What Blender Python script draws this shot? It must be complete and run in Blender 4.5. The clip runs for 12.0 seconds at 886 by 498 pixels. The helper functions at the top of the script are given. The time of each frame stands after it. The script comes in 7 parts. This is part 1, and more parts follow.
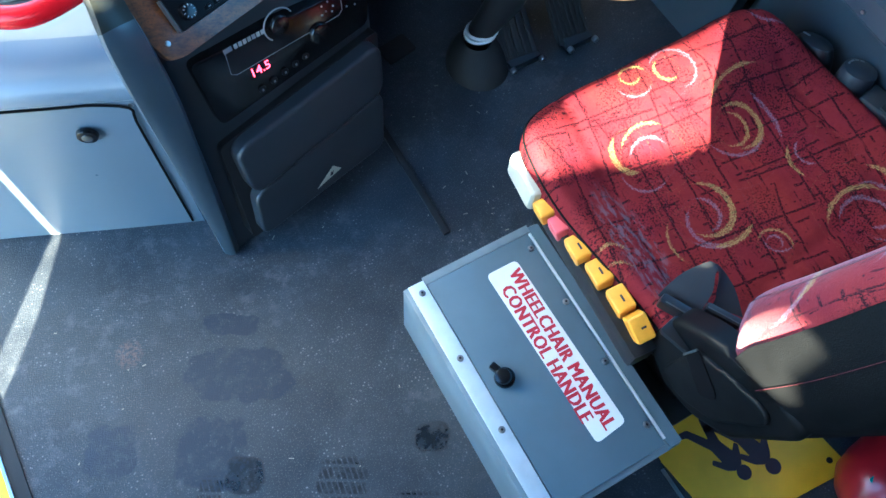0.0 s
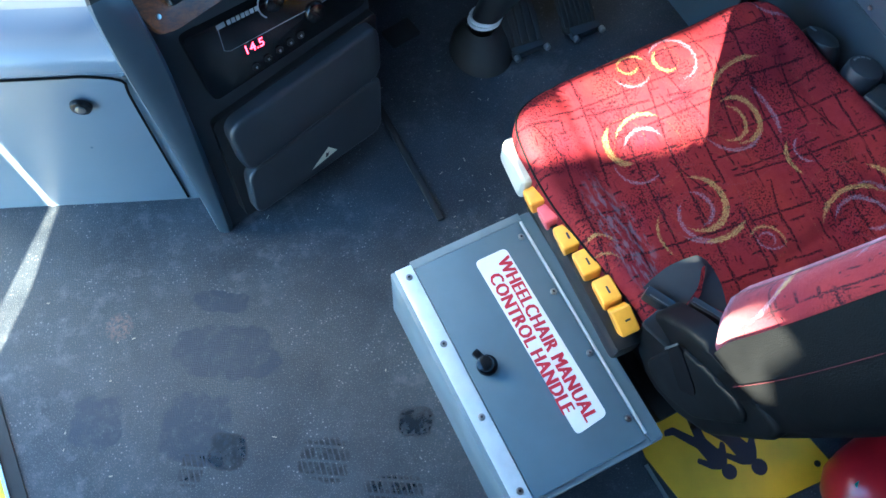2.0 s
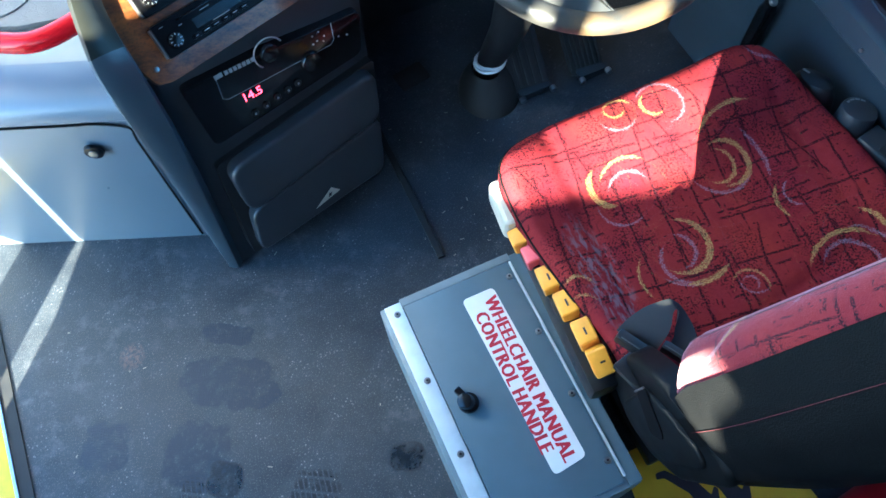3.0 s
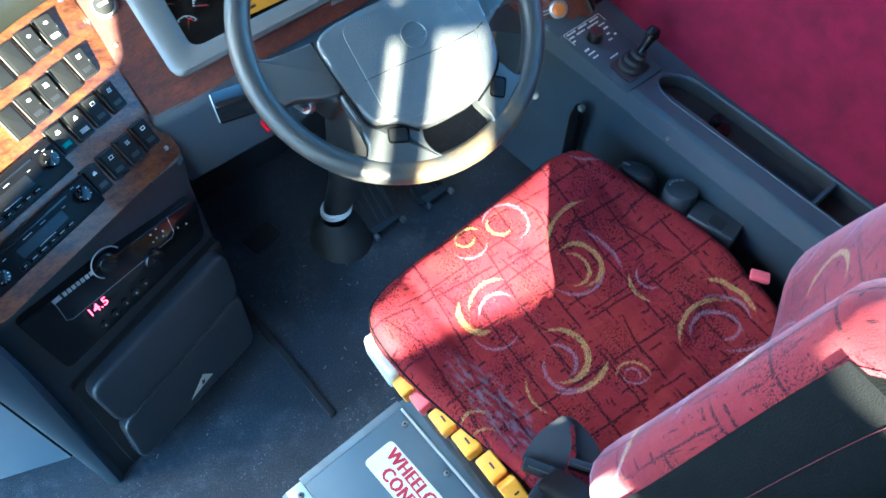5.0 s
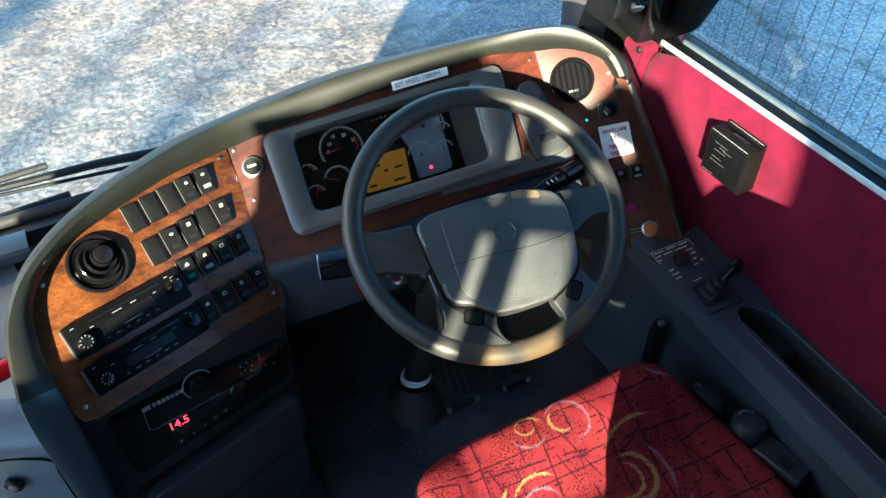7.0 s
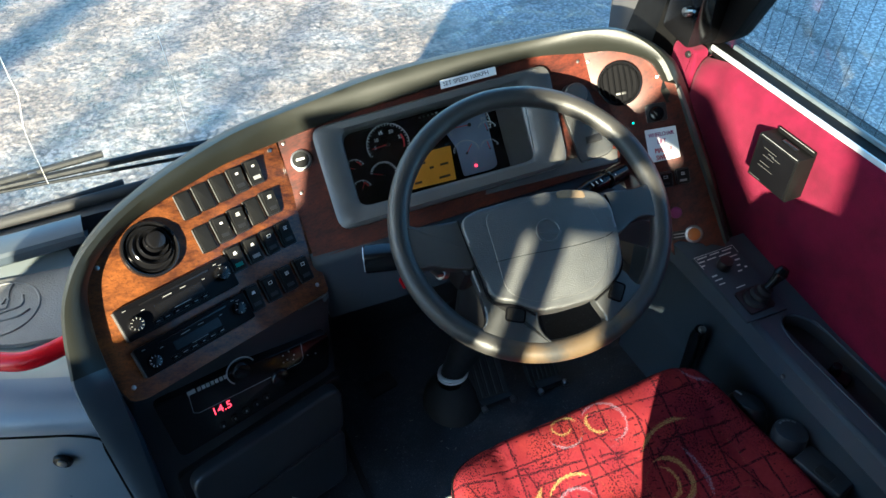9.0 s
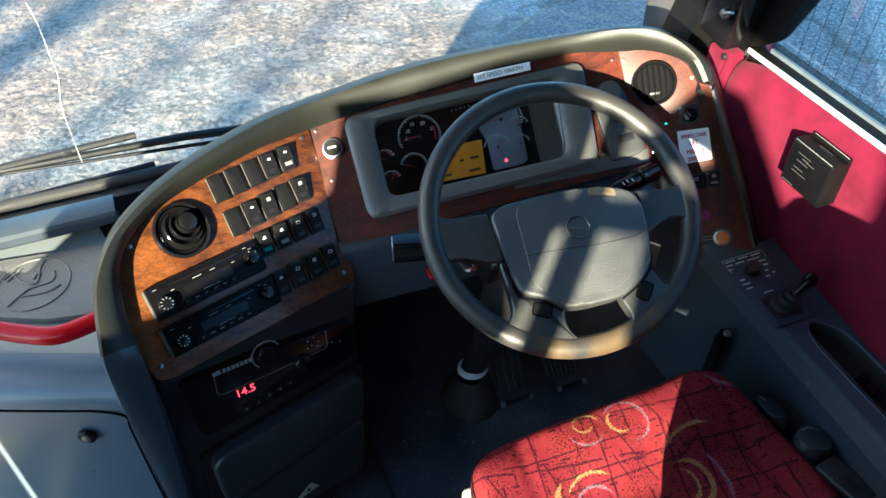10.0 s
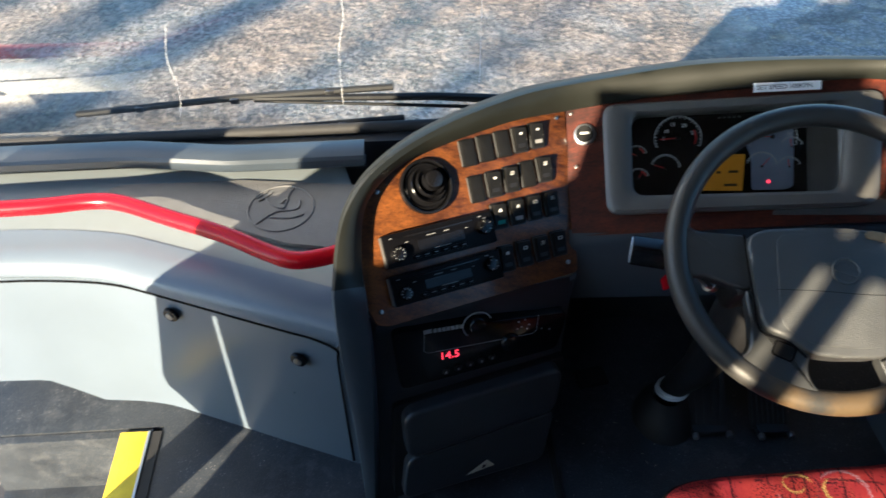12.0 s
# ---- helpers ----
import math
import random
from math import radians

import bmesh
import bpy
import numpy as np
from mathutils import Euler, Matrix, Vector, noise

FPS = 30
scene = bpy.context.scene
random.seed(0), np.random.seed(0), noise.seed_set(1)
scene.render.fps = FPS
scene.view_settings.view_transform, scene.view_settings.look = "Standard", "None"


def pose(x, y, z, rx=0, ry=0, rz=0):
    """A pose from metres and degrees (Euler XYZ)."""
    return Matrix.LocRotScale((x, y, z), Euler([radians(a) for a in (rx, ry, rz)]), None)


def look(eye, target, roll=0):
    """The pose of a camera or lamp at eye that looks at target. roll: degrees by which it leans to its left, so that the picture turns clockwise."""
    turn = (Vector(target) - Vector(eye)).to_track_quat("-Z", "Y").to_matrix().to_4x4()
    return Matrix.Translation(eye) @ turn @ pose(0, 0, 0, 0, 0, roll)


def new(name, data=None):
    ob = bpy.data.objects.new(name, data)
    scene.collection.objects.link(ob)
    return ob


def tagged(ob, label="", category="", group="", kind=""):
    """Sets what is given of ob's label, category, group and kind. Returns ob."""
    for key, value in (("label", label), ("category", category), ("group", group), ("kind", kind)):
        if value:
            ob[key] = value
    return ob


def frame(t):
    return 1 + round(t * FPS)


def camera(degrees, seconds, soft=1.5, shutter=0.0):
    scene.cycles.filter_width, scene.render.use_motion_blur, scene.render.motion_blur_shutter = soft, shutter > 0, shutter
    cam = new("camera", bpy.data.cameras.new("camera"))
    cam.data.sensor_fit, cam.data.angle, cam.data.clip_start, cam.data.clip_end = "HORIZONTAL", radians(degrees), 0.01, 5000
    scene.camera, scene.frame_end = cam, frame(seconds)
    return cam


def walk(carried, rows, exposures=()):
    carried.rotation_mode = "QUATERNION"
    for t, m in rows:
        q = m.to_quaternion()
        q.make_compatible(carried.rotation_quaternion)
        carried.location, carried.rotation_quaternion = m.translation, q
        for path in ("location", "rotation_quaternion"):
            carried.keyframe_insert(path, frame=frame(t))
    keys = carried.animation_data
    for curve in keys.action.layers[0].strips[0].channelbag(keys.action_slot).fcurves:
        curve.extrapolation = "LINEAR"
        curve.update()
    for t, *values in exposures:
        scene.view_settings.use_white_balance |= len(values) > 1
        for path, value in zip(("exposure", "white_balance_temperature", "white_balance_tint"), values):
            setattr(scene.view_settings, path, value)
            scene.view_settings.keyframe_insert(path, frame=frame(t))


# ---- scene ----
cam = camera(60.5, 12.0, shutter=0.2)
PATH = [
    (0, (-0.362, -0.497, 1.328), (0.098, 0.157, -0.505), 6.2),
    (0.5, (-0.365, -0.495, 1.331), (0.093, 0.149, -0.506), 6.1),
    (1, (-0.356, -0.503, 1.332), (0.097, 0.139, -0.507), 5.2),
    (1.5, (-0.348, -0.509, 1.334), (0.102, 0.137, -0.505), 2.8),
    (2, (-0.321, -0.527, 1.32), (0.084, 0.133, -0.523), 5.1),
    (2.5, (-0.24, -0.574, 1.344), (0.023, 0.155, -0.5), -1.0),
    (2.7, (-0.223, -0.591, 1.357), (0.022, 0.207, -0.46), -4.4),
    (4.3, (-0.18, -0.477, 1.35), (0.395, 0.2, -0.442), -4.9),
    (4.5, (-0.17, -0.488, 1.351), (0.427, 0.198, -0.43), -4.5),
    (5, (-0.158, -0.524, 1.393), (0.514, 0.295, -0.303), -1.3),
    (5.5, (-0.139, -0.597, 1.396), (0.464, 0.426, -0.213), -1.7),
    (6, (-0.125, -0.602, 1.417), (0.431, 0.507, -0.152), -2.6),
    (6.5, (-0.122, -0.603, 1.453), (0.528, 0.669, 0.053), -2.0),
    (7, (-0.133, -0.603, 1.459), (0.502, 0.681, 0.063), -1.2),
    (9, (-0.156, -0.612, 1.458), (0.404, 0.718, 0.072), -1.7),
    (9.5, (-0.158, -0.612, 1.458), (0.391, 0.732, 0.082), -1.8),
    (10, (-0.181, -0.612, 1.452), (0.342, 0.73, 0.065), -0.5),
    (10.5, (-0.205, -0.605, 1.447), (0.261, 0.759, 0.061), 0.5),
    (11, (-0.21, -0.596, 1.45), (0.197, 0.79, 0.067), -0.3),
    (11.5, (-0.227, -0.594, 1.452), (0.108, 0.822, 0.079), -0.2),
    (12, (-0.262, -0.571, 1.431), (-0.2, 0.847, 0.022), -1.1),
]
walk(cam, [(t, look(eye, target, roll)) for t, eye, target, roll in PATH],
     [(0, 4.8, 4250, -10), (1.5, 4.92, 4250, -10), (2.0, 4.87, 4250, -10), (2.7, 4.55, 4200, -10), (4.5, 5.35, 4050, -13), (5.0, 5.05, 4050, -13), (5.5, 4.0, 4150, -12), (6.0, 4.1, 4300, -11), (6.5, 3.1, 4450, -10), (10.0, 3.0, 4500, -8.5), (10.5, 2.92, 4550, -8), (12, 2.55, 4850, -1)])

# ---- world, sun and exposure ----
SUN_TO = Vector((-0.65, -0.76, 0.364)).normalized()
world = bpy.data.worlds.new("world")
scene.world = world
world.use_nodes = True
wn = world.node_tree.nodes
sky = wn.new("ShaderNodeTexSky")
sky.sky_type, sky.sun_disc = "NISHITA", False
sky.sun_elevation = math.asin(SUN_TO.z)
sky.sun_rotation = math.atan2(SUN_TO.x, SUN_TO.y)
wn["Background"].inputs["Strength"].default_value = 0.068
world.node_tree.links.new(sky.outputs[0], wn["Background"].inputs["Color"])
sun_data = bpy.data.lights.new("sun", "SUN")
sun_data.energy, sun_data.angle, sun_data.color = 5.0, radians(0.5), (1.0, 0.66, 0.36)
sun = new("sun", sun_data)
sun.matrix_world = look(SUN_TO * 20, (0, 0, 0))


# ---- materials ----
def material(name, color, rough=0.5, metal=0.0, vary=0.12, scale=12.0, bump=0.0, bump_scale=300.0, spec=0.5, coat=0.0, sheen=0.0):
    """A plain surface with large and fine variation of colour, and a fine relief."""
    m = bpy.data.materials.new(name)
    m.use_nodes = True
    nt = m.node_tree
    b = nt.nodes["Principled BSDF"]
    b.inputs["Roughness"].default_value = rough
    b.inputs["Metallic"].default_value = metal
    b.inputs["Specular IOR Level"].default_value = spec
    b.inputs["Coat Weight"].default_value = coat
    b.inputs["Coat Roughness"].default_value = 0.12
    b.inputs["Sheen Weight"].default_value = sheen
    co = nt.nodes.new("ShaderNodeTexCoord")
    n1 = nt.nodes.new("ShaderNodeTexNoise")
    n1.inputs["Scale"].default_value, n1.inputs["Detail"].default_value = scale, 5.0
    n1.inputs["Roughness"].default_value = 0.55
    nt.links.new(co.outputs["Object"], n1.inputs["Vector"])
    ramp = nt.nodes.new("ShaderNodeMapRange")
    ramp.inputs["From Min"].default_value, ramp.inputs["From Max"].default_value = 0.3, 0.7
    ramp.inputs["To Min"].default_value, ramp.inputs["To Max"].default_value = 1 - vary, 1 + vary
    nt.links.new(n1.outputs["Fac"], ramp.inputs["Value"])
    mul = nt.nodes.new("ShaderNodeVectorMath")
    mul.operation = "SCALE"
    mul.inputs[0].default_value = color[:3]
    nt.links.new(ramp.outputs[0], mul.inputs["Scale"])
    nt.links.new(mul.outputs[0], b.inputs["Base Color"])
    rr = nt.nodes.new("ShaderNodeMapRange")
    rr.inputs["From Min"].default_value, rr.inputs["From Max"].default_value = 0.3, 0.7
    rr.inputs["To Min"].default_value, rr.inputs["To Max"].default_value = max(rough - 0.5 * vary * rough, 0.02), min(rough + 0.8 * vary * rough, 1)
    nt.links.new(n1.outputs["Fac"], rr.inputs["Value"])
    nt.links.new(rr.outputs[0], b.inputs["Roughness"])
    if bump:
        n2 = nt.nodes.new("ShaderNodeTexNoise")
        n2.inputs["Scale"].default_value, n2.inputs["Detail"].default_value = bump_scale, 3.0
        nt.links.new(co.outputs["Object"], n2.inputs["Vector"])
        bp = nt.nodes.new("ShaderNodeBump")
        bp.inputs["Strength"].default_value, bp.inputs["Distance"].default_value = bump, 0.002
        nt.links.new(n2.outputs["Fac"], bp.inputs["Height"])
        nt.links.new(bp.outputs[0], b.inputs["Normal"])
    return m


def nodes_of(m):
    return m.node_tree.nodes, m.node_tree.links, m.node_tree.nodes["Principled BSDF"]


def math_node(nt, op, a, b=None, c=None, clamp=False):
    n = nt.nodes.new("ShaderNodeMath")
    n.operation, n.use_clamp = op, clamp
    for k, v in enumerate((a, b, c)):
        if v is None:
            continue
        if isinstance(v, (int, float)):
            n.inputs[k].default_value = v
        else:
            nt.links.new(v, n.inputs[k])
    return n.outputs[0]


def mix_node(nt, fac, a, b):
    n = nt.nodes.new("ShaderNodeMix")
    n.data_type = "RGBA"
    for s, v in ((n.inputs["Factor"], fac), (n.inputs["A"], a), (n.inputs["B"], b)):
        if isinstance(v, (int, float)):
            s.default_value = v
        elif isinstance(v, tuple):
            s.default_value = (*v[:3], 1)
        else:
            nt.links.new(v, s)
    return n.outputs["Result"]


def noise_node(nt, vec, scale, detail=4.0, rough=0.6):
    n = nt.nodes.new("ShaderNodeTexNoise")
    n.inputs["Scale"].default_value, n.inputs["Detail"].default_value, n.inputs["Roughness"].default_value = scale, detail, rough
    nt.links.new(vec, n.inputs["Vector"])
    return n.outputs["Fac"]


def step_node(nt, v, lo, hi, to0=0.0, to1=1.0):
    n = nt.nodes.new("ShaderNodeMapRange")
    n.inputs["From Min"].default_value, n.inputs["From Max"].default_value = lo, hi
    n.inputs["To Min"].default_value, n.inputs["To Max"].default_value = to0, to1
    nt.links.new(v, n.inputs["Value"])
    return n.outputs[0]


def wood_material(name, dark, light, turn):
    """Glossy burr veneer: stretched grain and knots under clear lacquer."""
    m = bpy.data.materials.new(name)
    m.use_nodes = True
    nt = m.node_tree
    b = nt.nodes["Principled BSDF"]
    b.inputs["Roughness"].default_value, b.inputs["Coat Weight"].default_value, b.inputs["Coat Roughness"].default_value = 0.4, 0.3, 0.12
    co = nt.nodes.new("ShaderNodeTexCoord").outputs["Object"]
    mp = nt.nodes.new("ShaderNodeMapping")
    mp.inputs["Rotation"].default_value = (0.4, 0.3, radians(turn))
    mp.inputs["Scale"].default_value = (1.0, 4.5, 3.0)
    nt.links.new(co, mp.inputs["Vector"])
    g1 = noise_node(nt, mp.outputs[0], 14, 8, 0.7)
    g2 = noise_node(nt, mp.outputs[0], 90, 4, 0.6)
    g3 = noise_node(nt, co, 5, 3, 0.5)
    f = math_node(nt, "ADD", math_node(nt, "MULTIPLY", g1, 0.75), math_node(nt, "MULTIPLY", g2, 0.3))
    f = math_node(nt, "ADD", f, math_node(nt, "MULTIPLY", g3, 0.25))
    pores = noise_node(nt, co, 240, 3, 0.7)
    col = mix_node(nt, step_node(nt, f, 0.5, 0.82), dark, light)
    nt.links.new(mix_node(nt, step_node(nt, pores, 0.52, 0.66, 0, 0.55), col, dark), b.inputs["Base Color"])
    return m


def floor_material():
    """Dark speckled safety vinyl with pale scuffs and wet boot marks."""
    m = bpy.data.materials.new("safety_vinyl")
    m.use_nodes = True
    nt = m.node_tree
    b = nt.nodes["Principled BSDF"]
    co = nt.nodes.new("ShaderNodeTexCoord").outputs["Object"]
    speck = noise_node(nt, co, 420, 2, 0.5)
    cloud = noise_node(nt, co, 7, 8, 0.65)
    col = mix_node(nt, step_node(nt, cloud, 0.35, 0.7), (0.018, 0.023, 0.033), (0.044, 0.052, 0.066))
    col = mix_node(nt, step_node(nt, speck, 0.58, 0.68, 0, 0.32), col, (0.26, 0.24, 0.2))
    grit = nt.nodes.new("ShaderNodeTexVoronoi")
    grit.inputs["Scale"].default_value = 130.0
    nt.links.new(co, grit.inputs["Vector"])
    col = mix_node(nt, math_node(nt, "MULTIPLY", step_node(nt, grit.outputs["Distance"], 0.1, 0.24, 0.36, 0.0), step_node(nt, noise_node(nt, co, 14, 3), 0.48, 0.6)), col, (0.42, 0.42, 0.41))
    # pale dried dirt
    dirt = math_node(nt, "MULTIPLY", step_node(nt, noise_node(nt, co, 26, 9, 0.75), 0.5, 0.7), step_node(nt, noise_node(nt, co, 3.1, 2), 0.42, 0.6))
    col = mix_node(nt, math_node(nt, "MULTIPLY", dirt, 0.45), col, (0.18, 0.185, 0.19))
    # wet patches: dark and smoother
    sep = nt.nodes.new("ShaderNodeSeparateXYZ")
    nt.links.new(co, sep.inputs[0])
    wob = noise_node(nt, co, 30, 4)
    # axes along the boot prints, turned thirty degrees from the floor's own
    def turned(cx, cy, a, c):
        return math_node(nt, "ADD", math_node(nt, "MULTIPLY", math_node(nt, "SUBTRACT", sep.outputs[0], cx), a), math_node(nt, "MULTIPLY", math_node(nt, "SUBTRACT", sep.outputs[1], cy), c))

    along, across = turned(0, 0, 0.5, 0.866), turned(0, 0, 0.866, -0.5)
    row = step_node(nt, math_node(nt, "SINE", math_node(nt, "MULTIPLY", along, math.tau / 0.024)), -0.95, -0.6)
    lug = step_node(nt, math_node(nt, "SINE", math_node(nt, "ADD", math_node(nt, "MULTIPLY", across, math.tau / 0.0098), math_node(nt, "MULTIPLY", along, 260))), -0.85, -0.35)
    bars = math_node(nt, "MULTIPLY", row, lug)
    patchy = step_node(nt, noise_node(nt, co, 60, 4, 0.7), 0.4, 0.52, 0.35, 1.0)
    wet, clean = None, None
    for x, y, rx, ry, kind in WET:
        dx = math_node(nt, "POWER", math_node(nt, "ABSOLUTE", math_node(nt, "DIVIDE", turned(x, y, 0.866, -0.5), rx)), 3)
        dy = math_node(nt, "POWER", math_node(nt, "ABSOLUTE", math_node(nt, "DIVIDE", turned(x, y, 0.5, 0.866), ry)), 3)
        d = math_node(nt, "ADD", math_node(nt, "ADD", dx, dy), math_node(nt, "MULTIPLY", math_node(nt, "SUBTRACT", wob, 0.5), 2.8))
        k = step_node(nt, d, 0.75, 1.1, 1.0, 0.0)
        if kind == "print":
            k = math_node(nt, "MULTIPLY", k, bars)
        if kind == "worn":
            k = math_node(nt, "MULTIPLY", k, step_node(nt, noise_node(nt, co, 34, 6, 0.75), 0.36, 0.52, 0.2, 1.0))
            clean = k if clean is None else math_node(nt, "MAXIMUM", clean, k)
        else:
            k = math_node(nt, "MULTIPLY", k, patchy)
            wet = k if wet is None else math_node(nt, "MAXIMUM", wet, k)
    col = mix_node(nt, math_node(nt, "MULTIPLY", clean, 0.9), col, (0.010, 0.019, 0.040))
    col = mix_node(nt, wet, col, (0.005, 0.006, 0.009))
    # one faint rusty spot
    dx, dy = math_node(nt, "DIVIDE", turned(-0.617, 0.064, 0.866, -0.5), 0.024), math_node(nt, "DIVIDE", turned(-0.617, 0.064, 0.5, 0.866), 0.026)
    rust = step_node(nt, math_node(nt, "ADD", math_node(nt, "MULTIPLY", dx, dx), math_node(nt, "MULTIPLY", dy, dy)), 0.4, 1.3, 0.5, 0.0)
    col = mix_node(nt, math_node(nt, "MULTIPLY", rust, step_node(nt, noise_node(nt, co, 160, 3), 0.42, 0.6)), col, (0.2, 0.12, 0.09))
    nt.links.new(col, b.inputs["Base Color"])
    rough = math_node(nt, "SUBTRACT", step_node(nt, cloud, 0.3, 0.7, 0.4, 0.6), math_node(nt, "MULTIPLY", wet, 0.22))
    nt.links.new(rough, b.inputs["Roughness"])
    bp = nt.nodes.new("ShaderNodeBump")
    bp.inputs["Strength"].default_value, bp.inputs["Distance"].default_value = 0.6, 0.002
    nt.links.new(speck, bp.inputs["Height"])
    nt.links.new(bp.outputs[0], b.inputs["Normal"])
    return m


# boot marks on the floor: x, y, half width, half length, and what kind of mark
WET = [(-0.217, -0.321, 0.03, 0.026, "blot"), (-0.384, -0.308, 0.044, 0.036, "print"), (-0.522, -0.225, 0.034, 0.03, "blot"), (-0.30, -0.412, 0.05, 0.03, "print"),
       (-0.555, -0.165, 0.06, 0.062, "worn"), (-0.702, -0.082, 0.042, 0.046, "worn"), (-0.46, -0.063, 0.095, 0.048, "worn"), (-0.44, 0.03, 0.05, 0.02, "worn"), (-0.585, -0.225, 0.02, 0.03, "print")]

# seat pattern: brushed arcs as centre, radius, heading of the middle, half opening, half width in millimetres
GOLD = [(0.290, -0.260, 0.046, -32, 98, 5.0), (0.302, -0.245, 0.082, -88, 24, 4.5), (0.258, -0.295, 0.053, 168, 33, 2.3), (0.351, -0.362, 0.027, 45, 78, 2.1), (0.508, -0.416, 0.073, 90, 48, 3.9),
        (0.511, -0.375, 0.077, 5, 34, 4.2), (0.516, -0.269, 0.049, 168, 34, 3.2), (0.432, -0.165, 0.039, -8, 102, 4.5), (0.418, -0.164, 0.029, -32, 95, 3.0), (0.243, -0.124, 0.034, -165, 64, 5.5),
        (0.273, -0.152, 0.058, 94, 40, 2.4), (0.310, -0.027, 0.027, 81, 54, 2.4), (0.306, -0.015, 0.017, -122, 83, 2.0), (0.371, -0.031, 0.021, -156, 81, 3.0)]
GOLD_EDGE = [(0.479, -0.168, 0.089, 100, 31, 3.6), (0.111, -0.269, 0.027, 68, 52, 2.5), (0.088, -0.317, 0.050, 56, 21, 1.5)]
LILAC = [(0.280, -0.266, 0.030, -12, 75, 3.4), (0.288, -0.283, 0.039, -172, 64, 3.1), (0.297, -0.262, 0.066, -119, 25, 2.0), (0.353, -0.358, 0.012, 27, 103, 1.8), (0.364, -0.352, 0.025, -133, 60, 1.6),
         (0.505, -0.399, 0.041, 53, 87, 3.4), (0.526, -0.394, 0.026, -87, 50, 3.0), (0.529, -0.389, 0.046, 21, 57, 2.3), (0.559, -0.380, 0.078, -110, 31, 2.2), (0.511, -0.257, 0.025, -177, 65, 2.1),
         (0.423, -0.159, 0.053, -106, 54, 3.0), (0.400, -0.170, 0.095, 0, 26, 3.5), (0.269, -0.151, 0.037, 85, 56, 2.4), (0.247, -0.156, 0.040, -123, 61, 2.2)]
LILAC_EDGE = [(0.306, -0.021, 0.035, -106, 53, 1.8), (0.379, -0.040, 0.041, 69, 60, 2.6), (0.388, -0.042, 0.030, -24, 74, 1.9), (0.634, 0.011, 0.077, -143, 25, 2.2)]
BACK_GOLD = [(0.14, 0.36, 0.05, 80, 60, 11.0), (0.17, 0.40, 0.03, 60, 70, 10.0), (0.22, 0.40, 0.045, 100, 60, 9.0), (0.165, 0.545, 0.04, 60, 80, 5.0), (0.30, 0.50, 0.045, 200, 80, 4.5), (0.45, 0.60, 0.05, 20, 90, 5.0), (0.24, 0.72, 0.05, 90, 80, 4.0), (0.55, 0.74, 0.05, 150, 80, 4.0)]
BACK_LILAC = [(0.12, 0.38, 0.035, 80, 80, 9.0), (0.19, 0.38, 0.06, 95, 50, 9.0), (0.26, 0.40, 0.05, 70, 60, 9.0), (0.16, 0.43, 0.05, 60, 50, 8.0), (0.60, 0.505, 0.052, 120, 80, 5.0), (0.60, 0.505, 0.03, 110, 100, 4.0), (0.59, 0.49, 0.032, -60, 60, 4.0), (0.165, 0.52, 0.06, 120, 50, 4.0), (0.19, 0.62, 0.05, 60, 60, 4.0), (0.34, 0.62, 0.05, 90, 90, 3.0),
              (0.56, 0.62, 0.05, 100, 70, 5.0), (0.40, 0.50, 0.04, 20, 80, 3.0), (0.22, 0.72, 0.035, 90, 90, 3.0)]


# longer dark threads across the cushion: from x, y to x, y
THREADS = [(0.341, -0.009, 0.385, -0.141), (0.218, -0.091, 0.443, -0.1), (0.229, -0.112, 0.452, -0.119), (0.138, -0.05, 0.374, -0.058),
           (0.21, -0.056, 0.223, -0.121), (0.107, -0.054, 0.131, -0.113), (0.501, -0.094, 0.431, -0.126), (0.54, -0.15, 0.663, -0.146),
           (0.545, -0.157, 0.567, -0.253), (0.674, -0.142, 0.672, -0.221), (0.293, -0.179, 0.322, -0.26), (0.394, -0.24, 0.506, -0.25),
           (0.505, -0.256, 0.505, -0.304), (0.416, -0.283, 0.393, -0.343), (0.426, -0.0, 0.442, -0.061), (0.33, -0.081, 0.343, -0.129)]


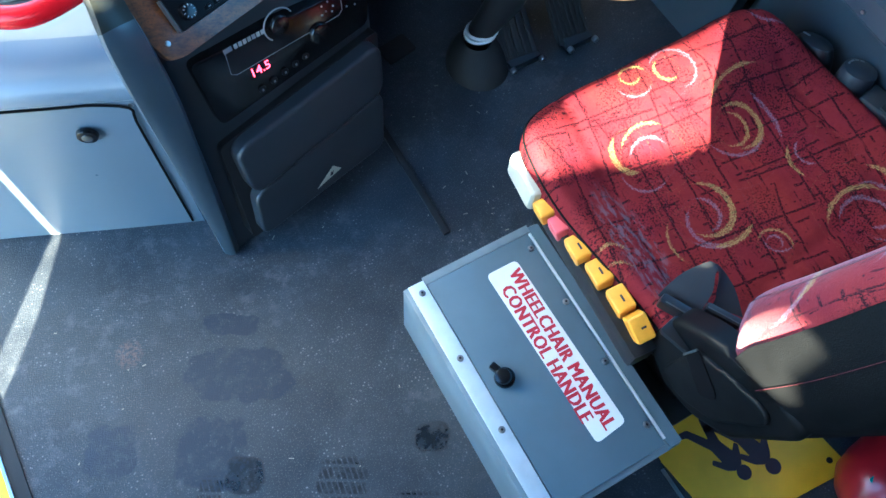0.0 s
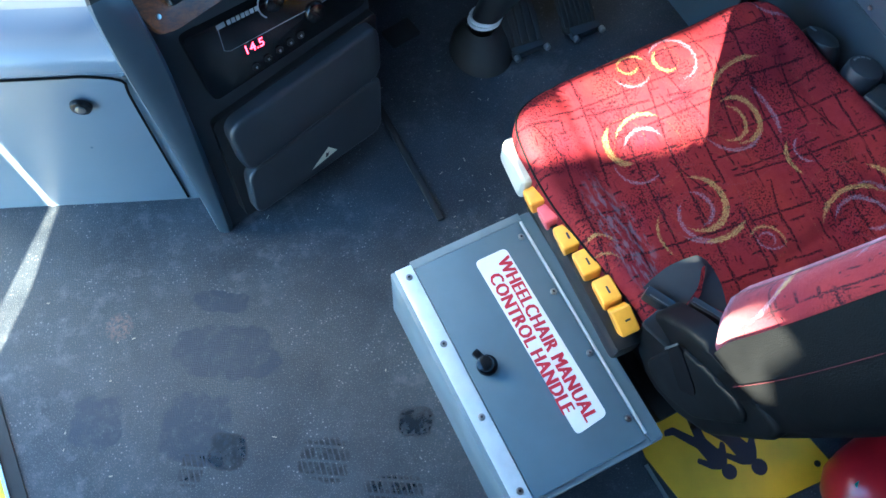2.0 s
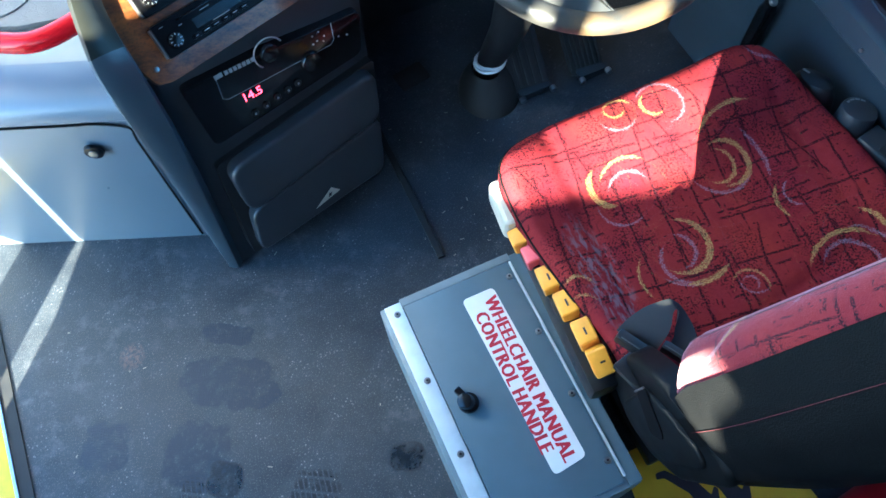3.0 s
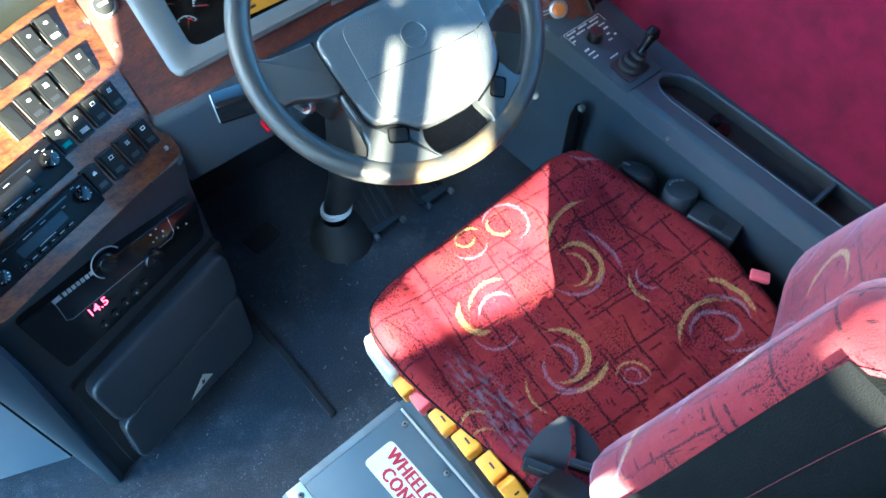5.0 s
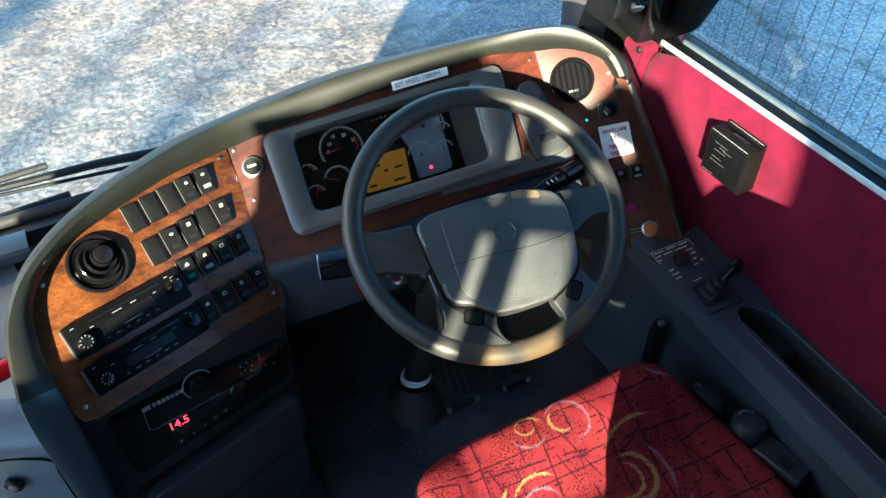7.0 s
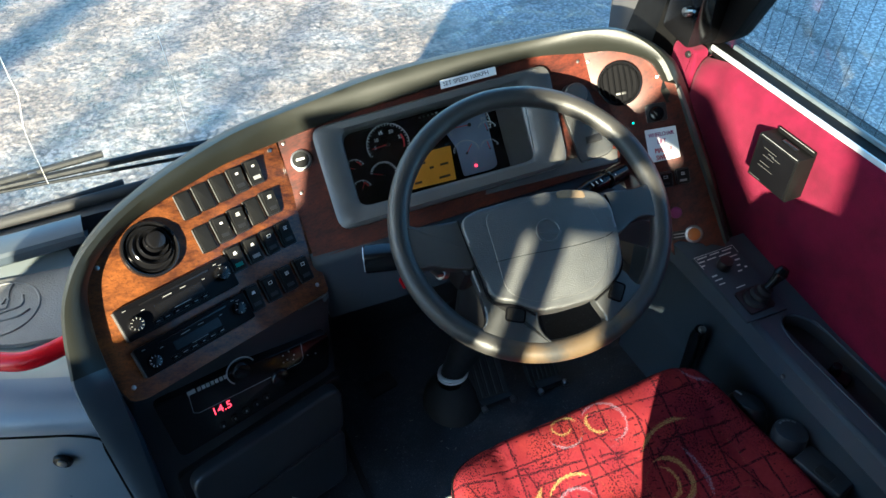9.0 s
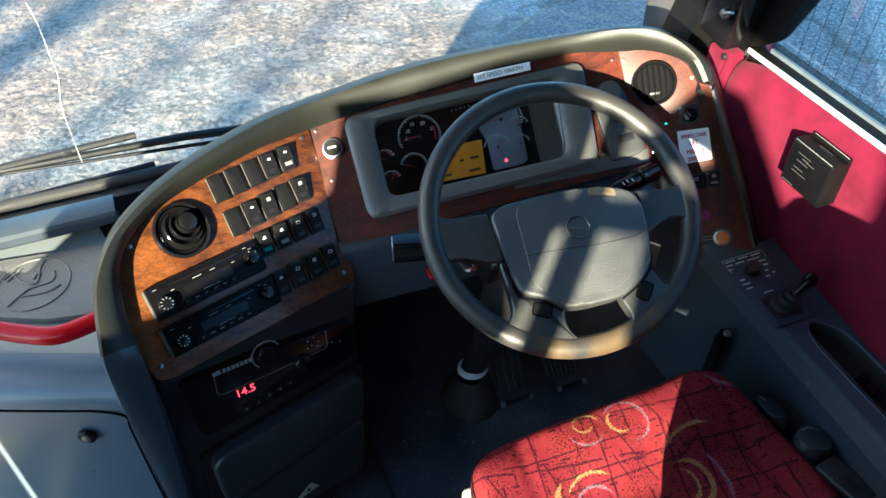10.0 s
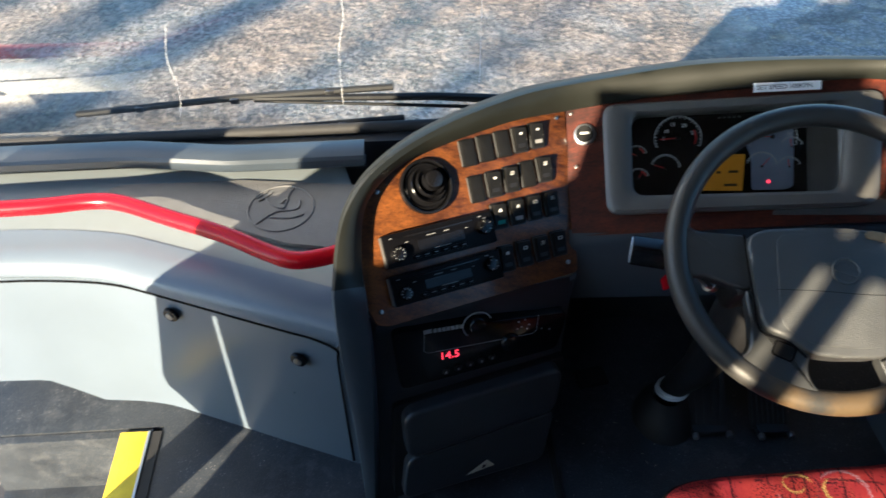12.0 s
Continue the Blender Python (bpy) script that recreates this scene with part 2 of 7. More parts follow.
def seat_material(name, plane, gold, lilac, sheen, worn=None, tint=(1.0, 0.45, 0.45, 1)):
    """Red moquette with broken dark lines, speckle and woven yellow and lilac crescents."""
    m = bpy.data.materials.new(name)
    m.use_nodes = True
    nt = m.node_tree
    b = nt.nodes["Principled BSDF"]
    b.inputs["Roughness"].default_value, b.inputs["Sheen Weight"].default_value = 0.7, sheen
    b.inputs["Sheen Roughness"].default_value = 0.4
    b.inputs["Sheen Tint"].default_value = tint
    b.inputs["Specular IOR Level"].default_value = 0.06
    co = nt.nodes.new("ShaderNodeTexCoord").outputs["Object"]
    sep = nt.nodes.new("ShaderNodeSeparateXYZ")
    nt.links.new(co, sep.inputs[0])
    px, py = sep.outputs[0], sep.outputs[1]
    if plane == "xz":
        px, py = math_node(nt, "ADD", math_node(nt, "ADD", sep.outputs[0], sep.outputs[1]), 0.46), sep.outputs[2]
    flat = nt.nodes.new("ShaderNodeCombineXYZ")
    nt.links.new(px, flat.inputs[0])
    nt.links.new(py, flat.inputs[1])
    flat = flat.outputs[0]
    weave = noise_node(nt, co, 900, 2)
    cloud = noise_node(nt, co, 9, 4)
    col = mix_node(nt, step_node(nt, cloud, 0.3, 0.7), (0.145, 0.017, 0.029), (0.225, 0.032, 0.026))
    col = mix_node(nt, step_node(nt, weave, 0.3, 0.7, 0, 0.45), col, (0.12, 0.004, 0.010))
    pile = noise_node(nt, flat, 55, 5, 0.7)
    col = mix_node(nt, step_node(nt, pile, 0.35, 0.7, 0.35, 0.0), col, (0.10, 0.005, 0.012))
    # speckled zones
    speck = math_node(nt, "MULTIPLY", step_node(nt, noise_node(nt, flat, 300, 2), 0.54, 0.57), step_node(nt, noise_node(nt, flat, 11, 2), 0.46, 0.58))
    # broken dark lines both ways
    line = None
    for turn, size, cut in ((8, 17.0, 0.43), (98, 13.0, 0.43), (5, 41.0, 0.57), (95, 37.0, 0.57), (11, 83.0, 0.61), (101, 76.0, 0.61)):
        mp = nt.nodes.new("ShaderNodeMapping")
        mp.inputs["Rotation"].default_value = (0, 0, radians(turn))
        nt.links.new(flat, mp.inputs["Vector"])
        s2 = nt.nodes.new("ShaderNodeSeparateXYZ")
        nt.links.new(mp.outputs[0], s2.inputs[0])
        wob = math_node(nt, "MULTIPLY", math_node(nt, "SUBTRACT", noise_node(nt, flat, 40, 3), 0.5), 0.006 * size)
        fr = math_node(nt, "FRACT", math_node(nt, "ADD", math_node(nt, "MULTIPLY", s2.outputs[0], size), wob))
        thin = step_node(nt, math_node(nt, "ABSOLUTE", math_node(nt, "SUBTRACT", fr, 0.5)), 0.0013 * min(size, 45), 0.0027 * min(size, 45), 1, 0)
        mp2 = nt.nodes.new("ShaderNodeMapping")
        mp2.inputs["Rotation"].default_value = (0, 0, radians(turn))
        mp2.inputs["Scale"].default_value = (size, size * 0.45, 1)
        nt.links.new(flat, mp2.inputs["Vector"])
        gap = step_node(nt, noise_node(nt, mp2.outputs[0], 1.0, 1), cut, cut + 0.04)
        k = math_node(nt, "MULTIPLY", thin, gap)
        line = k if line is None else math_node(nt, "MAXIMUM", line, k)
    for x0, y0, x1, y1 in THREADS if plane == "xy" else ():
        a, run = Vector((x0, y0, 0)), Vector((x1 - x0, y1 - y0, 0))
        off = nt.nodes.new("ShaderNodeVectorMath")
        off.operation = "SUBTRACT"
        nt.links.new(flat, off.inputs[0])
        off.inputs[1].default_value = a
        dots = []
        for way in (run.normalized(), Vector((-run.y, run.x, 0)).normalized()):
            n = nt.nodes.new("ShaderNodeVectorMath")
            n.operation = "DOT_PRODUCT"
            nt.links.new(off.outputs[0], n.inputs[0])
            n.inputs[1].default_value = way
            dots.append(n.outputs["Value"])
        within = step_node(nt, math_node(nt, "ABSOLUTE", math_node(nt, "SUBTRACT", dots[0], run.length / 2)), run.length / 2 - 0.004, run.length / 2 + 0.004, 1, 0)
        shake = math_node(nt, "MULTIPLY", math_node(nt, "SUBTRACT", noise_node(nt, flat, 150, 3), 0.5), 0.004)
        k = step_node(nt, math_node(nt, "ABSOLUTE", math_node(nt, "ADD", dots[1], shake)), 0.0010, 0.0022, 1, 0)
        line = math_node(nt, "MAXIMUM", line, math_node(nt, "MULTIPLY", k, within))
    frayed = step_node(nt, noise_node(nt, flat, 420, 2), 0.38, 0.5)
    dark = math_node(nt, "MULTIPLY", math_node(nt, "MAXIMUM", math_node(nt, "MULTIPLY", line, frayed), math_node(nt, "MULTIPLY", speck, 0.9)), 0.95)
    col = mix_node(nt, dark, col, (0.008, 0.004, 0.008))
    # brushed arcs: near a circle, within an opening, tapered to both ends
    rag = math_node(nt, "MULTIPLY", math_node(nt, "SUBTRACT", noise_node(nt, flat, 240, 4, 0.7), 0.5), 0.013)
    fray = step_node(nt, noise_node(nt, flat, 520, 3, 0.7), 0.42, 0.56, 0.15, 1.0)
    for strokes, colour in ((lilac, (0.22, 0.17, 0.225)), (gold, (0.40, 0.31, 0.10))):
        mask = None
        for x, y, r, way, half, width in strokes:
            off = nt.nodes.new("ShaderNodeVectorMath")
            off.operation = "SUBTRACT"
            nt.links.new(flat, off.inputs[0])
            off.inputs[1].default_value = (x, y, 0)
            dist, turn = nt.nodes.new("ShaderNodeVectorMath"), nt.nodes.new("ShaderNodeVectorMath")
            dist.operation, turn.operation = "LENGTH", "DOT_PRODUCT"
            nt.links.new(off.outputs[0], dist.inputs[0])
            nt.links.new(off.outputs[0], turn.inputs[0])
            turn.inputs[1].default_value = (math.cos(radians(way)), math.sin(radians(way)), 0)
            d = dist.outputs["Value"]
            ahead = math_node(nt, "DIVIDE", turn.outputs["Value"], math_node(nt, "MAXIMUM", d, 0.001))
            c0 = math.cos(radians(min(half * 1.15, 175)))
            taper = step_node(nt, ahead, c0, c0 + (1 - c0) * 0.7, 0, 0.001 * width)
            away = math_node(nt, "ABSOLUTE", math_node(nt, "ADD", math_node(nt, "SUBTRACT", d, r), rag))
            streak = nt.nodes.new("ShaderNodeCombineXYZ")
            nt.links.new(math_node(nt, "MULTIPLY", d, 700), streak.inputs[0])
            nt.links.new(math_node(nt, "MULTIPLY", ahead, 7 + 200 * r), streak.inputs[1])
            brushed = step_node(nt, noise_node(nt, streak.outputs[0], 1.0, 2), 0.38, 0.5, 0.12, 1.0)
            k = math_node(nt, "MULTIPLY", step_node(nt, math_node(nt, "SUBTRACT", taper, away), -0.0004, 0.0008, 0, 1), brushed)
            mask = k if mask is None else math_node(nt, "MAXIMUM", mask, k)
        col = mix_node(nt, math_node(nt, "MULTIPLY", math_node(nt, "MULTIPLY", mask, fray), 0.9), col, colour)
    if worn:
        wx = math_node(nt, "DIVIDE", math_node(nt, "SUBTRACT", px, worn[0]), worn[2])
        wy = math_node(nt, "DIVIDE", math_node(nt, "SUBTRACT", py, worn[1]), worn[3])
        d = math_node(nt, "ADD", math_node(nt, "MULTIPLY", wx, wx), math_node(nt, "MULTIPLY", wy, wy))
        scuff = nt.nodes.new("ShaderNodeMapping")
        scuff.inputs["Scale"].default_value = (150, 45, 1)
        nt.links.new(flat, scuff.inputs["Vector"])
        k = math_node(nt, "MULTIPLY", step_node(nt, d, 0.4, 1.2, 1, 0), step_node(nt, noise_node(nt, scuff.outputs[0], 1.0, 4), 0.48, 0.6))
        col = mix_node(nt, math_node(nt, "MULTIPLY", k, 0.7), col, (0.15, 0.13, 0.16))
    nt.links.new(col, b.inputs["Base Color"])
    bp = nt.nodes.new("ShaderNodeBump")
    bp.inputs["Strength"].default_value, bp.inputs["Distance"].default_value = 0.5, 0.0012
    nt.links.new(weave, bp.inputs["Height"])
    nt.links.new(bp.outputs[0], b.inputs["Normal"])
    return m


def ground_material():
    """Rough weathered tarmac with pale grit, wet hollows and cracks."""
    m = bpy.data.materials.new("tarmac")
    m.use_nodes = True
    nt = m.node_tree
    b = nt.nodes["Principled BSDF"]
    co = nt.nodes.new("ShaderNodeTexCoord").outputs["Object"]
    big, mid, fine = noise_node(nt, co, 0.45, 4), noise_node(nt, co, 7, 7, 0.72), noise_node(nt, co, 42, 5, 0.75)
    patch = noise_node(nt, co, 0.9, 6, 0.65)
    lumps = nt.nodes.new("ShaderNodeTexVoronoi")
    lumps.inputs["Scale"].default_value, lumps.inputs["Randomness"].default_value = 17.0, 1.0
    nt.links.new(co, lumps.inputs["Vector"])
    stones = step_node(nt, lumps.outputs["Distance"], 0.25, 0.62, 1.0, 0.0)
    tan = mix_node(nt, step_node(nt, mid, 0.38, 0.64), (0.14, 0.11, 0.086), (0.46, 0.365, 0.28))
    grey = mix_node(nt, step_node(nt, mid, 0.38, 0.64), (0.16, 0.16, 0.16), (0.46, 0.445, 0.425))
    col = mix_node(nt, step_node(nt, patch, 0.46, 0.62), tan, grey)
    col = mix_node(nt, step_node(nt, fine, 0.50, 0.64, 0, 0.6), col, (0.58, 0.50, 0.42))
    col = mix_node(nt, step_node(nt, noise_node(nt, co, 21, 5, 0.7), 0.52, 0.60, 0, 0.85), col, (0.085, 0.08, 0.078))
    col = mix_node(nt, step_node(nt, big, 0.42, 0.7, 0, 0.3), col, (0.26, 0.24, 0.22))
    chips = nt.nodes.new("ShaderNodeTexVoronoi")
    chips.inputs["Scale"].default_value = 26.0
    nt.links.new(co, chips.inputs["Vector"])
    gaps = math_node(nt, "MULTIPLY", step_node(nt, chips.outputs["Distance"], 0.42, 0.72, 0, 0.75), step_node(nt, noise_node(nt, co, 4, 3), 0.38, 0.56))
    col = mix_node(nt, gaps, col, (0.07, 0.06, 0.052))
    # loose gravel on the driver's side, paled and spread to brighten the coach's shadow
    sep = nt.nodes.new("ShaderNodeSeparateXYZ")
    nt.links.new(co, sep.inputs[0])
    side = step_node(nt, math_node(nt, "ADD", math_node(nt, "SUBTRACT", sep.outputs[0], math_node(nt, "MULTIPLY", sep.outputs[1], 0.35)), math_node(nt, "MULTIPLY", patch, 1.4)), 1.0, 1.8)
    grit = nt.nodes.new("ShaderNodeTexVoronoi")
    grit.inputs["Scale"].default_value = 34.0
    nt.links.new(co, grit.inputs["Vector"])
    paled_gravel = mix_node(nt, step_node(nt, grit.outputs["Distance"], 0.2, 0.62), (0.84, 0.82, 0.81), (0.27, 0.26, 0.27))
    paled_gravel = mix_node(nt, step_node(nt, mid, 0.4, 0.62, 0.5, 0.0), paled_gravel, (0.38, 0.36, 0.36))
    col = mix_node(nt, side, col, paled_gravel)
    crack = nt.nodes.new("ShaderNodeTexVoronoi")
    crack.feature = "DISTANCE_TO_EDGE"
    crack.inputs["Scale"].default_value = 0.16
    wob = nt.nodes.new("ShaderNodeVectorMath")
    wob.operation = "ADD"
    nz = nt.nodes.new("ShaderNodeTexNoise")
    nz.inputs["Scale"].default_value = 2.0
    nz.inputs["Detail"].default_value = 6.0
    nt.links.new(co, nz.inputs["Vector"])
    nt.links.new(co, wob.inputs[0])
    nt.links.new(nz.outputs["Color"], wob.inputs[1])
    nt.links.new(wob.outputs[0], crack.inputs["Vector"])
    col = mix_node(nt, step_node(nt, crack.outputs["Distance"], 0.0, 0.012, 0.6, 0.0), col, (0.06, 0.058, 0.055))
    nt.links.new(col, b.inputs["Base Color"])
    wet = math_node(nt, "MULTIPLY", step_node(nt, big, 0.42, 0.56), step_node(nt, mid, 0.54, 0.44))
    nt.links.new(math_node(nt, "SUBTRACT", 0.6, math_node(nt, "MULTIPLY", wet, 0.42)), b.inputs["Roughness"])
    b.inputs["Specular IOR Level"].default_value = 0.55
    bp = nt.nodes.new("ShaderNodeBump")
    bp.inputs["Strength"].default_value, bp.inputs["Distance"].default_value = 1.0, 0.045
    relief = math_node(nt, "ADD", math_node(nt, "ADD", mid, math_node(nt, "MULTIPLY", fine, 0.5)), math_node(nt, "MULTIPLY", stones, 0.22))
    nt.links.new(relief, bp.inputs["Height"])
    nt.links.new(bp.outputs[0], b.inputs["Normal"])
    return m


def glass_material(name, tint=(0.93, 0.96, 0.95), gloss=0.5):
    """Thin glazing: clear, with a Fresnel gloss."""
    m = bpy.data.materials.new(name)
    m.use_nodes = True
    nt = m.node_tree
    nt.nodes.remove(nt.nodes["Principled BSDF"])
    out = nt.nodes["Material Output"]
    tr, gl, mx, fr = (nt.nodes.new(k) for k in ("ShaderNodeBsdfTransparent", "ShaderNodeBsdfGlossy", "ShaderNodeMixShader", "ShaderNodeFresnel"))
    tr.inputs["Color"].default_value = (*tint, 1)
    gl.inputs["Roughness"].default_value = 0.01
    fr.inputs["IOR"].default_value = 1.45
    nt.links.new(math_node(nt, "MULTIPLY", fr.outputs[0], gloss), mx.inputs[0])
    nt.links.new(tr.outputs[0], mx.inputs[1])
    nt.links.new(gl.outputs[0], mx.inputs[2])
    nt.links.new(mx.outputs[0], out.inputs["Surface"])
    return m


def glow_material(name, color, strength):
    m = material(name, color, 0.4)
    _, _, b = nodes_of(m)
    b.inputs["Emission Color"].default_value, b.inputs["Emission Strength"].default_value = (*color, 1), strength
    return m


FLOOR = floor_material()
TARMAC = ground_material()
SEAT = seat_material("moquette_cushion", "xy", GOLD + GOLD_EDGE, LILAC + LILAC_EDGE, 0.0, (0.155, -0.26, 0.035, 0.11))
SEAT_BACK = seat_material("moquette_backrest", "xz", BACK_GOLD, BACK_LILAC, 0.6, tint=(1.0, 0.6, 0.66, 1))
WOOD = wood_material("walnut_veneer", (0.018, 0.004, 0.0012), (0.20, 0.066, 0.009), 20)
WOOD_DARK = wood_material("mahogany_and_shaded_walnut", (0.016, 0.004, 0.003), (0.12, 0.024, 0.009), 70)
PANEL = material("blue_grey_panel", (0.12, 0.148, 0.19), 0.28, vary=0.05, scale=4, bump=0.08, bump_scale=700)
SLOPE = material("pale_grey_panel", (0.17, 0.195, 0.21), 0.5, vary=0.08, scale=6, bump=0.08, bump_scale=700)
RIM = material("olive_grey_moulding", (0.013, 0.014, 0.0115), 0.4, vary=0.14, scale=9, bump=0.15, bump_scale=600, spec=0.28)
CONSOLE = material("charcoal_moulding", (0.028, 0.031, 0.037), 0.36, vary=0.15, scale=10, bump=0.15, bump_scale=800, spec=0.5)
BLACK = material("black_plastic", (0.012, 0.012, 0.013), 0.4, vary=0.15, scale=30, bump=0.08, bump_scale=900)
GLOSS_BLACK = material("gloss_black", (0.006, 0.006, 0.007), 0.16, vary=0.1, scale=30, spec=0.35)
RADIO = material("radio_black", (0.004, 0.004, 0.005), 0.3, vary=0.1, scale=30, spec=0.08)
SWITCH = material("switch_black", (0.009, 0.009, 0.009), 0.45, vary=0.15, scale=40, spec=0.2)
RUBBER = material("black_rubber", (0.018, 0.018, 0.019), 0.65, vary=0.25, scale=25, bump=0.2, bump_scale=400)
BEZEL = material("warm_grey_moulding", (0.085, 0.083, 0.078), 0.4, spec=0.9, vary=0.08, scale=9, bump=0.12, bump_scale=700)
WHEEL = material("steering_wheel_plastic", (0.036, 0.037, 0.037), 0.36, spec=0.9, vary=0.14, scale=14, bump=0.2, bump_scale=900)
PAD = material("hub_pad_plastic", (0.05, 0.052, 0.053), 0.38, spec=1.0, vary=0.16, scale=18, bump=0.45, bump_scale=650)
def wheel_material():
    """Dark wheel plastic, handled to a pale brown shine low on the rim."""
    m = material("steering_wheel_rim", (0.034, 0.033, 0.031), 0.4, vary=0.14, scale=14, bump=0.2, bump_scale=900)
    nt, b = m.node_tree, nodes_of(m)[2]
    sep = nt.nodes.new("ShaderNodeSeparateXYZ")
    nt.links.new(nt.nodes.new("ShaderNodeTexCoord").outputs["Object"], sep.inputs[0])
    here = nt.nodes.new("ShaderNodeTexCoord").outputs["Object"]
    rag = noise_node(nt, here, 45, 5, 0.7)
    worn = None
    for x, half in ((0.245, 0.03), (0.335, 0.05), (0.41, 0.022)):
        d = math_node(nt, "ABSOLUTE", math_node(nt, "DIVIDE", math_node(nt, "SUBTRACT", sep.outputs[0], x), half))
        k = step_node(nt, math_node(nt, "ADD", d, math_node(nt, "MULTIPLY", rag, 1.6)), 1.1, 1.9, 1, 0)
        worn = k if worn is None else math_node(nt, "MAXIMUM", worn, k)
    worn = math_node(nt, "MULTIPLY", worn, step_node(nt, sep.outputs[1], 0.06, 0.03, 0, 1))
    col = mix_node(nt, worn, (0.034, 0.033, 0.031), (0.085, 0.06, 0.032))
    nt.links.new(col, b.inputs["Base Color"])
    return m


WHEEL_RIM = wheel_material()
WORN = material("worn_plastic", (0.2, 0.15, 0.09), 0.4, vary=0.25, scale=60)
LID = material("painted_steel_lid", (0.115, 0.155, 0.19), 0.36, vary=0.08, scale=14, bump=0.06, bump_scale=500)
EDGE = material("grey_painted_edge", (0.19, 0.225, 0.25), 0.4, vary=0.15, scale=22)
ALUMINIUM = material("aluminium", (0.62, 0.66, 0.7), 0.3, 1.0, vary=0.1, scale=40)
STITCH = material("pale_stitching", (0.16, 0.09, 0.10), 0.9)
THREAD = material("dull_red_thread", (0.07, 0.006, 0.01), 0.8)
RECESS = material("dark_plastic_and_gap_shade", (0.004, 0.004, 0.005), 0.85, spec=0.1)
STEEL = material("steel", (0.36, 0.36, 0.36), 0.32, 1.0, vary=0.15, scale=60)
WHITE = material("white_label", (0.78, 0.79, 0.8), 0.45, vary=0.05, scale=20)
CREAM = material("cream_plastic", (0.55, 0.52, 0.42), 0.5, vary=0.08, scale=30)
RED_INK = material("red_ink", (0.42, 0.015, 0.035), 0.5, vary=0.12, scale=120)
DARK_INK = material("dark_ink", (0.03, 0.02, 0.03), 0.5, vary=0.1, scale=120)
PURPLE_INK = material("purple_ink", (0.2, 0.02, 0.12), 0.5, vary=0.1, scale=120)
EDGE_GREY = material("grey_highlight_and_print", (0.07, 0.07, 0.07), 0.35, vary=0.1, scale=60)
DIM_INK = material("grey_ink", (0.24, 0.24, 0.24), 0.5, vary=0.1, scale=80)
SIDE = material("dark_blue_grey_moulding", (0.042, 0.053, 0.068), 0.3, vary=0.1, scale=9, bump=0.1, bump_scale=600)
SIDE_CONSOLE = material("navy_grey_console", (0.055, 0.068, 0.085), 0.32, vary=0.06, scale=6, bump=0.08, bump_scale=700)
PLATE = material("navy_control_plate", (0.055, 0.067, 0.084), 0.55, vary=0.06, scale=12, spec=0.2)
PAINTED_ALU = material("pale_aluminium_strip", (0.7, 0.74, 0.77), 0.35, 0.3, vary=0.08, scale=40)
PALE_INK = material("pale_ink", (0.68, 0.68, 0.66), 0.5, vary=0.1, scale=80)
YELLOW = material("yellow_plastic", (0.78, 0.36, 0.02), 0.35, vary=0.08, scale=60)
PINK = material("red_plastic_faded", (0.62, 0.1, 0.12), 0.35, vary=0.08, scale=60)
SIGN_YELLOW = material("yellow_sign", (0.72, 0.44, 0.01), 0.45, vary=0.1, scale=15)
NOSING = material("yellow_nosing", (0.78, 0.6, 0.02), 0.55, vary=0.15, scale=22, bump=0.3, bump_scale=200)
RED_WALL = material("crimson_wall_cloth", (0.105, 0.004, 0.022), 0.9, vary=0.26, scale=22, bump=0.45, bump_scale=500, sheen=0.05, spec=0.12)
RAIL = material("red_rail_coating", (0.40, 0.003, 0.010), 0.2, vary=0.06, scale=20, spec=0.25)
EXT_RED = material("extinguisher_red", (0.33, 0.008, 0.015), 0.3, vary=0.1, scale=20, coat=0.3)
CLOTH_DARK = material("charcoal_cloth", (0.003, 0.0032, 0.0037), 0.7, spec=0.14, vary=0.22, scale=14, bump=0.4, bump_scale=600)
WEBBING = material("seat_belt_webbing", (0.011, 0.012, 0.017), 0.6, vary=0.15, scale=60, bump=0.3, bump_scale=900)
AMBER = glow_material("amber_display", (0.55, 0.24, 0.01), 0.02)
DIAL_INK = glow_material("lit_dial_print", (0.62, 0.62, 0.6), 0.02)
DIAL_SHEEN = material("blue_dial_sheen", (0.30, 0.36, 0.50), 0.35, vary=0.12, scale=14)
LED_RED = glow_material("red_led", (1.0, 0.03, 0.05), 0.45)
LED_GREEN = glow_material("green_led", (0.2, 0.9, 0.55), 0.3)
TEAL = material("teal_lens", (0.02, 0.2, 0.17), 0.4)
AMBER_LENS = material("orange_lens", (0.42, 0.14, 0.02), 0.3)
PILLAR = material("matt_black_pillar", (0.004, 0.004, 0.0042), 0.5, vary=0.2, scale=20, spec=0.14)
LINING = material("plain_lining", (0.05, 0.05, 0.054), 0.7, vary=0.08, scale=5)
GLASS = glass_material("window_glass")
SCREEN_GLASS = glass_material("windscreen_glass", (0.87, 0.89, 0.89), 0.5)


# ---- mesh helpers ----
I4 = Matrix.Identity(4)


def bm_new():
    return bmesh.new()


def bm_box(bm, size, m=I4, bevel=0.0, seg=2):
    """A bevelled box about its middle."""
    b = bmesh.new()
    bmesh.ops.create_cube(b, size=1.0)
    for v in b.verts:
        v.co = Vector((v.co.x * size[0], v.co.y * size[1], v.co.z * size[2]))
    if bevel:
        bmesh.ops.bevel(b, geom=b.edges[:], offset=bevel, segments=seg, affect="EDGES", profile=0.6)
    join(bm, b, m)
    return bm


def join(bm, b, m=I4):
    """Adds the mesh b, laid by m, to bm."""
    made = {v: bm.verts.new(m @ v.co) for v in b.verts}
    for f in b.faces:
        try:
            bm.faces.new([made[v] for v in f.verts])
        except ValueError:
            pass
    b.free()


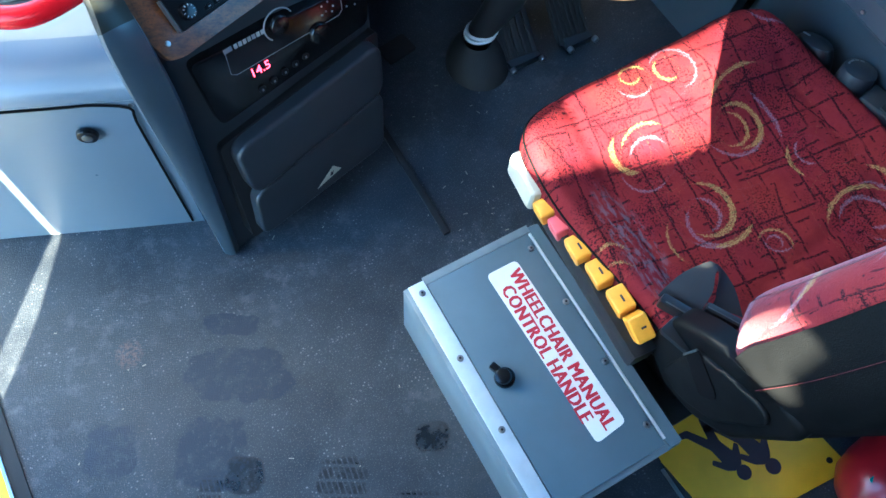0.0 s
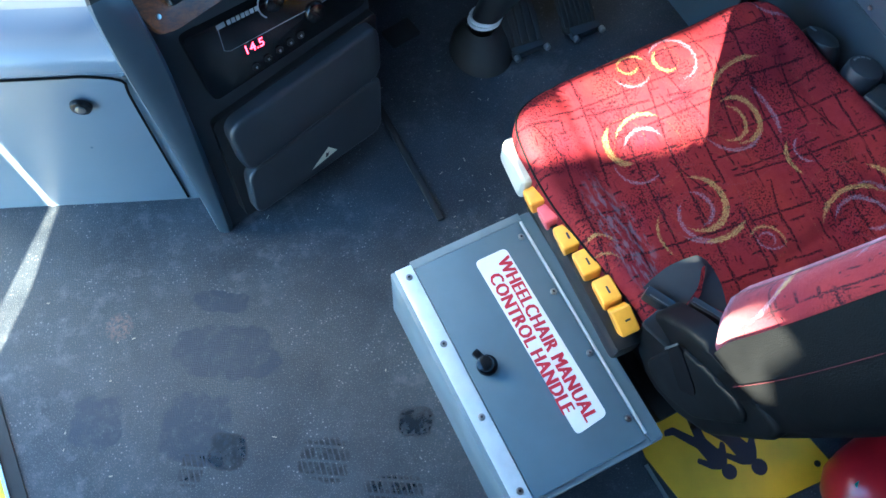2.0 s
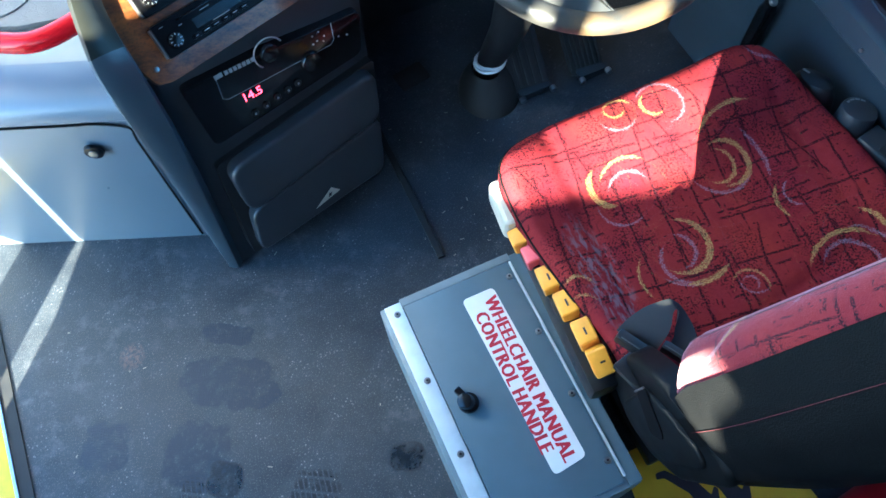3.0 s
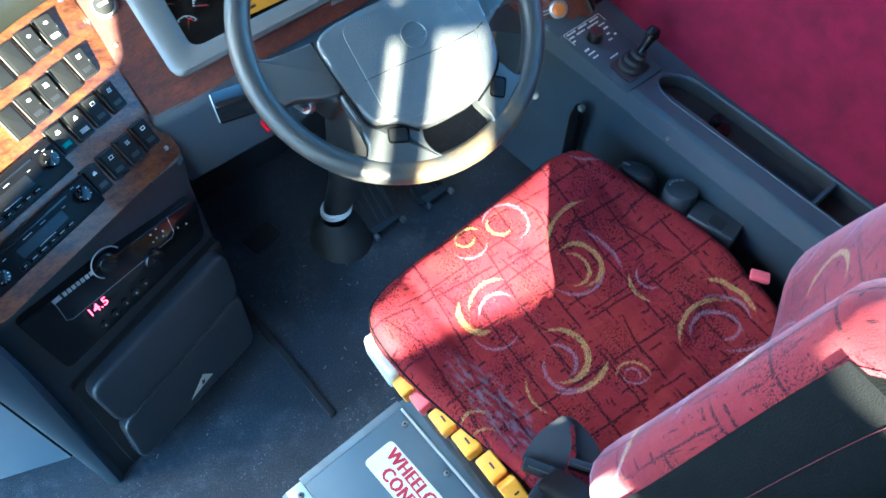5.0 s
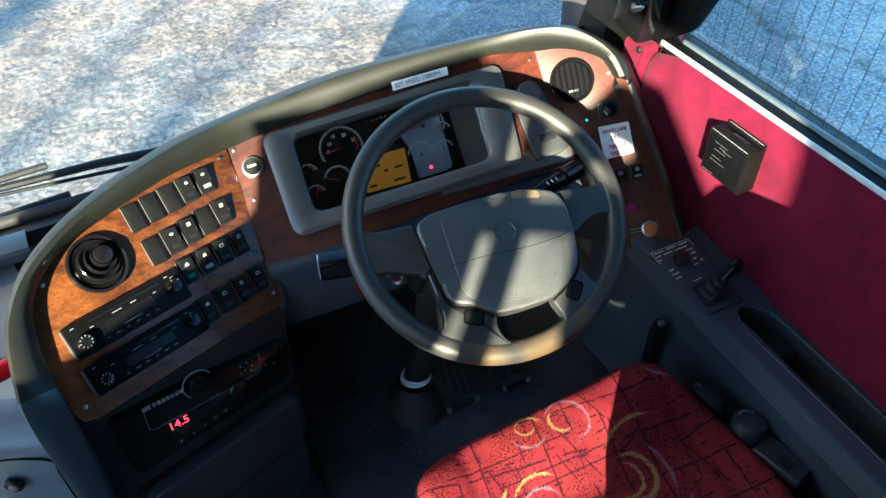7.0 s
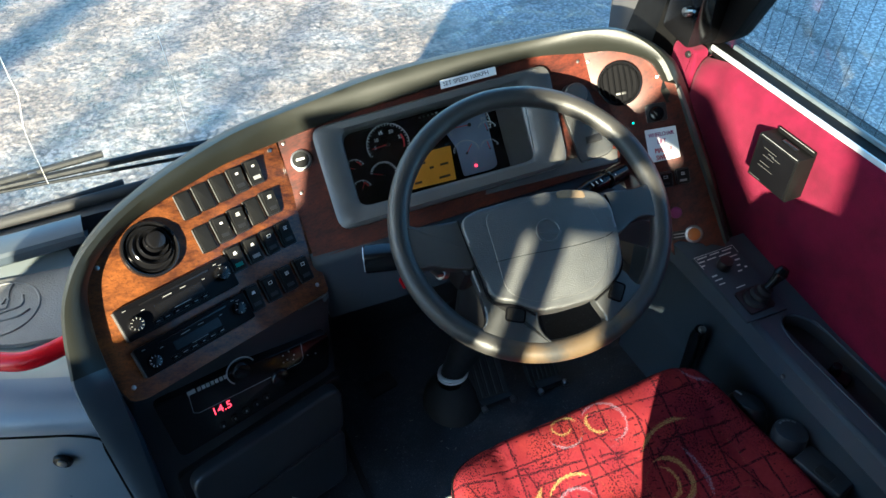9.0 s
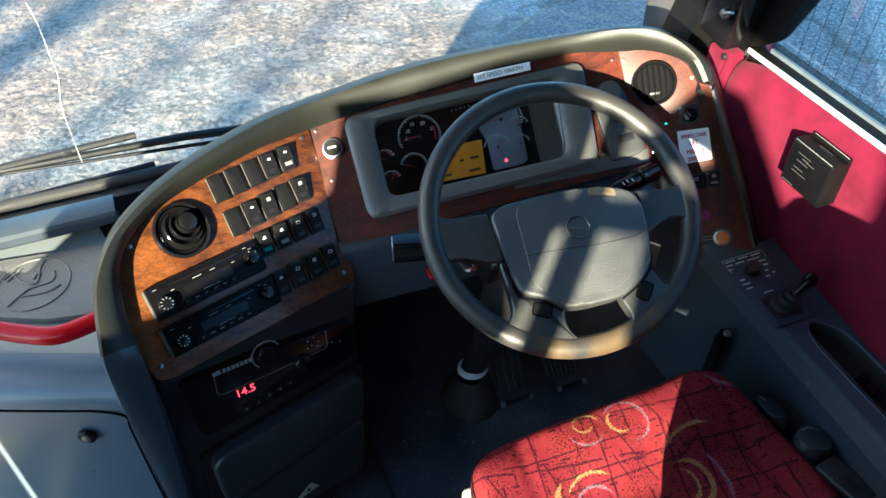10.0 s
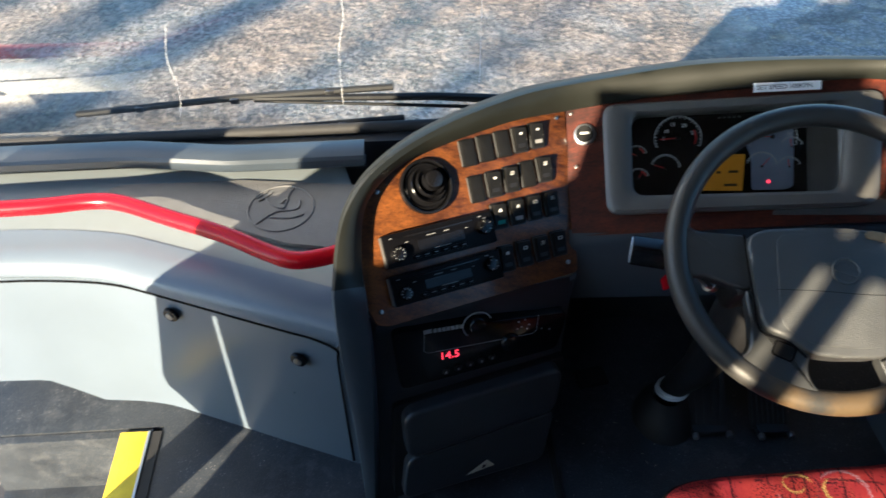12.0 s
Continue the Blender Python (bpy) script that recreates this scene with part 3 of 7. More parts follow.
def bm_cyl(bm, r1, r2, h, m=I4, seg=28, bevel=0.0):
    """A cone or cylinder along z from 0 to h."""
    b = bmesh.new()
    bmesh.ops.create_cone(b, cap_ends=True, segments=seg, radius1=r1, radius2=r2, depth=h)
    for v in b.verts:
        v.co.z += h / 2
    if bevel:
        rims = [e for e in b.edges if abs(e.verts[0].co.z - e.verts[1].co.z) < 1e-6]
        bmesh.ops.bevel(b, geom=rims, offset=bevel, segments=2, affect="EDGES", profile=0.6)
    join(bm, b, m)
    return bm


def bm_prism(bm, pts, z0, z1, m=I4, bevel=0.0, seg=2):
    """A polygon in x, y drawn up from z0 to z1, with rounded upper edges."""
    b = bmesh.new()
    low = [b.verts.new((p[0], p[1], z0)) for p in pts]
    face = b.faces.new(low)
    if face.normal.z == 0:
        face.normal_update()
    if face.normal.z > 0:
        face.normal_flip()
    res = bmesh.ops.extrude_face_region(b, geom=[face])
    for v in res["geom"]:
        if isinstance(v, bmesh.types.BMVert):
            v.co.z = z1
    if bevel:
        top = [e for e in b.edges if all(abs(v.co.z - z1) < 1e-7 for v in e.verts)]
        bmesh.ops.bevel(b, geom=top, offset=bevel, segments=seg, affect="EDGES", profile=0.6)
    join(bm, b, m)
    return bm


def rounded(pts, r, n=4):
    """The polygon pts with its corners rounded by about r."""
    out = []
    for k, p in enumerate(pts):
        p, a, c = Vector(p[:2]), Vector(pts[k - 1][:2]), Vector(pts[(k + 1) % len(pts)][:2])
        d1, d2 = (a - p), (c - p)
        q1, q2 = p + d1.normalized() * min(r, d1.length * 0.45), p + d2.normalized() * min(r, d2.length * 0.45)
        for i in range(n + 1):
            t = i / n
            out.append((1 - t) ** 2 * q1 + 2 * t * (1 - t) * p + t * t * q2)
    return [(v.x, v.y) for v in out]


def rect(w, h, x=0.0, y=0.0):
    return [(x - w / 2, y - h / 2), (x + w / 2, y - h / 2), (x + w / 2, y + h / 2), (x - w / 2, y + h / 2)]


def ring_prism(bm, outer, inner, z0, z1, m=I4):
    """A frame between two outlines of the same number of corners."""
    b = bmesh.new()
    n = len(outer)
    v = [[b.verts.new((p[0], p[1], z)) for p in line] for line, z in ((outer, z0), (outer, z1), (inner, z1), (inner, z0))]
    for a in range(4):
        for k in range(n):
            b.faces.new((v[a][k], v[a][(k + 1) % n], v[(a + 1) % 4][(k + 1) % n], v[(a + 1) % 4][k]))
    bmesh.ops.recalc_face_normals(b, faces=b.faces[:])
    join(bm, b, m)
    return bm


def smooth_path(pts, n=8, closed=False):
    """A Catmull-Rom curve through the points."""
    pts = [Vector(p) for p in pts]
    out, last = [], len(pts) if closed else len(pts) - 1
    for k in range(last):
        p1, p2 = pts[k], pts[(k + 1) % len(pts)]
        p0 = pts[k - 1] if (k or closed) else p1 * 2 - p2
        p3 = pts[(k + 2) % len(pts)] if (k + 2 < len(pts) or closed) else p2 * 2 - p1
        for i in range(n):
            t = i / n
            out.append(0.5 * (2 * p1 + (p2 - p0) * t + (2 * p0 - 5 * p1 + 4 * p2 - p3) * t * t + (3 * p1 - p0 - 3 * p2 + p3) * t**3))
    if not closed:
        out.append(pts[-1])
    return out


def bm_tube(bm, pts, r, seg=14, cap=True, closed=False):
    """A round bar along the points; r is one radius or one for each point."""
    pts = [Vector(p) for p in pts]
    n, rings, up = len(pts), [], None
    for k, p in enumerate(pts):
        a = pts[k - 1] if (k or closed) else p
        c = pts[(k + 1) % n] if (k + 1 < n or closed) else p
        t = (c - a).normalized()
        if up is None:
            up = t.orthogonal().normalized()
        up = (up - t * up.dot(t)).normalized()
        side = t.cross(up)
        rr = r[k] if isinstance(r, (list, tuple)) else r
        rings.append([bm.verts.new(p + (up * math.cos(2 * math.pi * i / seg) + side * math.sin(2 * math.pi * i / seg)) * rr) for i in range(seg)])
    for k in range(n if closed else n - 1):
        a, c = rings[k], rings[(k + 1) % n]
        for i in range(seg):
            bm.faces.new((a[i], a[(i + 1) % seg], c[(i + 1) % seg], c[i]))
    if cap and not closed:
        bm.faces.new(rings[0][::-1])
        bm.faces.new(rings[-1])
    return bm


def bm_surface(bm, rows, wrap=False):
    """Quads between rows of points."""
    v = [[bm.verts.new(Vector(p)) for p in row] for row in rows]
    for a, c in zip(v, v[1:]):
        for i in range(len(a) if wrap else len(a) - 1):
            j = (i + 1) % len(a)
            bm.faces.new((a[i], a[j], c[j], c[i]))
    return v


def bm_text(body, size, m, depth=0.0004, spacing=1.0, align="LEFT", bold=0.0):
    """Letters in the built-in font as a mesh."""
    cu = bpy.data.curves.new("letters", "FONT")
    cu.body, cu.size, cu.extrude, cu.space_character, cu.align_x, cu.align_y = body, size, depth, spacing, align, "CENTER"
    cu.resolution_u = 2
    ob = bpy.data.objects.new("letters", cu)
    me = bpy.data.meshes.new_from_object(ob)
    bm = bmesh.new()
    bm.from_mesh(me)
    first = bm.verts[:] + bm.edges[:] + bm.faces[:]
    for k in (-2, -1, 1, 2):
        if bold:
            extra = bmesh.ops.duplicate(bm, geom=first)["geom"]
            bmesh.ops.translate(bm, verts=[v for v in extra if isinstance(v, bmesh.types.BMVert)], vec=(size * bold * k, 0, 0.00004 * k))
    bmesh.ops.transform(bm, matrix=m, verts=bm.verts)
    bpy.data.objects.remove(ob)
    bpy.data.curves.remove(cu)
    bpy.data.meshes.remove(me)
    return bm


def thing(name, base, label, category, group="", kind=""):
    ob = new(name)
    ob.location = base
    ob.empty_display_size = 0.05
    return tagged(ob, label, category, group, kind)


def part(name, bm, mat, parent=None, label="", angle=35, recalc=True):
    """Links a bmesh, in world places, as one mesh object under a thing or a part."""
    if recalc:
        bmesh.ops.recalc_face_normals(bm, faces=bm.faces[:])
    me = bpy.data.meshes.new(name)
    bm.to_mesh(me)
    bm.free()
    me.materials.append(mat)
    me.polygons.foreach_set("use_smooth", [True] * len(me.polygons))
    for p in me.polygons:
        if len(p.vertices) > 4:
            p.use_smooth = False
    me.set_sharp_from_angle(angle=radians(angle))
    ob = new(name, me)
    if parent:
        ob.parent = parent
        ob.matrix_parent_inverse = Matrix.Translation(-parent.location)
    if label:
        tagged(ob, label)
    return ob


def frame_of(origin, normal, spin=0.0):
    """A plane's own axes: x level, y up the slope, z out of it; spin turns them in the plane."""
    n = Vector(normal).normalized()
    u = Vector((0, 0, 1)).cross(n).normalized()
    v = n.cross(u)
    m = Matrix((u, v, n)).transposed().to_4x4()
    m.translation = origin
    return m @ Matrix.Rotation(radians(spin), 4, "Z")


def at(m, x, y, z=0.0, spin=0.0):
    return m @ Matrix.Translation((x, y, z)) @ Matrix.Rotation(radians(spin), 4, "Z")


# the planes of the dashboard's three panels and of the console's face
LEFT = frame_of((-0.143, 0.413, 0.564), (0.344, -0.647, 0.68))
MID = frame_of((0.248, 0.491, 0.637), (-0.245, -0.632, 0.735))
RIGHT = frame_of((0.648, 0.33, 0.62), (-0.473, -0.709, 0.519))
FACE = frame_of((-0.15, 0.232, 0.213), (0.2, -0.95, 0.24))
HUB = frame_of((0.339, 0.187, 0.629), (-0.115, -0.519, 0.847))


# ---- the large structure ----
def slab(name, x, y, z, mat, label, category, bevel=0.0):
    bm = bm_box(bm_new(), (x[1] - x[0], y[1] - y[0], z[1] - z[0]), Matrix.Translation(((x[0] + x[1]) / 2, (y[0] + y[1]) / 2, (z[0] + z[1]) / 2)), bevel)
    return tagged(part(name, bm, mat), label, category, kind="structure")


# ground outside, to the horizon
bm = bm_new()
bm_surface(bm, [[(x, y, -1.6) for x in (-900, -60, -12, 0, 12, 60, 900)] for y in (-900, -60, -12, 0, 12, 60, 900)])
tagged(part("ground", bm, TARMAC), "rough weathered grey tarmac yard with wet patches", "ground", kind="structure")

# cab floor with a step well beside the door
bm = bm_new()
bm_prism(bm, [(-0.837, -3.0), (0.86, -3.0), (0.86, 0.70), (-1.25, 0.70), (-1.25, 0.365), (-0.837, 0.365)], -0.06, 0.0)
tagged(part("floor", bm, FLOOR), "dark speckled vinyl cab floor with wet boot marks", "floor", kind="structure")
slab("step_tread", (-1.25, -0.925), (-3.0, 0.36), (-0.26, -0.2), FLOOR, "grey vinyl entrance step beside the door", "step")
slab("step_riser", (-1.25, -0.86), (0.345, 0.363), (-0.26, -0.004), FLOOR, "scuffed grey riser of the entrance step", "step")
slab("step_side", (-0.925, -0.84), (-3.0, 0.345), (-0.26, -0.006), FLOOR, "dark side of the entrance step", "step")
slab("nosing", (-0.925, -0.866), (-3.0, 0.352), (-0.006, 0.005), NOSING, "bright yellow anti-slip nosing along the floor edge", "step nosing", 0.001)
slab("nosing_trim", (-0.866, -0.861), (-3.0, 0.352), (-0.006, 0.006), ALUMINIUM, "thin bright metal line beside the nosing", "trim")
slab("nosing_edge", (-0.861, -0.837), (-3.0, 0.352), (-0.006, 0.003), RUBBER, "black rubber strip beside the nosing", "trim")
slab("floor_strip", (-0.014, 0.0), (0.0, 0.36), (0.0, 0.007), RUBBER, "thin dark vinyl cover strip on the floor", "trim", 0.002)

# closing walls and roof; the coach runs on behind the cab with its side windows
slab("ceiling", (-1.32, 0.92), (-7.1, 0.9), (1.95, 2.0), LINING, "pale grey roof lining", "ceiling")
# unseen partition added to keep daylight from filling the cab
slab("fill_block_partition", (-1.25, 0.86), (-2.72, -2.68), (0.0, 1.95), LINING, "unseen dark partition behind the cab, added to cut fill light", "wall")
slab("wall_back", (-1.32, 0.92), (-7.1, -7.0), (-0.6, 1.95), LINING, "plain grey rear wall", "wall")
slab("floor_back", (-1.25, 0.86), (-7.0, -3.0), (-0.06, 0.0), FLOOR, "dark vinyl floor behind the cab", "floor")
slab("wall_front", (-1.32, 0.92), (0.70, 0.76), (-0.6, 0.49), CONSOLE, "dark bulkhead under the windscreen", "wall")
slab("wall_right", (0.865, 0.92), (-7.0, 0.76), (-0.6, 0.708), LINING, "outer side wall below the side windows", "wall")
slab("wall_right_top", (0.86, 0.92), (-7.0, 0.55), (1.62, 1.95), LINING, "side wall above the side windows", "wall")
# unseen solid side added in place of windows to cut the fill
slab("fill_block_side", (0.865, 0.92), (-7.0, -1.3), (0.708, 1.62), LINING, "unseen solid wall behind the driver's window, added to cut fill light", "wall")


# unseen pieces added to cut the sun into the cab's lit patches
def sun_mask(name, pts, label):
    """An unseen sun mask at the left wall from its outline in y, z."""
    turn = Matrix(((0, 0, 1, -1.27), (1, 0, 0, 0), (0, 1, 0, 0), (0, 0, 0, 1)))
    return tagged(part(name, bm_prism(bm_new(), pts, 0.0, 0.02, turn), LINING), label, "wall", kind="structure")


sun_mask("sun_mask_door", [(-0.21, -0.6), (0.76, -0.6), (0.76, -0.2), (-0.21, -0.2)], "unseen low sun mask on the door side")
sun_mask("sun_mask_slit_front", [(-0.345, -0.6), (-0.21, -0.6), (-0.205, 0.285), (-0.115, 0.335), (-0.11, 0.37), (-0.20, 0.68), (-0.30, 0.84), (-0.36, 0.84), (-0.379, 0.77), (-0.379, 0.72), (-0.345, 0.70), (-0.34, 0.3)], "unseen sun mask in front of the floor streak")
sun_mask("sun_mask_slit_back", [(-0.62, -0.6), (-0.44, -0.6), (-0.42, 0.30), (-0.378, 0.36), (-0.38, 0.78), (-0.36, 0.84), (-0.30, 0.84), (-0.36, 1.4), (-0.36, 1.95), (-0.62, 1.95)], "unseen sun mask behind the floor streak")
sun_mask("sun_mask_low", [(-3.2, -0.6), (-0.62, -0.6), (-0.62, 1.04), (-0.80, 1.065), (-0.92, 1.16), (-1.0, 1.24), (-1.03, 1.28), (-1.56, 1.28), (-1.56, 1.0), (-1.61, 1.03), (-1.643, 1.052), (-1.70, 1.087), (-1.785, 1.108), (-1.888, 1.127), (-1.986, 1.165), (-2.056, 1.192), (-2.126, 1.219), (-2.152, 1.238), (-2.158, 1.262), (-2.13, 1.292), (-2.132, 1.31), (-2.138, 1.358), (-2.42, 1.40), (-3.2, 1.40)], "unseen sun mask that edges the cushion's sun patch")
sun_mask("sun_mask_ledge", [(0.02, 0.775), (0.20, 0.70), (0.40, 0.61), (0.40, 0.76), (0.02, 0.90)], "unseen sun mask that shades the shelf ledge")
sun_mask("sun_mask_block", [(-1.56, 1.28), (-1.03, 1.28), (-1.0, 1.43), (-1.155, 1.495), (-1.22, 1.535), (-1.41, 1.65), (-1.56, 1.72)], "unseen sun mask beside the lit patches")
sun_mask("sun_mask_band", [(-1.727, 1.33), (-1.673, 1.33), (-1.716, 1.515), (-1.724, 1.70), (-1.776, 1.70), (-1.772, 1.515)], "unseen sun mask for the dark band on the hub pad")
sun_mask("sun_mask_band_edge", [(-1.612, 1.33), (-1.562, 1.33), (-1.562, 1.70), (-1.69, 1.70), (-1.67, 1.505), (-1.652, 1.418)], "unseen sun mask that edges the hub pad's lit band")
sun_mask("sun_mask_cross", [(-3.2, 1.40), (-2.42, 1.40), (-2.138, 1.358), (-2.10, 1.352), (-2.05, 1.305), (-1.95, 1.262), (-1.915, 1.42), (-1.90, 1.60), (-1.84, 1.66), (-3.2, 1.66)], "unseen sun mask above the cushion's sun patch")
sun_mask("sun_mask_right_panel", [(-1.82, 1.662), (-1.83, 1.70), (-1.90, 1.735), (-1.95, 1.79), (-2.08, 1.81), (-2.26, 1.662), (-2.04, 1.662), (-2.03, 1.69), (-1.93, 1.69), (-1.90, 1.662)], "unseen sun mask that shades the right panel")
sun_mask("sun_mask_pad_right", [(-1.90, 1.575), (-1.776, 1.545), (-1.776, 1.59), (-1.90, 1.625)], "unseen sun mask that shades the top of the hub pad")
sun_mask("sun_mask_pad_left", [(-1.722, 1.525), (-1.672, 1.515), (-1.676, 1.56), (-1.722, 1.57)], "unseen sun mask that shades the top of the hub pad")
sun_mask("sun_mask_rear", [(-3.2, 1.66), (-2.42, 1.66), (-2.42, 1.95), (-3.2, 1.95)], "unseen sun mask beside the lit patches")
sun_mask("sun_mask_head", [(-1.08, 1.5), (-0.62, 1.5), (-0.62, 1.95), (-1.0, 1.95)], "unseen upper sun mask")
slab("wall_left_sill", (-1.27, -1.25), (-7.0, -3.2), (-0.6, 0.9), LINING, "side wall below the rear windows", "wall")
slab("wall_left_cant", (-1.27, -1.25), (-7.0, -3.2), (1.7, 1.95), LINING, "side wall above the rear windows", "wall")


# ---- windscreen, pillar and driver's window ----
SCREEN = [(0.745, 0.475), (0.735, 0.55), (0.58, 1.95)]
bm = bm_new()
bm_surface(bm, [[(x, y, z) for x in (-1.3, -0.7, 0.0, 0.5, 0.84)] for y, z in SCREEN])
screen = tagged(part("windscreen", bm, SCREEN_GLASS), "large clear windscreen with a few dried water runs", "windscreen", kind="structure")
screen.visible_shadow = False
bm = bm_tube(bm_new(), [(-1.3, 0.735, 0.5), (-0.4, 0.735, 0.5), (0.82, 0.735, 0.5)], 0.012)
part("gasket", bm, RUBBER, screen, "black rubber gasket")

pillar = thing("windscreen_pillar", (0.83, 0.55, 0.6), "black leaning windscreen pillar at the driver's corner", "pillar", kind="structure")
bm = bm_new()
bm_surface(bm, [[(0.80, 0.66, 0.5), (0.80, 0.56, 0.5), (0.86, 0.46, 0.5), (0.92, 0.5, 0.5), (0.92, 0.7, 0.5)],
                [(0.83, 0.60, 0.78), (0.805, 0.50, 0.78), (0.86, 0.40, 0.78), (0.92, 0.44, 0.78), (0.92, 0.62, 0.78)],
                [(0.87, 0.50, 1.95), (0.82, 0.40, 1.95), (0.86, 0.28, 1.95), (0.92, 0.32, 1.95), (0.92, 0.55, 1.95)]])
part("pillar_cover", bm, PILLAR, pillar)
bm = bm_box(bm_new(), (0.075, 0.085, 0.15), pose(0.812, 0.42, 0.805, 8, 0, 0), 0.012)
cover = part("latch_housing", bm, GLOSS_BLACK, pillar, "gloss black latch housing")
bm = bm_cyl(bm_new(), 0.009, 0.009, 0.016, pose(0.778, 0.4, 0.80, 0, -90, 0), 16, 0.002)
bm_cyl(bm, 0.004, 0.003, 0.03, pose(0.765, 0.4, 0.80, 60, -20, 0), 10)
part("latch", bm, STEEL, cover, "bright steel latch pin")

window = thing("window_1", (0.85, 0, 0.75), "driver's side window with fine heating wires", "window", kind="structure")
bm = bm_box(bm_new(), (0.004, 1.7, 0.91), Matrix.Translation((0.8605, -0.47, 1.165)))
pane = part("pane", bm, GLASS, window)
pane.visible_shadow = False
bm = bm_box(bm_new(), (0.026, 1.75, 0.022), Matrix.Translation((0.8385, -0.50, 0.7205)), 0.004)
part("sill", bm, PILLAR, window, "black rubber seal")
bm = bm_box(bm_new(), (0.004, 1.75, 0.010), Matrix.Translation((0.8235, -0.50, 0.728)), 0.0012)
part("sill_trim", bm, PAINTED_ALU, window, "bright aluminium strip")
part("outer_trim", bm_box(bm_new(), (0.007, 1.7, 0.012), Matrix.Translation((0.8548, -0.5, 0.7315)), 0.002), EDGE, window, "pale outer glazing strip")
bm = bm_prism(bm_new(), rounded([(0.415, 0.70), (0.355, 0.745), (0.27, 0.93), (0.10, 1.62), (0.20, 1.62), (0.36, 0.95), (0.43, 0.80)], 0.02), -0.025, 0.02, Matrix(((0, 0, -1, 0.862), (1, 0, 0, 0), (0, 1, 0, 0), (0, 0, 0, 1))), 0.004)
part("window_frame", bm, PILLAR, window)
for k in range(46):
    y = 0.28 - k * 0.03
    wire = bm_new()
    bm_tube(wire, [(0.858, y + 0.012, 0.738), (0.858, y + 0.004 * math.sin(k), 1.2), (0.858, y - 0.012, 1.6)], 0.0005, 4)
    part("heating_wire", wire, BLACK, window)

# crimson cloth on the wall under the window
bm = bm_new()
rows = []
for z, x in ((0.36, 0.796), (0.45, 0.797), (0.6, 0.799), (0.66, 0.7995), (0.685, 0.801), (0.702, 0.805), (0.714, 0.811), (0.722, 0.818), (0.725, 0.826)):
    row = []
    for y, inset in ((0.391, 0.022), (0.389, 0.01), (0.384, 0.004), (0.374, 0.001), (0.35, 0.0), (0.325, 0.0), (0.305, 0.0), (0.1, 0.0), (-0.2, 0.0), (-0.6, 0.0), (-1.3, 0.0), (-3.0, 0.0)):
        row.append((x + inset, y, z - 0.026 * max(0.0, (y - 0.31) / 0.08) * max(0.0, (z - 0.5) / 0.225)))
    rows.append(row)
bm_surface(bm, rows)
tagged(part("wall_lining", bm, RED_WALL), "crimson velvet cloth lining under the driver's window", "wall lining", kind="structure")
bm = bm_prism(bm_new(), rounded([(0.391, 0.36), (0.393, 0.712), (0.462, 0.706), (0.475, 0.36)], 0.012), 0.0, 0.03, Matrix(((0, 0, -1, 0.835), (1, 0, 0, 0), (0, 1, 0, 0), (0, 0, 0, 1))), 0.01, 3)
trim_piece = tagged(part("corner_lining", bm, RED_WALL), "crimson cloth corner piece beside the pillar", "wall lining", kind="structure")
bm = bm_cyl(bm_new(), 0.008, 0.006, 0.008, pose(0.808, 0.412, 0.698, 0, -90, 0), 14, 0.002)
part("screw_cap", bm, BLACK, trim_piece)


# ---- dashboard: shelf, door-side panel, console ----
FOOT = [(-0.40, 0.243), (-0.56, 0.308), (-0.74, 0.383), (-0.85, 0.424), (-0.98, 0.442), (-1.10, 0.446), (-1.25, 0.45)]
foot = smooth_path([(x, y, 0) for x, y in FOOT], 5)


def outward(k):
    a, c = foot[max(k - 1, 0)], foot[min(k + 1, len(foot) - 1)]
    t = (c - a).normalized()
    return Vector((-t.y, t.x, 0)) if Vector((-t.y, t.x, 0)).y > 0 else Vector((t.y, -t.x, 0))


def low_edge(p):
    """The lower edge of the panel lifts towards the door."""
    return 0.002 + 0.09 * max(0.0, min(1.0, (-0.98 - p.x) / 0.1)) * 0.9


side = thing("door_side_panel", (-0.6, 0.32, 0), "blue-grey moulded access panel under the dashboard", "panel")
bm = bm_new()
rows = []
for h, d in ((0.0, 0.02), (0.0, 0.0), (0.35, 0.004), (0.7, 0.008), (0.97, 0.012), (0.99, 0.014), (1.0, 0.02)):
    rows.append([p + outward(k) * d + Vector((0, 0, low_edge(p) + h * (0.395 - low_edge(p)))) for k, p in enumerate(foot)])
bm_surface(bm, rows)
part("panel", bm, PANEL, side)
bm = bm_new()
rows = []
for z, d in ((0.38, 0.04), (0.399, 0.03), (0.4, 0.008), (0.404, -0.002), (0.413, -0.008), (0.424, -0.007), (0.436, 0.001), (0.446, 0.015), (0.452, 0.04), (0.455, 0.075)):
    rows.append([p + outward(k) * d + Vector((0, 0, z)) for k, p in enumerate(foot)])
bm_surface(bm, rows)
part("roll", bm, PANEL, side)
for x, z in ((-0.492, 0.318), (-0.735, 0.345)):
    k = min(range(len(foot)), key=lambda i: abs(foot[i].x - x))
    o = outward(k)
    m = frame_of(foot[k] + Vector((x - foot[k].x, 0, 0)) + o * 0.006 + Vector((0, 0, z)), -o)
    m.translation.y += (x - foot[k].x) * -0.41
    bm = bm_cyl(bm_new(), 0.017, 0.015, 0.008, m, 24, 0.002)
    lock = part("key_lock", bm, GLOSS_BLACK, side, "round black key lock")
    bm = bm_cyl(bm_new(), 0.008, 0.008, 0.003, m @ Matrix.Translation((0, 0, 0.0075)), 18, 0.001)
    part("lock_barrel", bm, STEEL, lock)
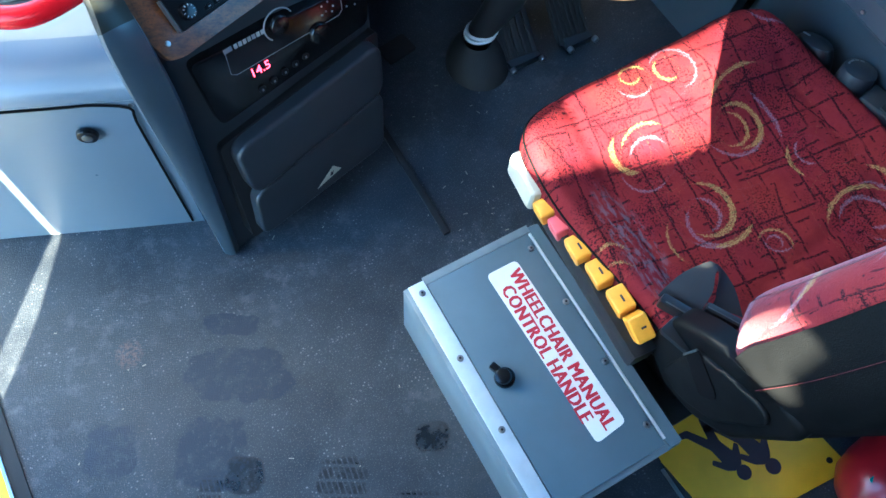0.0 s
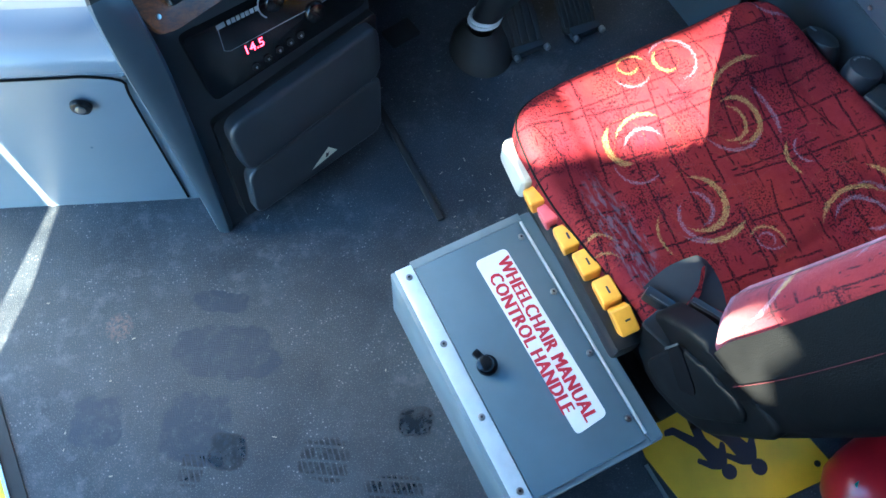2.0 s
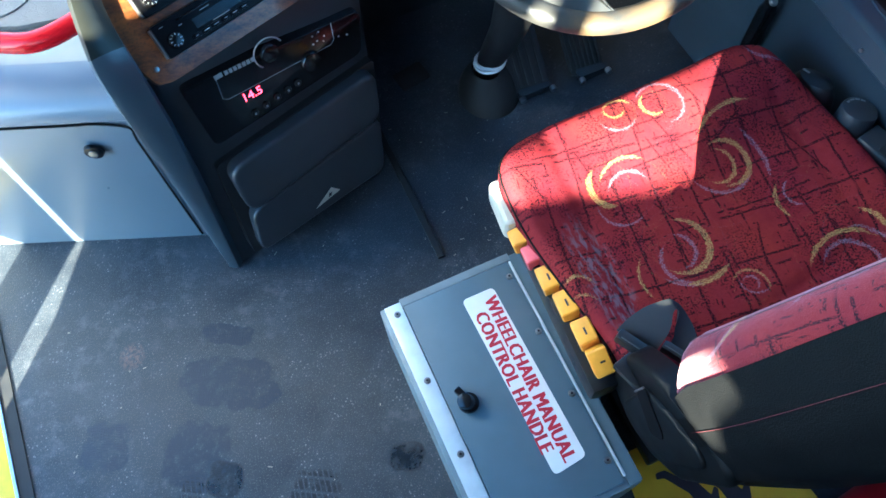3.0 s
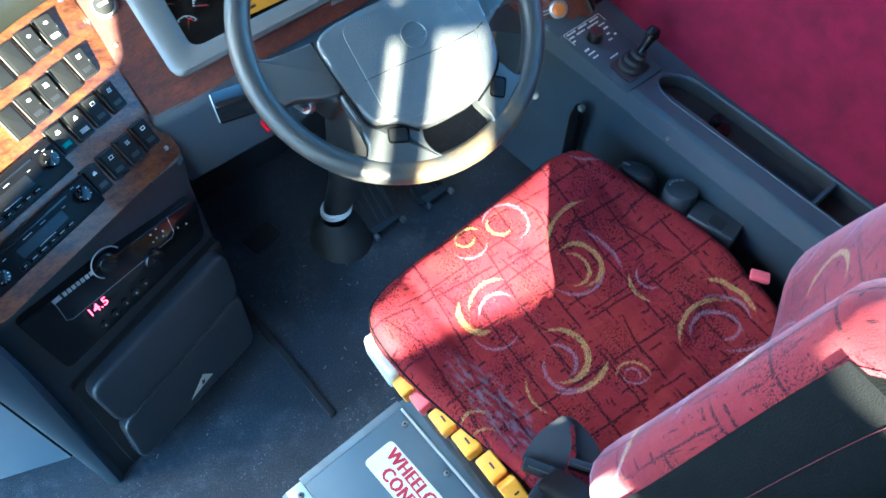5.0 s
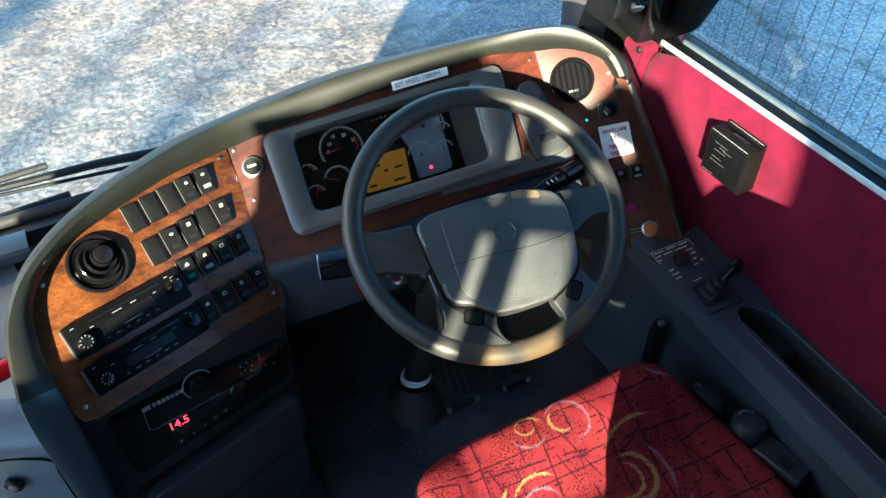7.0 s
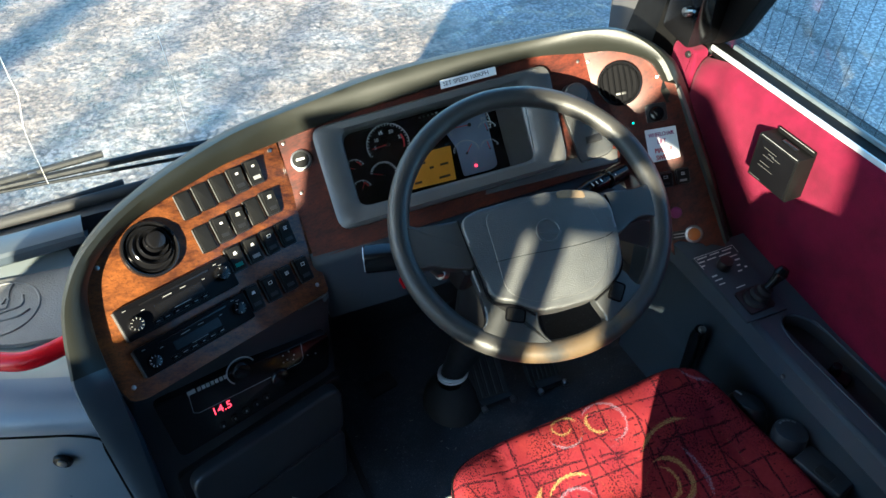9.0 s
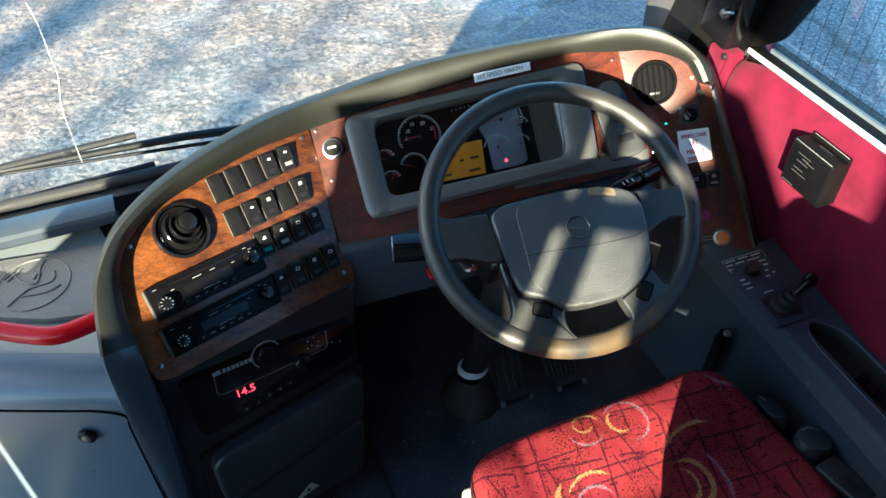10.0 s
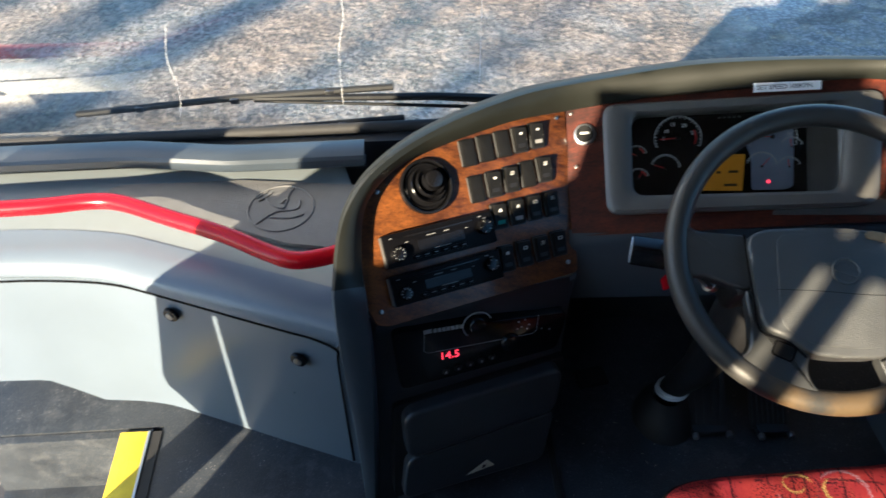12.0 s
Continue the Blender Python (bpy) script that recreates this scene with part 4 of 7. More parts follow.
for x, z in ((-0.41, 0.375),):
    bm = bm_cyl(bm_new(), 0.004, 0.004, 0.004, frame_of((x, 0.262, z), (-0.385, -0.92, 0)), 10)
    part("rivet", bm, STEEL, side)

# dark tube that paints the shade in the gap round the access flap
gap = [foot[1] + outward(1) * d - Vector((0, 0.0016, 0)) + Vector((0.012, -0.005, z)) for z, d in ((0.012, 0.0), (0.12, 0.002), (0.25, 0.005), (0.34, 0.008), (0.372, 0.0095))]
gap += [p + outward(k) * 0.0105 + Vector((0, -0.0012, 0.383)) for k, p in enumerate(foot) if k > 1]
part("flap_gap_shade", bm_tube(bm_new(), smooth_path(gap, 3), 0.0022, 6), RECESS, side)

shelf = thing("dashboard_shelf", (-0.7, 0.5, 0.45), "pale grey dashboard shelf with a moulded emblem below the windscreen", "dashboard")
bm = bm_new()
rows = []
for z, d in ((0.452, 0.07), (0.457, 0.10), (0.468, 0.16)):
    rows.append([p + outward(k) * d + Vector((0, 0, z)) for k, p in enumerate(foot)])
rows.append([Vector((x, 0.67, 0.472)) for x in [p.x - 0.01 for p in foot]])
bm_surface(bm, rows)
part("slope", bm, SLOPE, shelf)
bm = bm_new()
xs = [-0.36 - 0.045 * i for i in range(21)]
lip = [0.03 * max(0, min(1, (-0.62 - x) / 0.2)) for x in xs]
bm_surface(bm, [[(x, y + d, z) for x, d in zip(xs, lip)] for y, z in ((0.665, 0.466), (0.66, 0.488), (0.612, 0.498), (0.605, 0.501), (0.602, 0.506), (0.603, 0.520), (0.608, 0.526), (0.62, 0.528), (0.652, 0.530), (0.66, 0.526), (0.662, 0.45))])
part("ledge", bm, SIDE, shelf, "dark blue-grey ledge")
mat_m = Matrix.Translation((-0.56, 0.53, 0.4755))
bm = bm_prism(bm_new(), rounded([(-0.31, 0.065), (-0.15, -0.005), (0.06, -0.105), (0.165, -0.125), (0.195, 0.05), (-0.04, 0.082), (-0.29, 0.086)], 0.02), -0.008, 0.0, mat_m, 0.002)
tray = part("shelf_mat", bm, material("grey_ribbed_mat", (0.14, 0.142, 0.145), 0.65, vary=0.1, scale=30, bump=0.6, bump_scale=350), shelf, "grey textured mat")
# the moulded emblem: a ring with curved raised lines
em = Matrix.Translation((-0.52, 0.522, 0.476))
bm = bm_tube(bm_new(), [em @ Vector((0.062 * math.cos(a * math.tau / 40), 0.064 * math.sin(a * math.tau / 40), 0)) for a in range(40)], 0.0022, 6, closed=True)
for pts in (((-0.045, -0.045), (-0.01, -0.012), (0.03, -0.005), (0.035, 0.02)), ((-0.035, 0.04), (-0.02, 0.012), (0.005, 0.0), (0.012, 0.04), (0.02, 0.056)),
            ((-0.05, 0.03), (-0.03, 0.05)), ((-0.044, 0.022), (-0.022, 0.044)), ((0.0, 0.012), (0.006, 0.024)), ((0.006, 0.01), (0.012, 0.022)), ((-0.02, -0.025), (0.02, -0.03), (0.045, -0.02))):
    bm_tube(bm, smooth_path([em @ Vector((x, y, 0.0005)) for x, y in pts], 5), 0.0022, 6)
part("emblem", bm, tray.data.materials[0], shelf, "raised round emblem")

# red hand rail from the console to the door
rail = thing("grab_rail", (-0.6, 0.42, 0.52), "glossy red tubular grab rail along the dashboard", "grab rail")
pts = [(-0.375, 0.352, 0.53), (-0.41, 0.343, 0.522), (-0.47, 0.338, 0.518), (-0.52, 0.36, 0.518), (-0.60, 0.408, 0.52), (-0.71, 0.46, 0.522), (-0.80, 0.502, 0.524), (-0.86, 0.513, 0.522), (-0.95, 0.508, 0.52), (-1.1, 0.505, 0.52), (-1.25, 0.5, 0.52)]
part("rail_tube", bm_tube(bm_new(), smooth_path(pts, 6), 0.0155, 20), RAIL, rail)
part("rail_socket", bm_tube(bm_new(), [(-0.372, 0.353, 0.531), (-0.392, 0.348, 0.526), (-0.396, 0.347, 0.525)], [0.0185, 0.0185, 0.0165], 20), RIM, rail, "grey socket in the dashboard rim")
part("rail_flange", bm_cyl(bm_new(), 0.03, 0.03, 0.006, pose(-1.246, 0.5, 0.52, 0, 90, 0), 24, 0.002), RAIL, rail)

# console below the left panel
console = thing("console", (-0.2, 0.3, 0), "charcoal moulded centre console with a pull-down bin", "console")
bm = bm_new()
sections = ((0.0, (-0.385, 0.158), (-0.03, 0.235)), (0.2, (-0.375, 0.19), (-0.012, 0.272)), (0.40, (-0.36, 0.235), (0.005, 0.318)), (0.425, (-0.352, 0.24), (0.018, 0.345)))
bm_surface(bm, [[(a[0] - 0.005, 0.66, z), (a[0] - 0.008, a[1] + 0.05, z), (a[0], a[1] + 0.006, z), (a[0] + 0.01, a[1] + 0.003, z), (b[0] - 0.012, b[1] - 0.002, z), (b[0], b[1] + 0.008, z), (b[0] + 0.004, b[1] + 0.06, z), (b[0] + 0.004, 0.66, z)] for z, a, b in sections] + [[(-0.36, 0.66, 0.43), (-0.362, 0.3, 0.44), (-0.352, 0.248, 0.468), (-0.34, 0.243, 0.466), (0.005, 0.352, 0.428), (0.02, 0.36, 0.428), (0.02, 0.42, 0.428), (0.02, 0.66, 0.428)]])
part("body", bm, CONSOLE, console)
# climate panel
m = at(FACE, 0, 0, 0.004)
bm = bm_prism(bm_new(), rounded([(-0.161, 0.223), (-0.157, 0.097), (0.135, 0.112), (0.156, 0.187)], 0.014), -0.03, 0.003, at(FACE, 0, 0, 0.012), 0.003)
climate = part("climate_panel", bm, GLOSS_BLACK, console, "gloss black heater control panel")
C0 = at(FACE, 0, 0, 0.0154)
bm = bm_tube(bm_new(), [C0 @ Vector((x, y, 0)) for x, y in ((-0.105, 0.214), (-0.11, 0.172), (-0.102, 0.166), (0.088, 0.158), (0.096, 0.164), (0.1, 0.195))], 0.0005, 5)
part("outline", bm, DIM_INK, climate)
bm = bm_new()
for k in range(7):
    bm_box(bm, (0.0058, 0.0075, 0.0008), at(C0, -0.09, 0.211, 0, -4) @ pose(0.0035 + k * 0.0077, 0, 0))
bm_prism(bm, rect(0.014, 0.008, -0.1, 0.212), 0, 0.0006, C0)
part("lettering", bm, DIM_INK, climate, recalc=False)
bm = bm_text("14.5", 0.0215, at(C0, -0.084, 0.153, 0.001, -2))
part("temperature_display", bm, LED_RED, climate, "glowing red digits", recalc=False)
bm = bm_tube(bm_new(), [C0 @ Vector((-0.012 + 0.026 * math.cos(radians(a)), 0.204 + 0.026 * math.sin(radians(a)), 0.001)) for a in range(20, 230, 12)], 0.0012, 5)
part("dial_mark", bm, DIM_INK, climate)
for x, y, r in ((-0.012, 0.204, 0.017), (0.046, 0.15, 0.019)):
    bm = bm_cyl(bm_new(), r, r * 0.85, 0.007, at(C0, x, y), 28, 0.002)
    bm_box(bm, (0.003, r * 1.4, 0.003), at(C0, x, y, 0.007, 30), 0.001)
    part("dial_knob", bm, GLOSS_BLACK, climate)
for x, y in ((-0.075, 0.117), (-0.052, 0.119), (-0.03, 0.122), (-0.009, 0.124), (0.011, 0.126)):
    bm = bm_cyl(bm_new(), 0.0065, 0.006, 0.003, at(C0, x, y), 18, 0.001)
    but = part("button", bm, SWITCH, climate)
    bm = bm_prism(bm_new(), rect(0.003, 0.004), 0.003, 0.0036, at(C0, x, y))
    part("button_mark", bm, DIM_INK, but)
for x, y in ((0.063, 0.19), (0.075, 0.192), (0.068, 0.178), (0.082, 0.18), (0.06, 0.176), (0.078, 0.172), (0.105, 0.165), (0.12, 0.16)):
    part("indicator", bm_cyl(bm_new(), 0.0016, 0.0016, 0.001, at(C0, x, y), 8), DIM_INK, climate)
# bin
bm = bm_prism(bm_new(), rounded([(-0.164, 0.052), (-0.166, -0.058), (0.126, -0.024), (0.142, 0.078)], 0.03, 6), -0.02, 0.034, FACE, 0.009, 4)
# a wider black plate behind the bin paints the shade of its gap
bm2 = bm_prism(bm_new(), rounded([(-0.176, 0.054), (-0.198, -0.176), (0.11, -0.162), (0.155, 0.08)], 0.012), -0.03, 0.006, FACE, 0.002)
part("bin_gap_shade", bm2, BLACK, console)
bin_up = part("bin_lid", bm, CONSOLE, console)
bm = bm_prism(bm_new(), rounded([(-0.166, -0.061), (-0.185, -0.162), (0.10, -0.147), (0.125, -0.027)], 0.024, 6), -0.02, 0.030, FACE, 0.007, 4)
bin_low = part("bin_front", bm, CONSOLE, console)
bm = bm_prism(bm_new(), [(-0.058, -0.137), (0.0, -0.127), (-0.014, -0.109)], 0.0, 0.0006, at(FACE, 0, 0, 0.0302))
part("warning_label", bm, CREAM, bin_low, "small pale triangular warning label")
bm = bm_prism(bm_new(), [(-0.026, -0.127), (-0.02, -0.127), (-0.016, -0.118), (-0.019, -0.121), (-0.022, -0.118)], 0.0, 0.0006, at(FACE, 0, 0, 0.0309))
part("warning_mark", bm, DARK_INK, bin_low)

# moulded rim that runs from the floor over the whole dashboard
RIM_PAIRS = [((-0.368, 0.158, 0.0), (-0.394, 0.172, 0.0)), ((-0.356, 0.183, 0.2), (-0.397, 0.192, 0.2)), ((-0.345, 0.215, 0.40), (-0.402, 0.21, 0.42)), ((-0.35, 0.243, 0.507), (-0.402, 0.222, 0.53)),
             ((-0.357, 0.276, 0.542), (-0.397, 0.243, 0.57)), ((-0.358, 0.315, 0.58), (-0.388, 0.292, 0.612)), ((-0.351, 0.356, 0.615), (-0.372, 0.328, 0.64)), ((-0.326, 0.392, 0.637), (-0.338, 0.37, 0.667)),
             ((-0.285, 0.428, 0.65), (-0.278, 0.421, 0.684)), ((-0.226, 0.461, 0.652), (-0.20, 0.472, 0.693)), ((-0.154, 0.498, 0.65), (-0.12, 0.515, 0.696)), ((-0.079, 0.533, 0.646), (-0.049, 0.552, 0.693)),
             ((0.01, 0.57, 0.634), (0.03, 0.572, 0.693)), ((0.142, 0.558, 0.66), (0.16, 0.570, 0.714)), ((0.248, 0.54, 0.68), (0.26, 0.555, 0.733)), ((0.4, 0.515, 0.708), (0.40, 0.522, 0.753)),
             ((0.499, 0.498, 0.726), (0.511, 0.491, 0.765)), ((0.59, 0.462, 0.73), (0.59, 0.45, 0.783)), ((0.637, 0.426, 0.741), (0.645, 0.412, 0.785)), ((0.687, 0.388, 0.735), (0.688, 0.362, 0.757)),
             ((0.705, 0.354, 0.706), (0.703, 0.325, 0.718)), ((0.725, 0.297, 0.646), (0.712, 0.272, 0.65)), ((0.739, 0.224, 0.558), (0.722, 0.19, 0.55)), ((0.741, 0.157, 0.467), (0.728, 0.124, 0.47))]
inner, outer = smooth_path([a for a, _ in RIM_PAIRS], 4), smooth_path([b for _, b in RIM_PAIRS], 4)
bm = bm_new()
rows = []
for k, (a, b) in enumerate(zip(inner, outer)):
    t = (inner[min(k + 1, len(inner) - 1)] - inner[max(k - 1, 0)]).normalized()
    across = b - a
    n = t.cross(across).normalized()
    if n.dot(Vector((-0.1, -0.8, 0.4))) < 0:
        n = -n
    back = Vector((0, 0.09, -0.05)) if a.z > 0.45 else Vector((-0.004, 0.07, 0.0))
    w = max(0.0, min(1.0, (a.x - 0.58) / 0.12))
    back = back.lerp(Vector((0.05, 0.03, -0.03)), w * w * (3 - 2 * w))
    rows.append([a + across * 0.02 - n * 0.02, a + across * 0.03 + n * 0.004, a + across * 0.12 + n * 0.010, a + across * 0.45 + n * 0.012, a + across * 0.8 + n * 0.009, a + across * 0.97 + n * 0.002, b + back * 0.05 - n * 0.004, b + back * 0.4 - n * 0.006, b + back])
low = [r for r, a in zip(rows, inner) if a.z <= 0.53 and a.x < 0]
bm_surface(bm, rows[len(low) - 1:])
dash = thing("dashboard", (0.2, 0.5, 0.4), "curved wood-trimmed dashboard with an olive-grey moulded rim", "dashboard")
part("rim", bm, RIM, dash)
bm = bm_new()
bm_surface(bm, low)
part("side_moulding", bm, SIDE, dash, "blue-grey side moulding")
bm = bm_prism(bm_new(), rounded([(0.215, 0.105), (0.113, 0.116), (0.03, 0.123), (-0.051, 0.126), (-0.118, 0.123), (-0.175, 0.103), (-0.214, 0.073), (-0.240, 0.022), (-0.257, -0.03), (-0.266, -0.077), (-0.262, -0.118), (-0.24, -0.128), (0.122, -0.182)], 0.01), -0.012, 0.0, LEFT, 0.0012)
left_panel = part("left_panel", bm, WOOD, dash, "glossy orange walnut veneer panel, darkened in colour for its shade")
B0, B1, B2, B3 = (-0.16, 0.0), (-0.118, -0.165), (0.265, -0.075), (0.24, 0.095)
bm = bm_new()
for poly in ([(-0.255, 0.004), (-0.123, 0.045), (-0.017, 0.075), (0.133, 0.115), (0.231, 0.142), (0.345, 0.135), B3, B0], [(0.345, 0.135), (0.39, -0.02), (0.39, -0.08), B2, B3],
             [(0.39, -0.08), (-0.186, -0.23), B1, B2], [(-0.186, -0.23), (-0.255, 0.004), B0, B1]):
    bm_prism(bm, poly, -0.012, 0.0, MID)
mid_panel = part("centre_panel", bm, WOOD_DARK, dash, "dark mahogany veneer panel")
# the right panel takes the dark veneer, so its shade is in the colour
bm = bm_prism(bm_new(), [(-0.119, 0.135), (-0.063, 0.152), (0.0, 0.146), (0.04, 0.11), (0.088, 0.035), (0.141, -0.07), (0.18, -0.18), (0.19, -0.215), (0.095, -0.232), (0.0, -0.13), (-0.068, 0.0)], -0.012, 0.003, RIGHT, 0.001)
right_panel = part("right_panel", bm, WOOD_DARK, dash, "walnut veneer panel, darkened in colour for its shade")

# lower shroud under the centre panel
bm = bm_new()
top = [(0.008, 0.402, 0.482), (0.3, 0.358, 0.535), (0.57, 0.305, 0.552), (0.70, 0.20, 0.44)]
bm_surface(bm, [[Vector(p) + Vector((0, 0.01, 0.005)) for p in top], top, [Vector(p) + Vector((0, -0.012, -0.02)) for p in top], [(0.018, 0.368, 0.35), (0.3, 0.335, 0.375), (0.57, 0.28, 0.42), (0.70, 0.17, 0.40)], [(0.02, 0.40, 0.335), (0.3, 0.37, 0.355), (0.57, 0.33, 0.40), (0.70, 0.25, 0.38)]])
part("lower_shroud", bm, SIDE, dash, "dark blue-grey lower shroud")
bm = bm_new()
bm_surface(bm, [[(x, 0.60, z) for x in (-0.05, 0.3, 0.84)] for z in (0.0, 0.3, 0.66)])
tagged(part("footwell_bulkhead", bm, CONSOLE), "dark bulkhead behind the pedals", "wall", kind="structure")


# ---- on the left panel ----
def circle(r, n=36):
    return [(r * math.cos(a * math.tau / n), r * math.sin(a * math.tau / n)) for a in range(n)]


def vent_body(m, r, parent):
    vent = part("air_vent", ring_prism(bm_new(), circle(r), circle(0.88 * r), -0.01, 0.008, m), GLOSS_BLACK, parent, "round black adjustable air vent")
    part("vent_collar", bm_tube(bm_new(), [m @ Vector((x, y, 0.008)) for x, y in circle(0.94 * r)], 0.0025, 8, closed=True), GLOSS_BLACK, vent)
    part("vent_well", bm_cyl(bm_new(), r * 0.88, r * 0.8, 0.003, m @ Matrix.Translation((0, 0, 0.0008)), 32), RECESS, vent)
    return vent


def domed_vent(m, r, parent):
    """A ball vent: nested shells that stack towards a round knob."""
    vent = vent_body(m, r, parent)
    for k in range(4):
        f = 0.84 - 0.155 * k
        q = m @ Matrix.Translation((r * 0.075 * k, -r * 0.045 * k, 0.001 + 0.0032 * k)) @ Matrix.Rotation(radians(5 * k), 4, "Y")
        rows = []
        for h, g in ((-0.004, 1.0), (0.002, 1.0), (0.0045, 0.985), (0.0055, 0.95), (0.0035, 0.86), (-0.001, 0.72)):
            rows.append([q @ Vector((x * g, y * g, h)) for x, y in circle(r * f, 32)])
        bm = bm_new()
        bm_surface(bm, rows, wrap=True)
        part("vent_vane", bm, GLOSS_BLACK, vent)
    q = m @ Matrix.Translation((r * 0.26, -r * 0.16, 0.0125))
    part("vent_knob", bm_cyl(bm_new(), r * 0.36, r * 0.3, 0.010, q, 26, 0.004), GLOSS_BLACK, vent)
    return vent


def slatted_vent(m, r, parent):
    """A round vent with bowed upright slats."""
    vent = vent_body(m, r, parent)
    for k in range(-3, 4):
        x = k * r * 0.235
        half = math.sqrt(max(0.0, (0.86 * r) ** 2 - x * x))
        bm = bm_new()
        rows = []
        for j in range(9):
            u = -1 + j / 4
            y, z = half * u, 0.010 + 0.006 * (1 - u * u) * math.sqrt(1 - (x / r) ** 2)
            rows.append([m @ Vector((x + dx + 0.1 * x * (1 - u * u), y, z + dz)) for dx, dz in ((-0.0012, -0.009), (-0.001, 0.0), (0.0004, 0.001), (0.0016, -0.009))])
        bm_surface(bm, rows)
        part("vent_slat", bm, RECESS, vent)
    bm = bm_box(bm_new(), (r * 0.5, 0.006, 0.006), m @ Matrix.Translation((0.0, -r * 0.45, 0.008)), 0.002)
    part("vent_tab", bm, BLACK, vent)
    return vent


domed_vent(at(LEFT, -0.095, 0.062, 0.0, 60), 0.047, left_panel)
slatted_vent(at(RIGHT, -0.046, 0.083, 0.003, 15), 0.041, right_panel)


def rocker(m, w, h, parent, kind):
    """A rocker switch: 0 blank cover, 1 rocker with pale symbols, 2 rocker with a teal lens."""
    sw = part("rocker_switch", bm_prism(bm_new(), rounded(rect(w, h), 0.004), 0.0, 0.004, m, 0.0012), BLACK if kind else SWITCH, parent)
    if kind == 0:
        # grey strip paints the highlight down the cover's left edge
        bm = bm_box(bm_new(), (0.0016, h * 0.92, 0.004), m @ Matrix.Translation((-w * 0.5, 0, 0.003)), 0.0006)
        part("switch_edge_glint", bm, EDGE_GREY, sw)
        part("cover", bm_prism(bm_new(), rounded(rect(w * 0.84, h * 0.9), 0.003), 0.004, 0.007, m, 0.0015), SWITCH, sw)
        return sw
    b = bmesh.new()
    w2, h2 = w * 0.4, h * 0.44
    prof = [(-h2, 0.003), (-h2, 0.007), (-h2 * 0.1, 0.0085), (h2 * 0.9, 0.014), (h2, 0.012), (h2, 0.003)]
    rows = [[(x, y, z) for y, z in prof] for x in (-w2, w2)]
    v = bm_surface(b, rows)
    b.faces.new(v[0])
    b.faces.new(v[1][::-1])
    bmesh.ops.bevel(b, geom=b.edges[:], offset=0.0009, segments=1, affect="EDGES")
    bm = bm_new()
    join(bm, b, m)
    part("rocker", bm, SWITCH, sw)
    # the same painted edge highlight beside the rocker
    bm = bm_box(bm_new(), (0.0014, h * 0.86, 0.003), m @ Matrix.Translation((-w * 0.5, 0, 0.004)), 0.0005)
    part("switch_edge_glint", bm, EDGE_GREY, sw)
    bm = bm_new()
    tilt = m @ Matrix.Translation((0, h2 * 0.45, 0.0118)) @ Matrix.Rotation(radians(16), 4, "X") @ Matrix.Diagonal((0.95, 0.95, 1, 1))
    shape = random.randint(0, 3)
    if shape == 0:
        ring_prism(bm, rect(0.008, 0.006), rect(0.0058, 0.0038), 0, 0.0005, tilt)
    elif shape == 1:
        bm_prism(bm, [(-0.004, -0.003), (0.004, -0.003), (0.002, 0.003), (-0.002, 0.002)], 0, 0.0005, tilt)
    elif shape == 2:
        for a in range(3):
            bm_prism(bm, rect(0.0075, 0.0011, 0, -0.0025 + a * 0.0025), 0, 0.0005, tilt)
    else:
        bm_prism(bm, rounded(rect(0.006, 0.004), 0.0018), 0, 0.0005, tilt)
    part("switch_symbol", bm, PALE_INK, sw)
    low = m @ Matrix.Translation((0, -h2 * 0.55, 0.0078))
    part("lens", bm_prism(bm_new(), rect(w * 0.5, h * 0.14), 0, 0.0006, low), TEAL if kind == 2 else (DIM_INK if random.random() < 0.3 else BLACK), sw)
    return sw


SPIN_L = -8.5
SW_ROWS = [((-0.001, 0.089), (0.137, 0.074), (0, 0, 0, 1, 1)), ((-0.010, 0.026), (0.128, 0.013), (0, 1, 1, 0, 1)), ((0.012, -0.032), (0.117, -0.048), (2, 1, 1, 1)), ((-0.004, -0.105), (0.103, -0.119), (1, 1, 1, 1))]
for (x0, y0), (x1, y1), kinds in SW_ROWS:
    for k, kind in enumerate(kinds):
        t = k / (len(kinds) - 1)
        rocker(at(LEFT, x0 + (x1 - x0) * t, y0 + (y1 - y0) * t, 0.0004, SPIN_L - 2), 0.0285, 0.047, left_panel, kind)


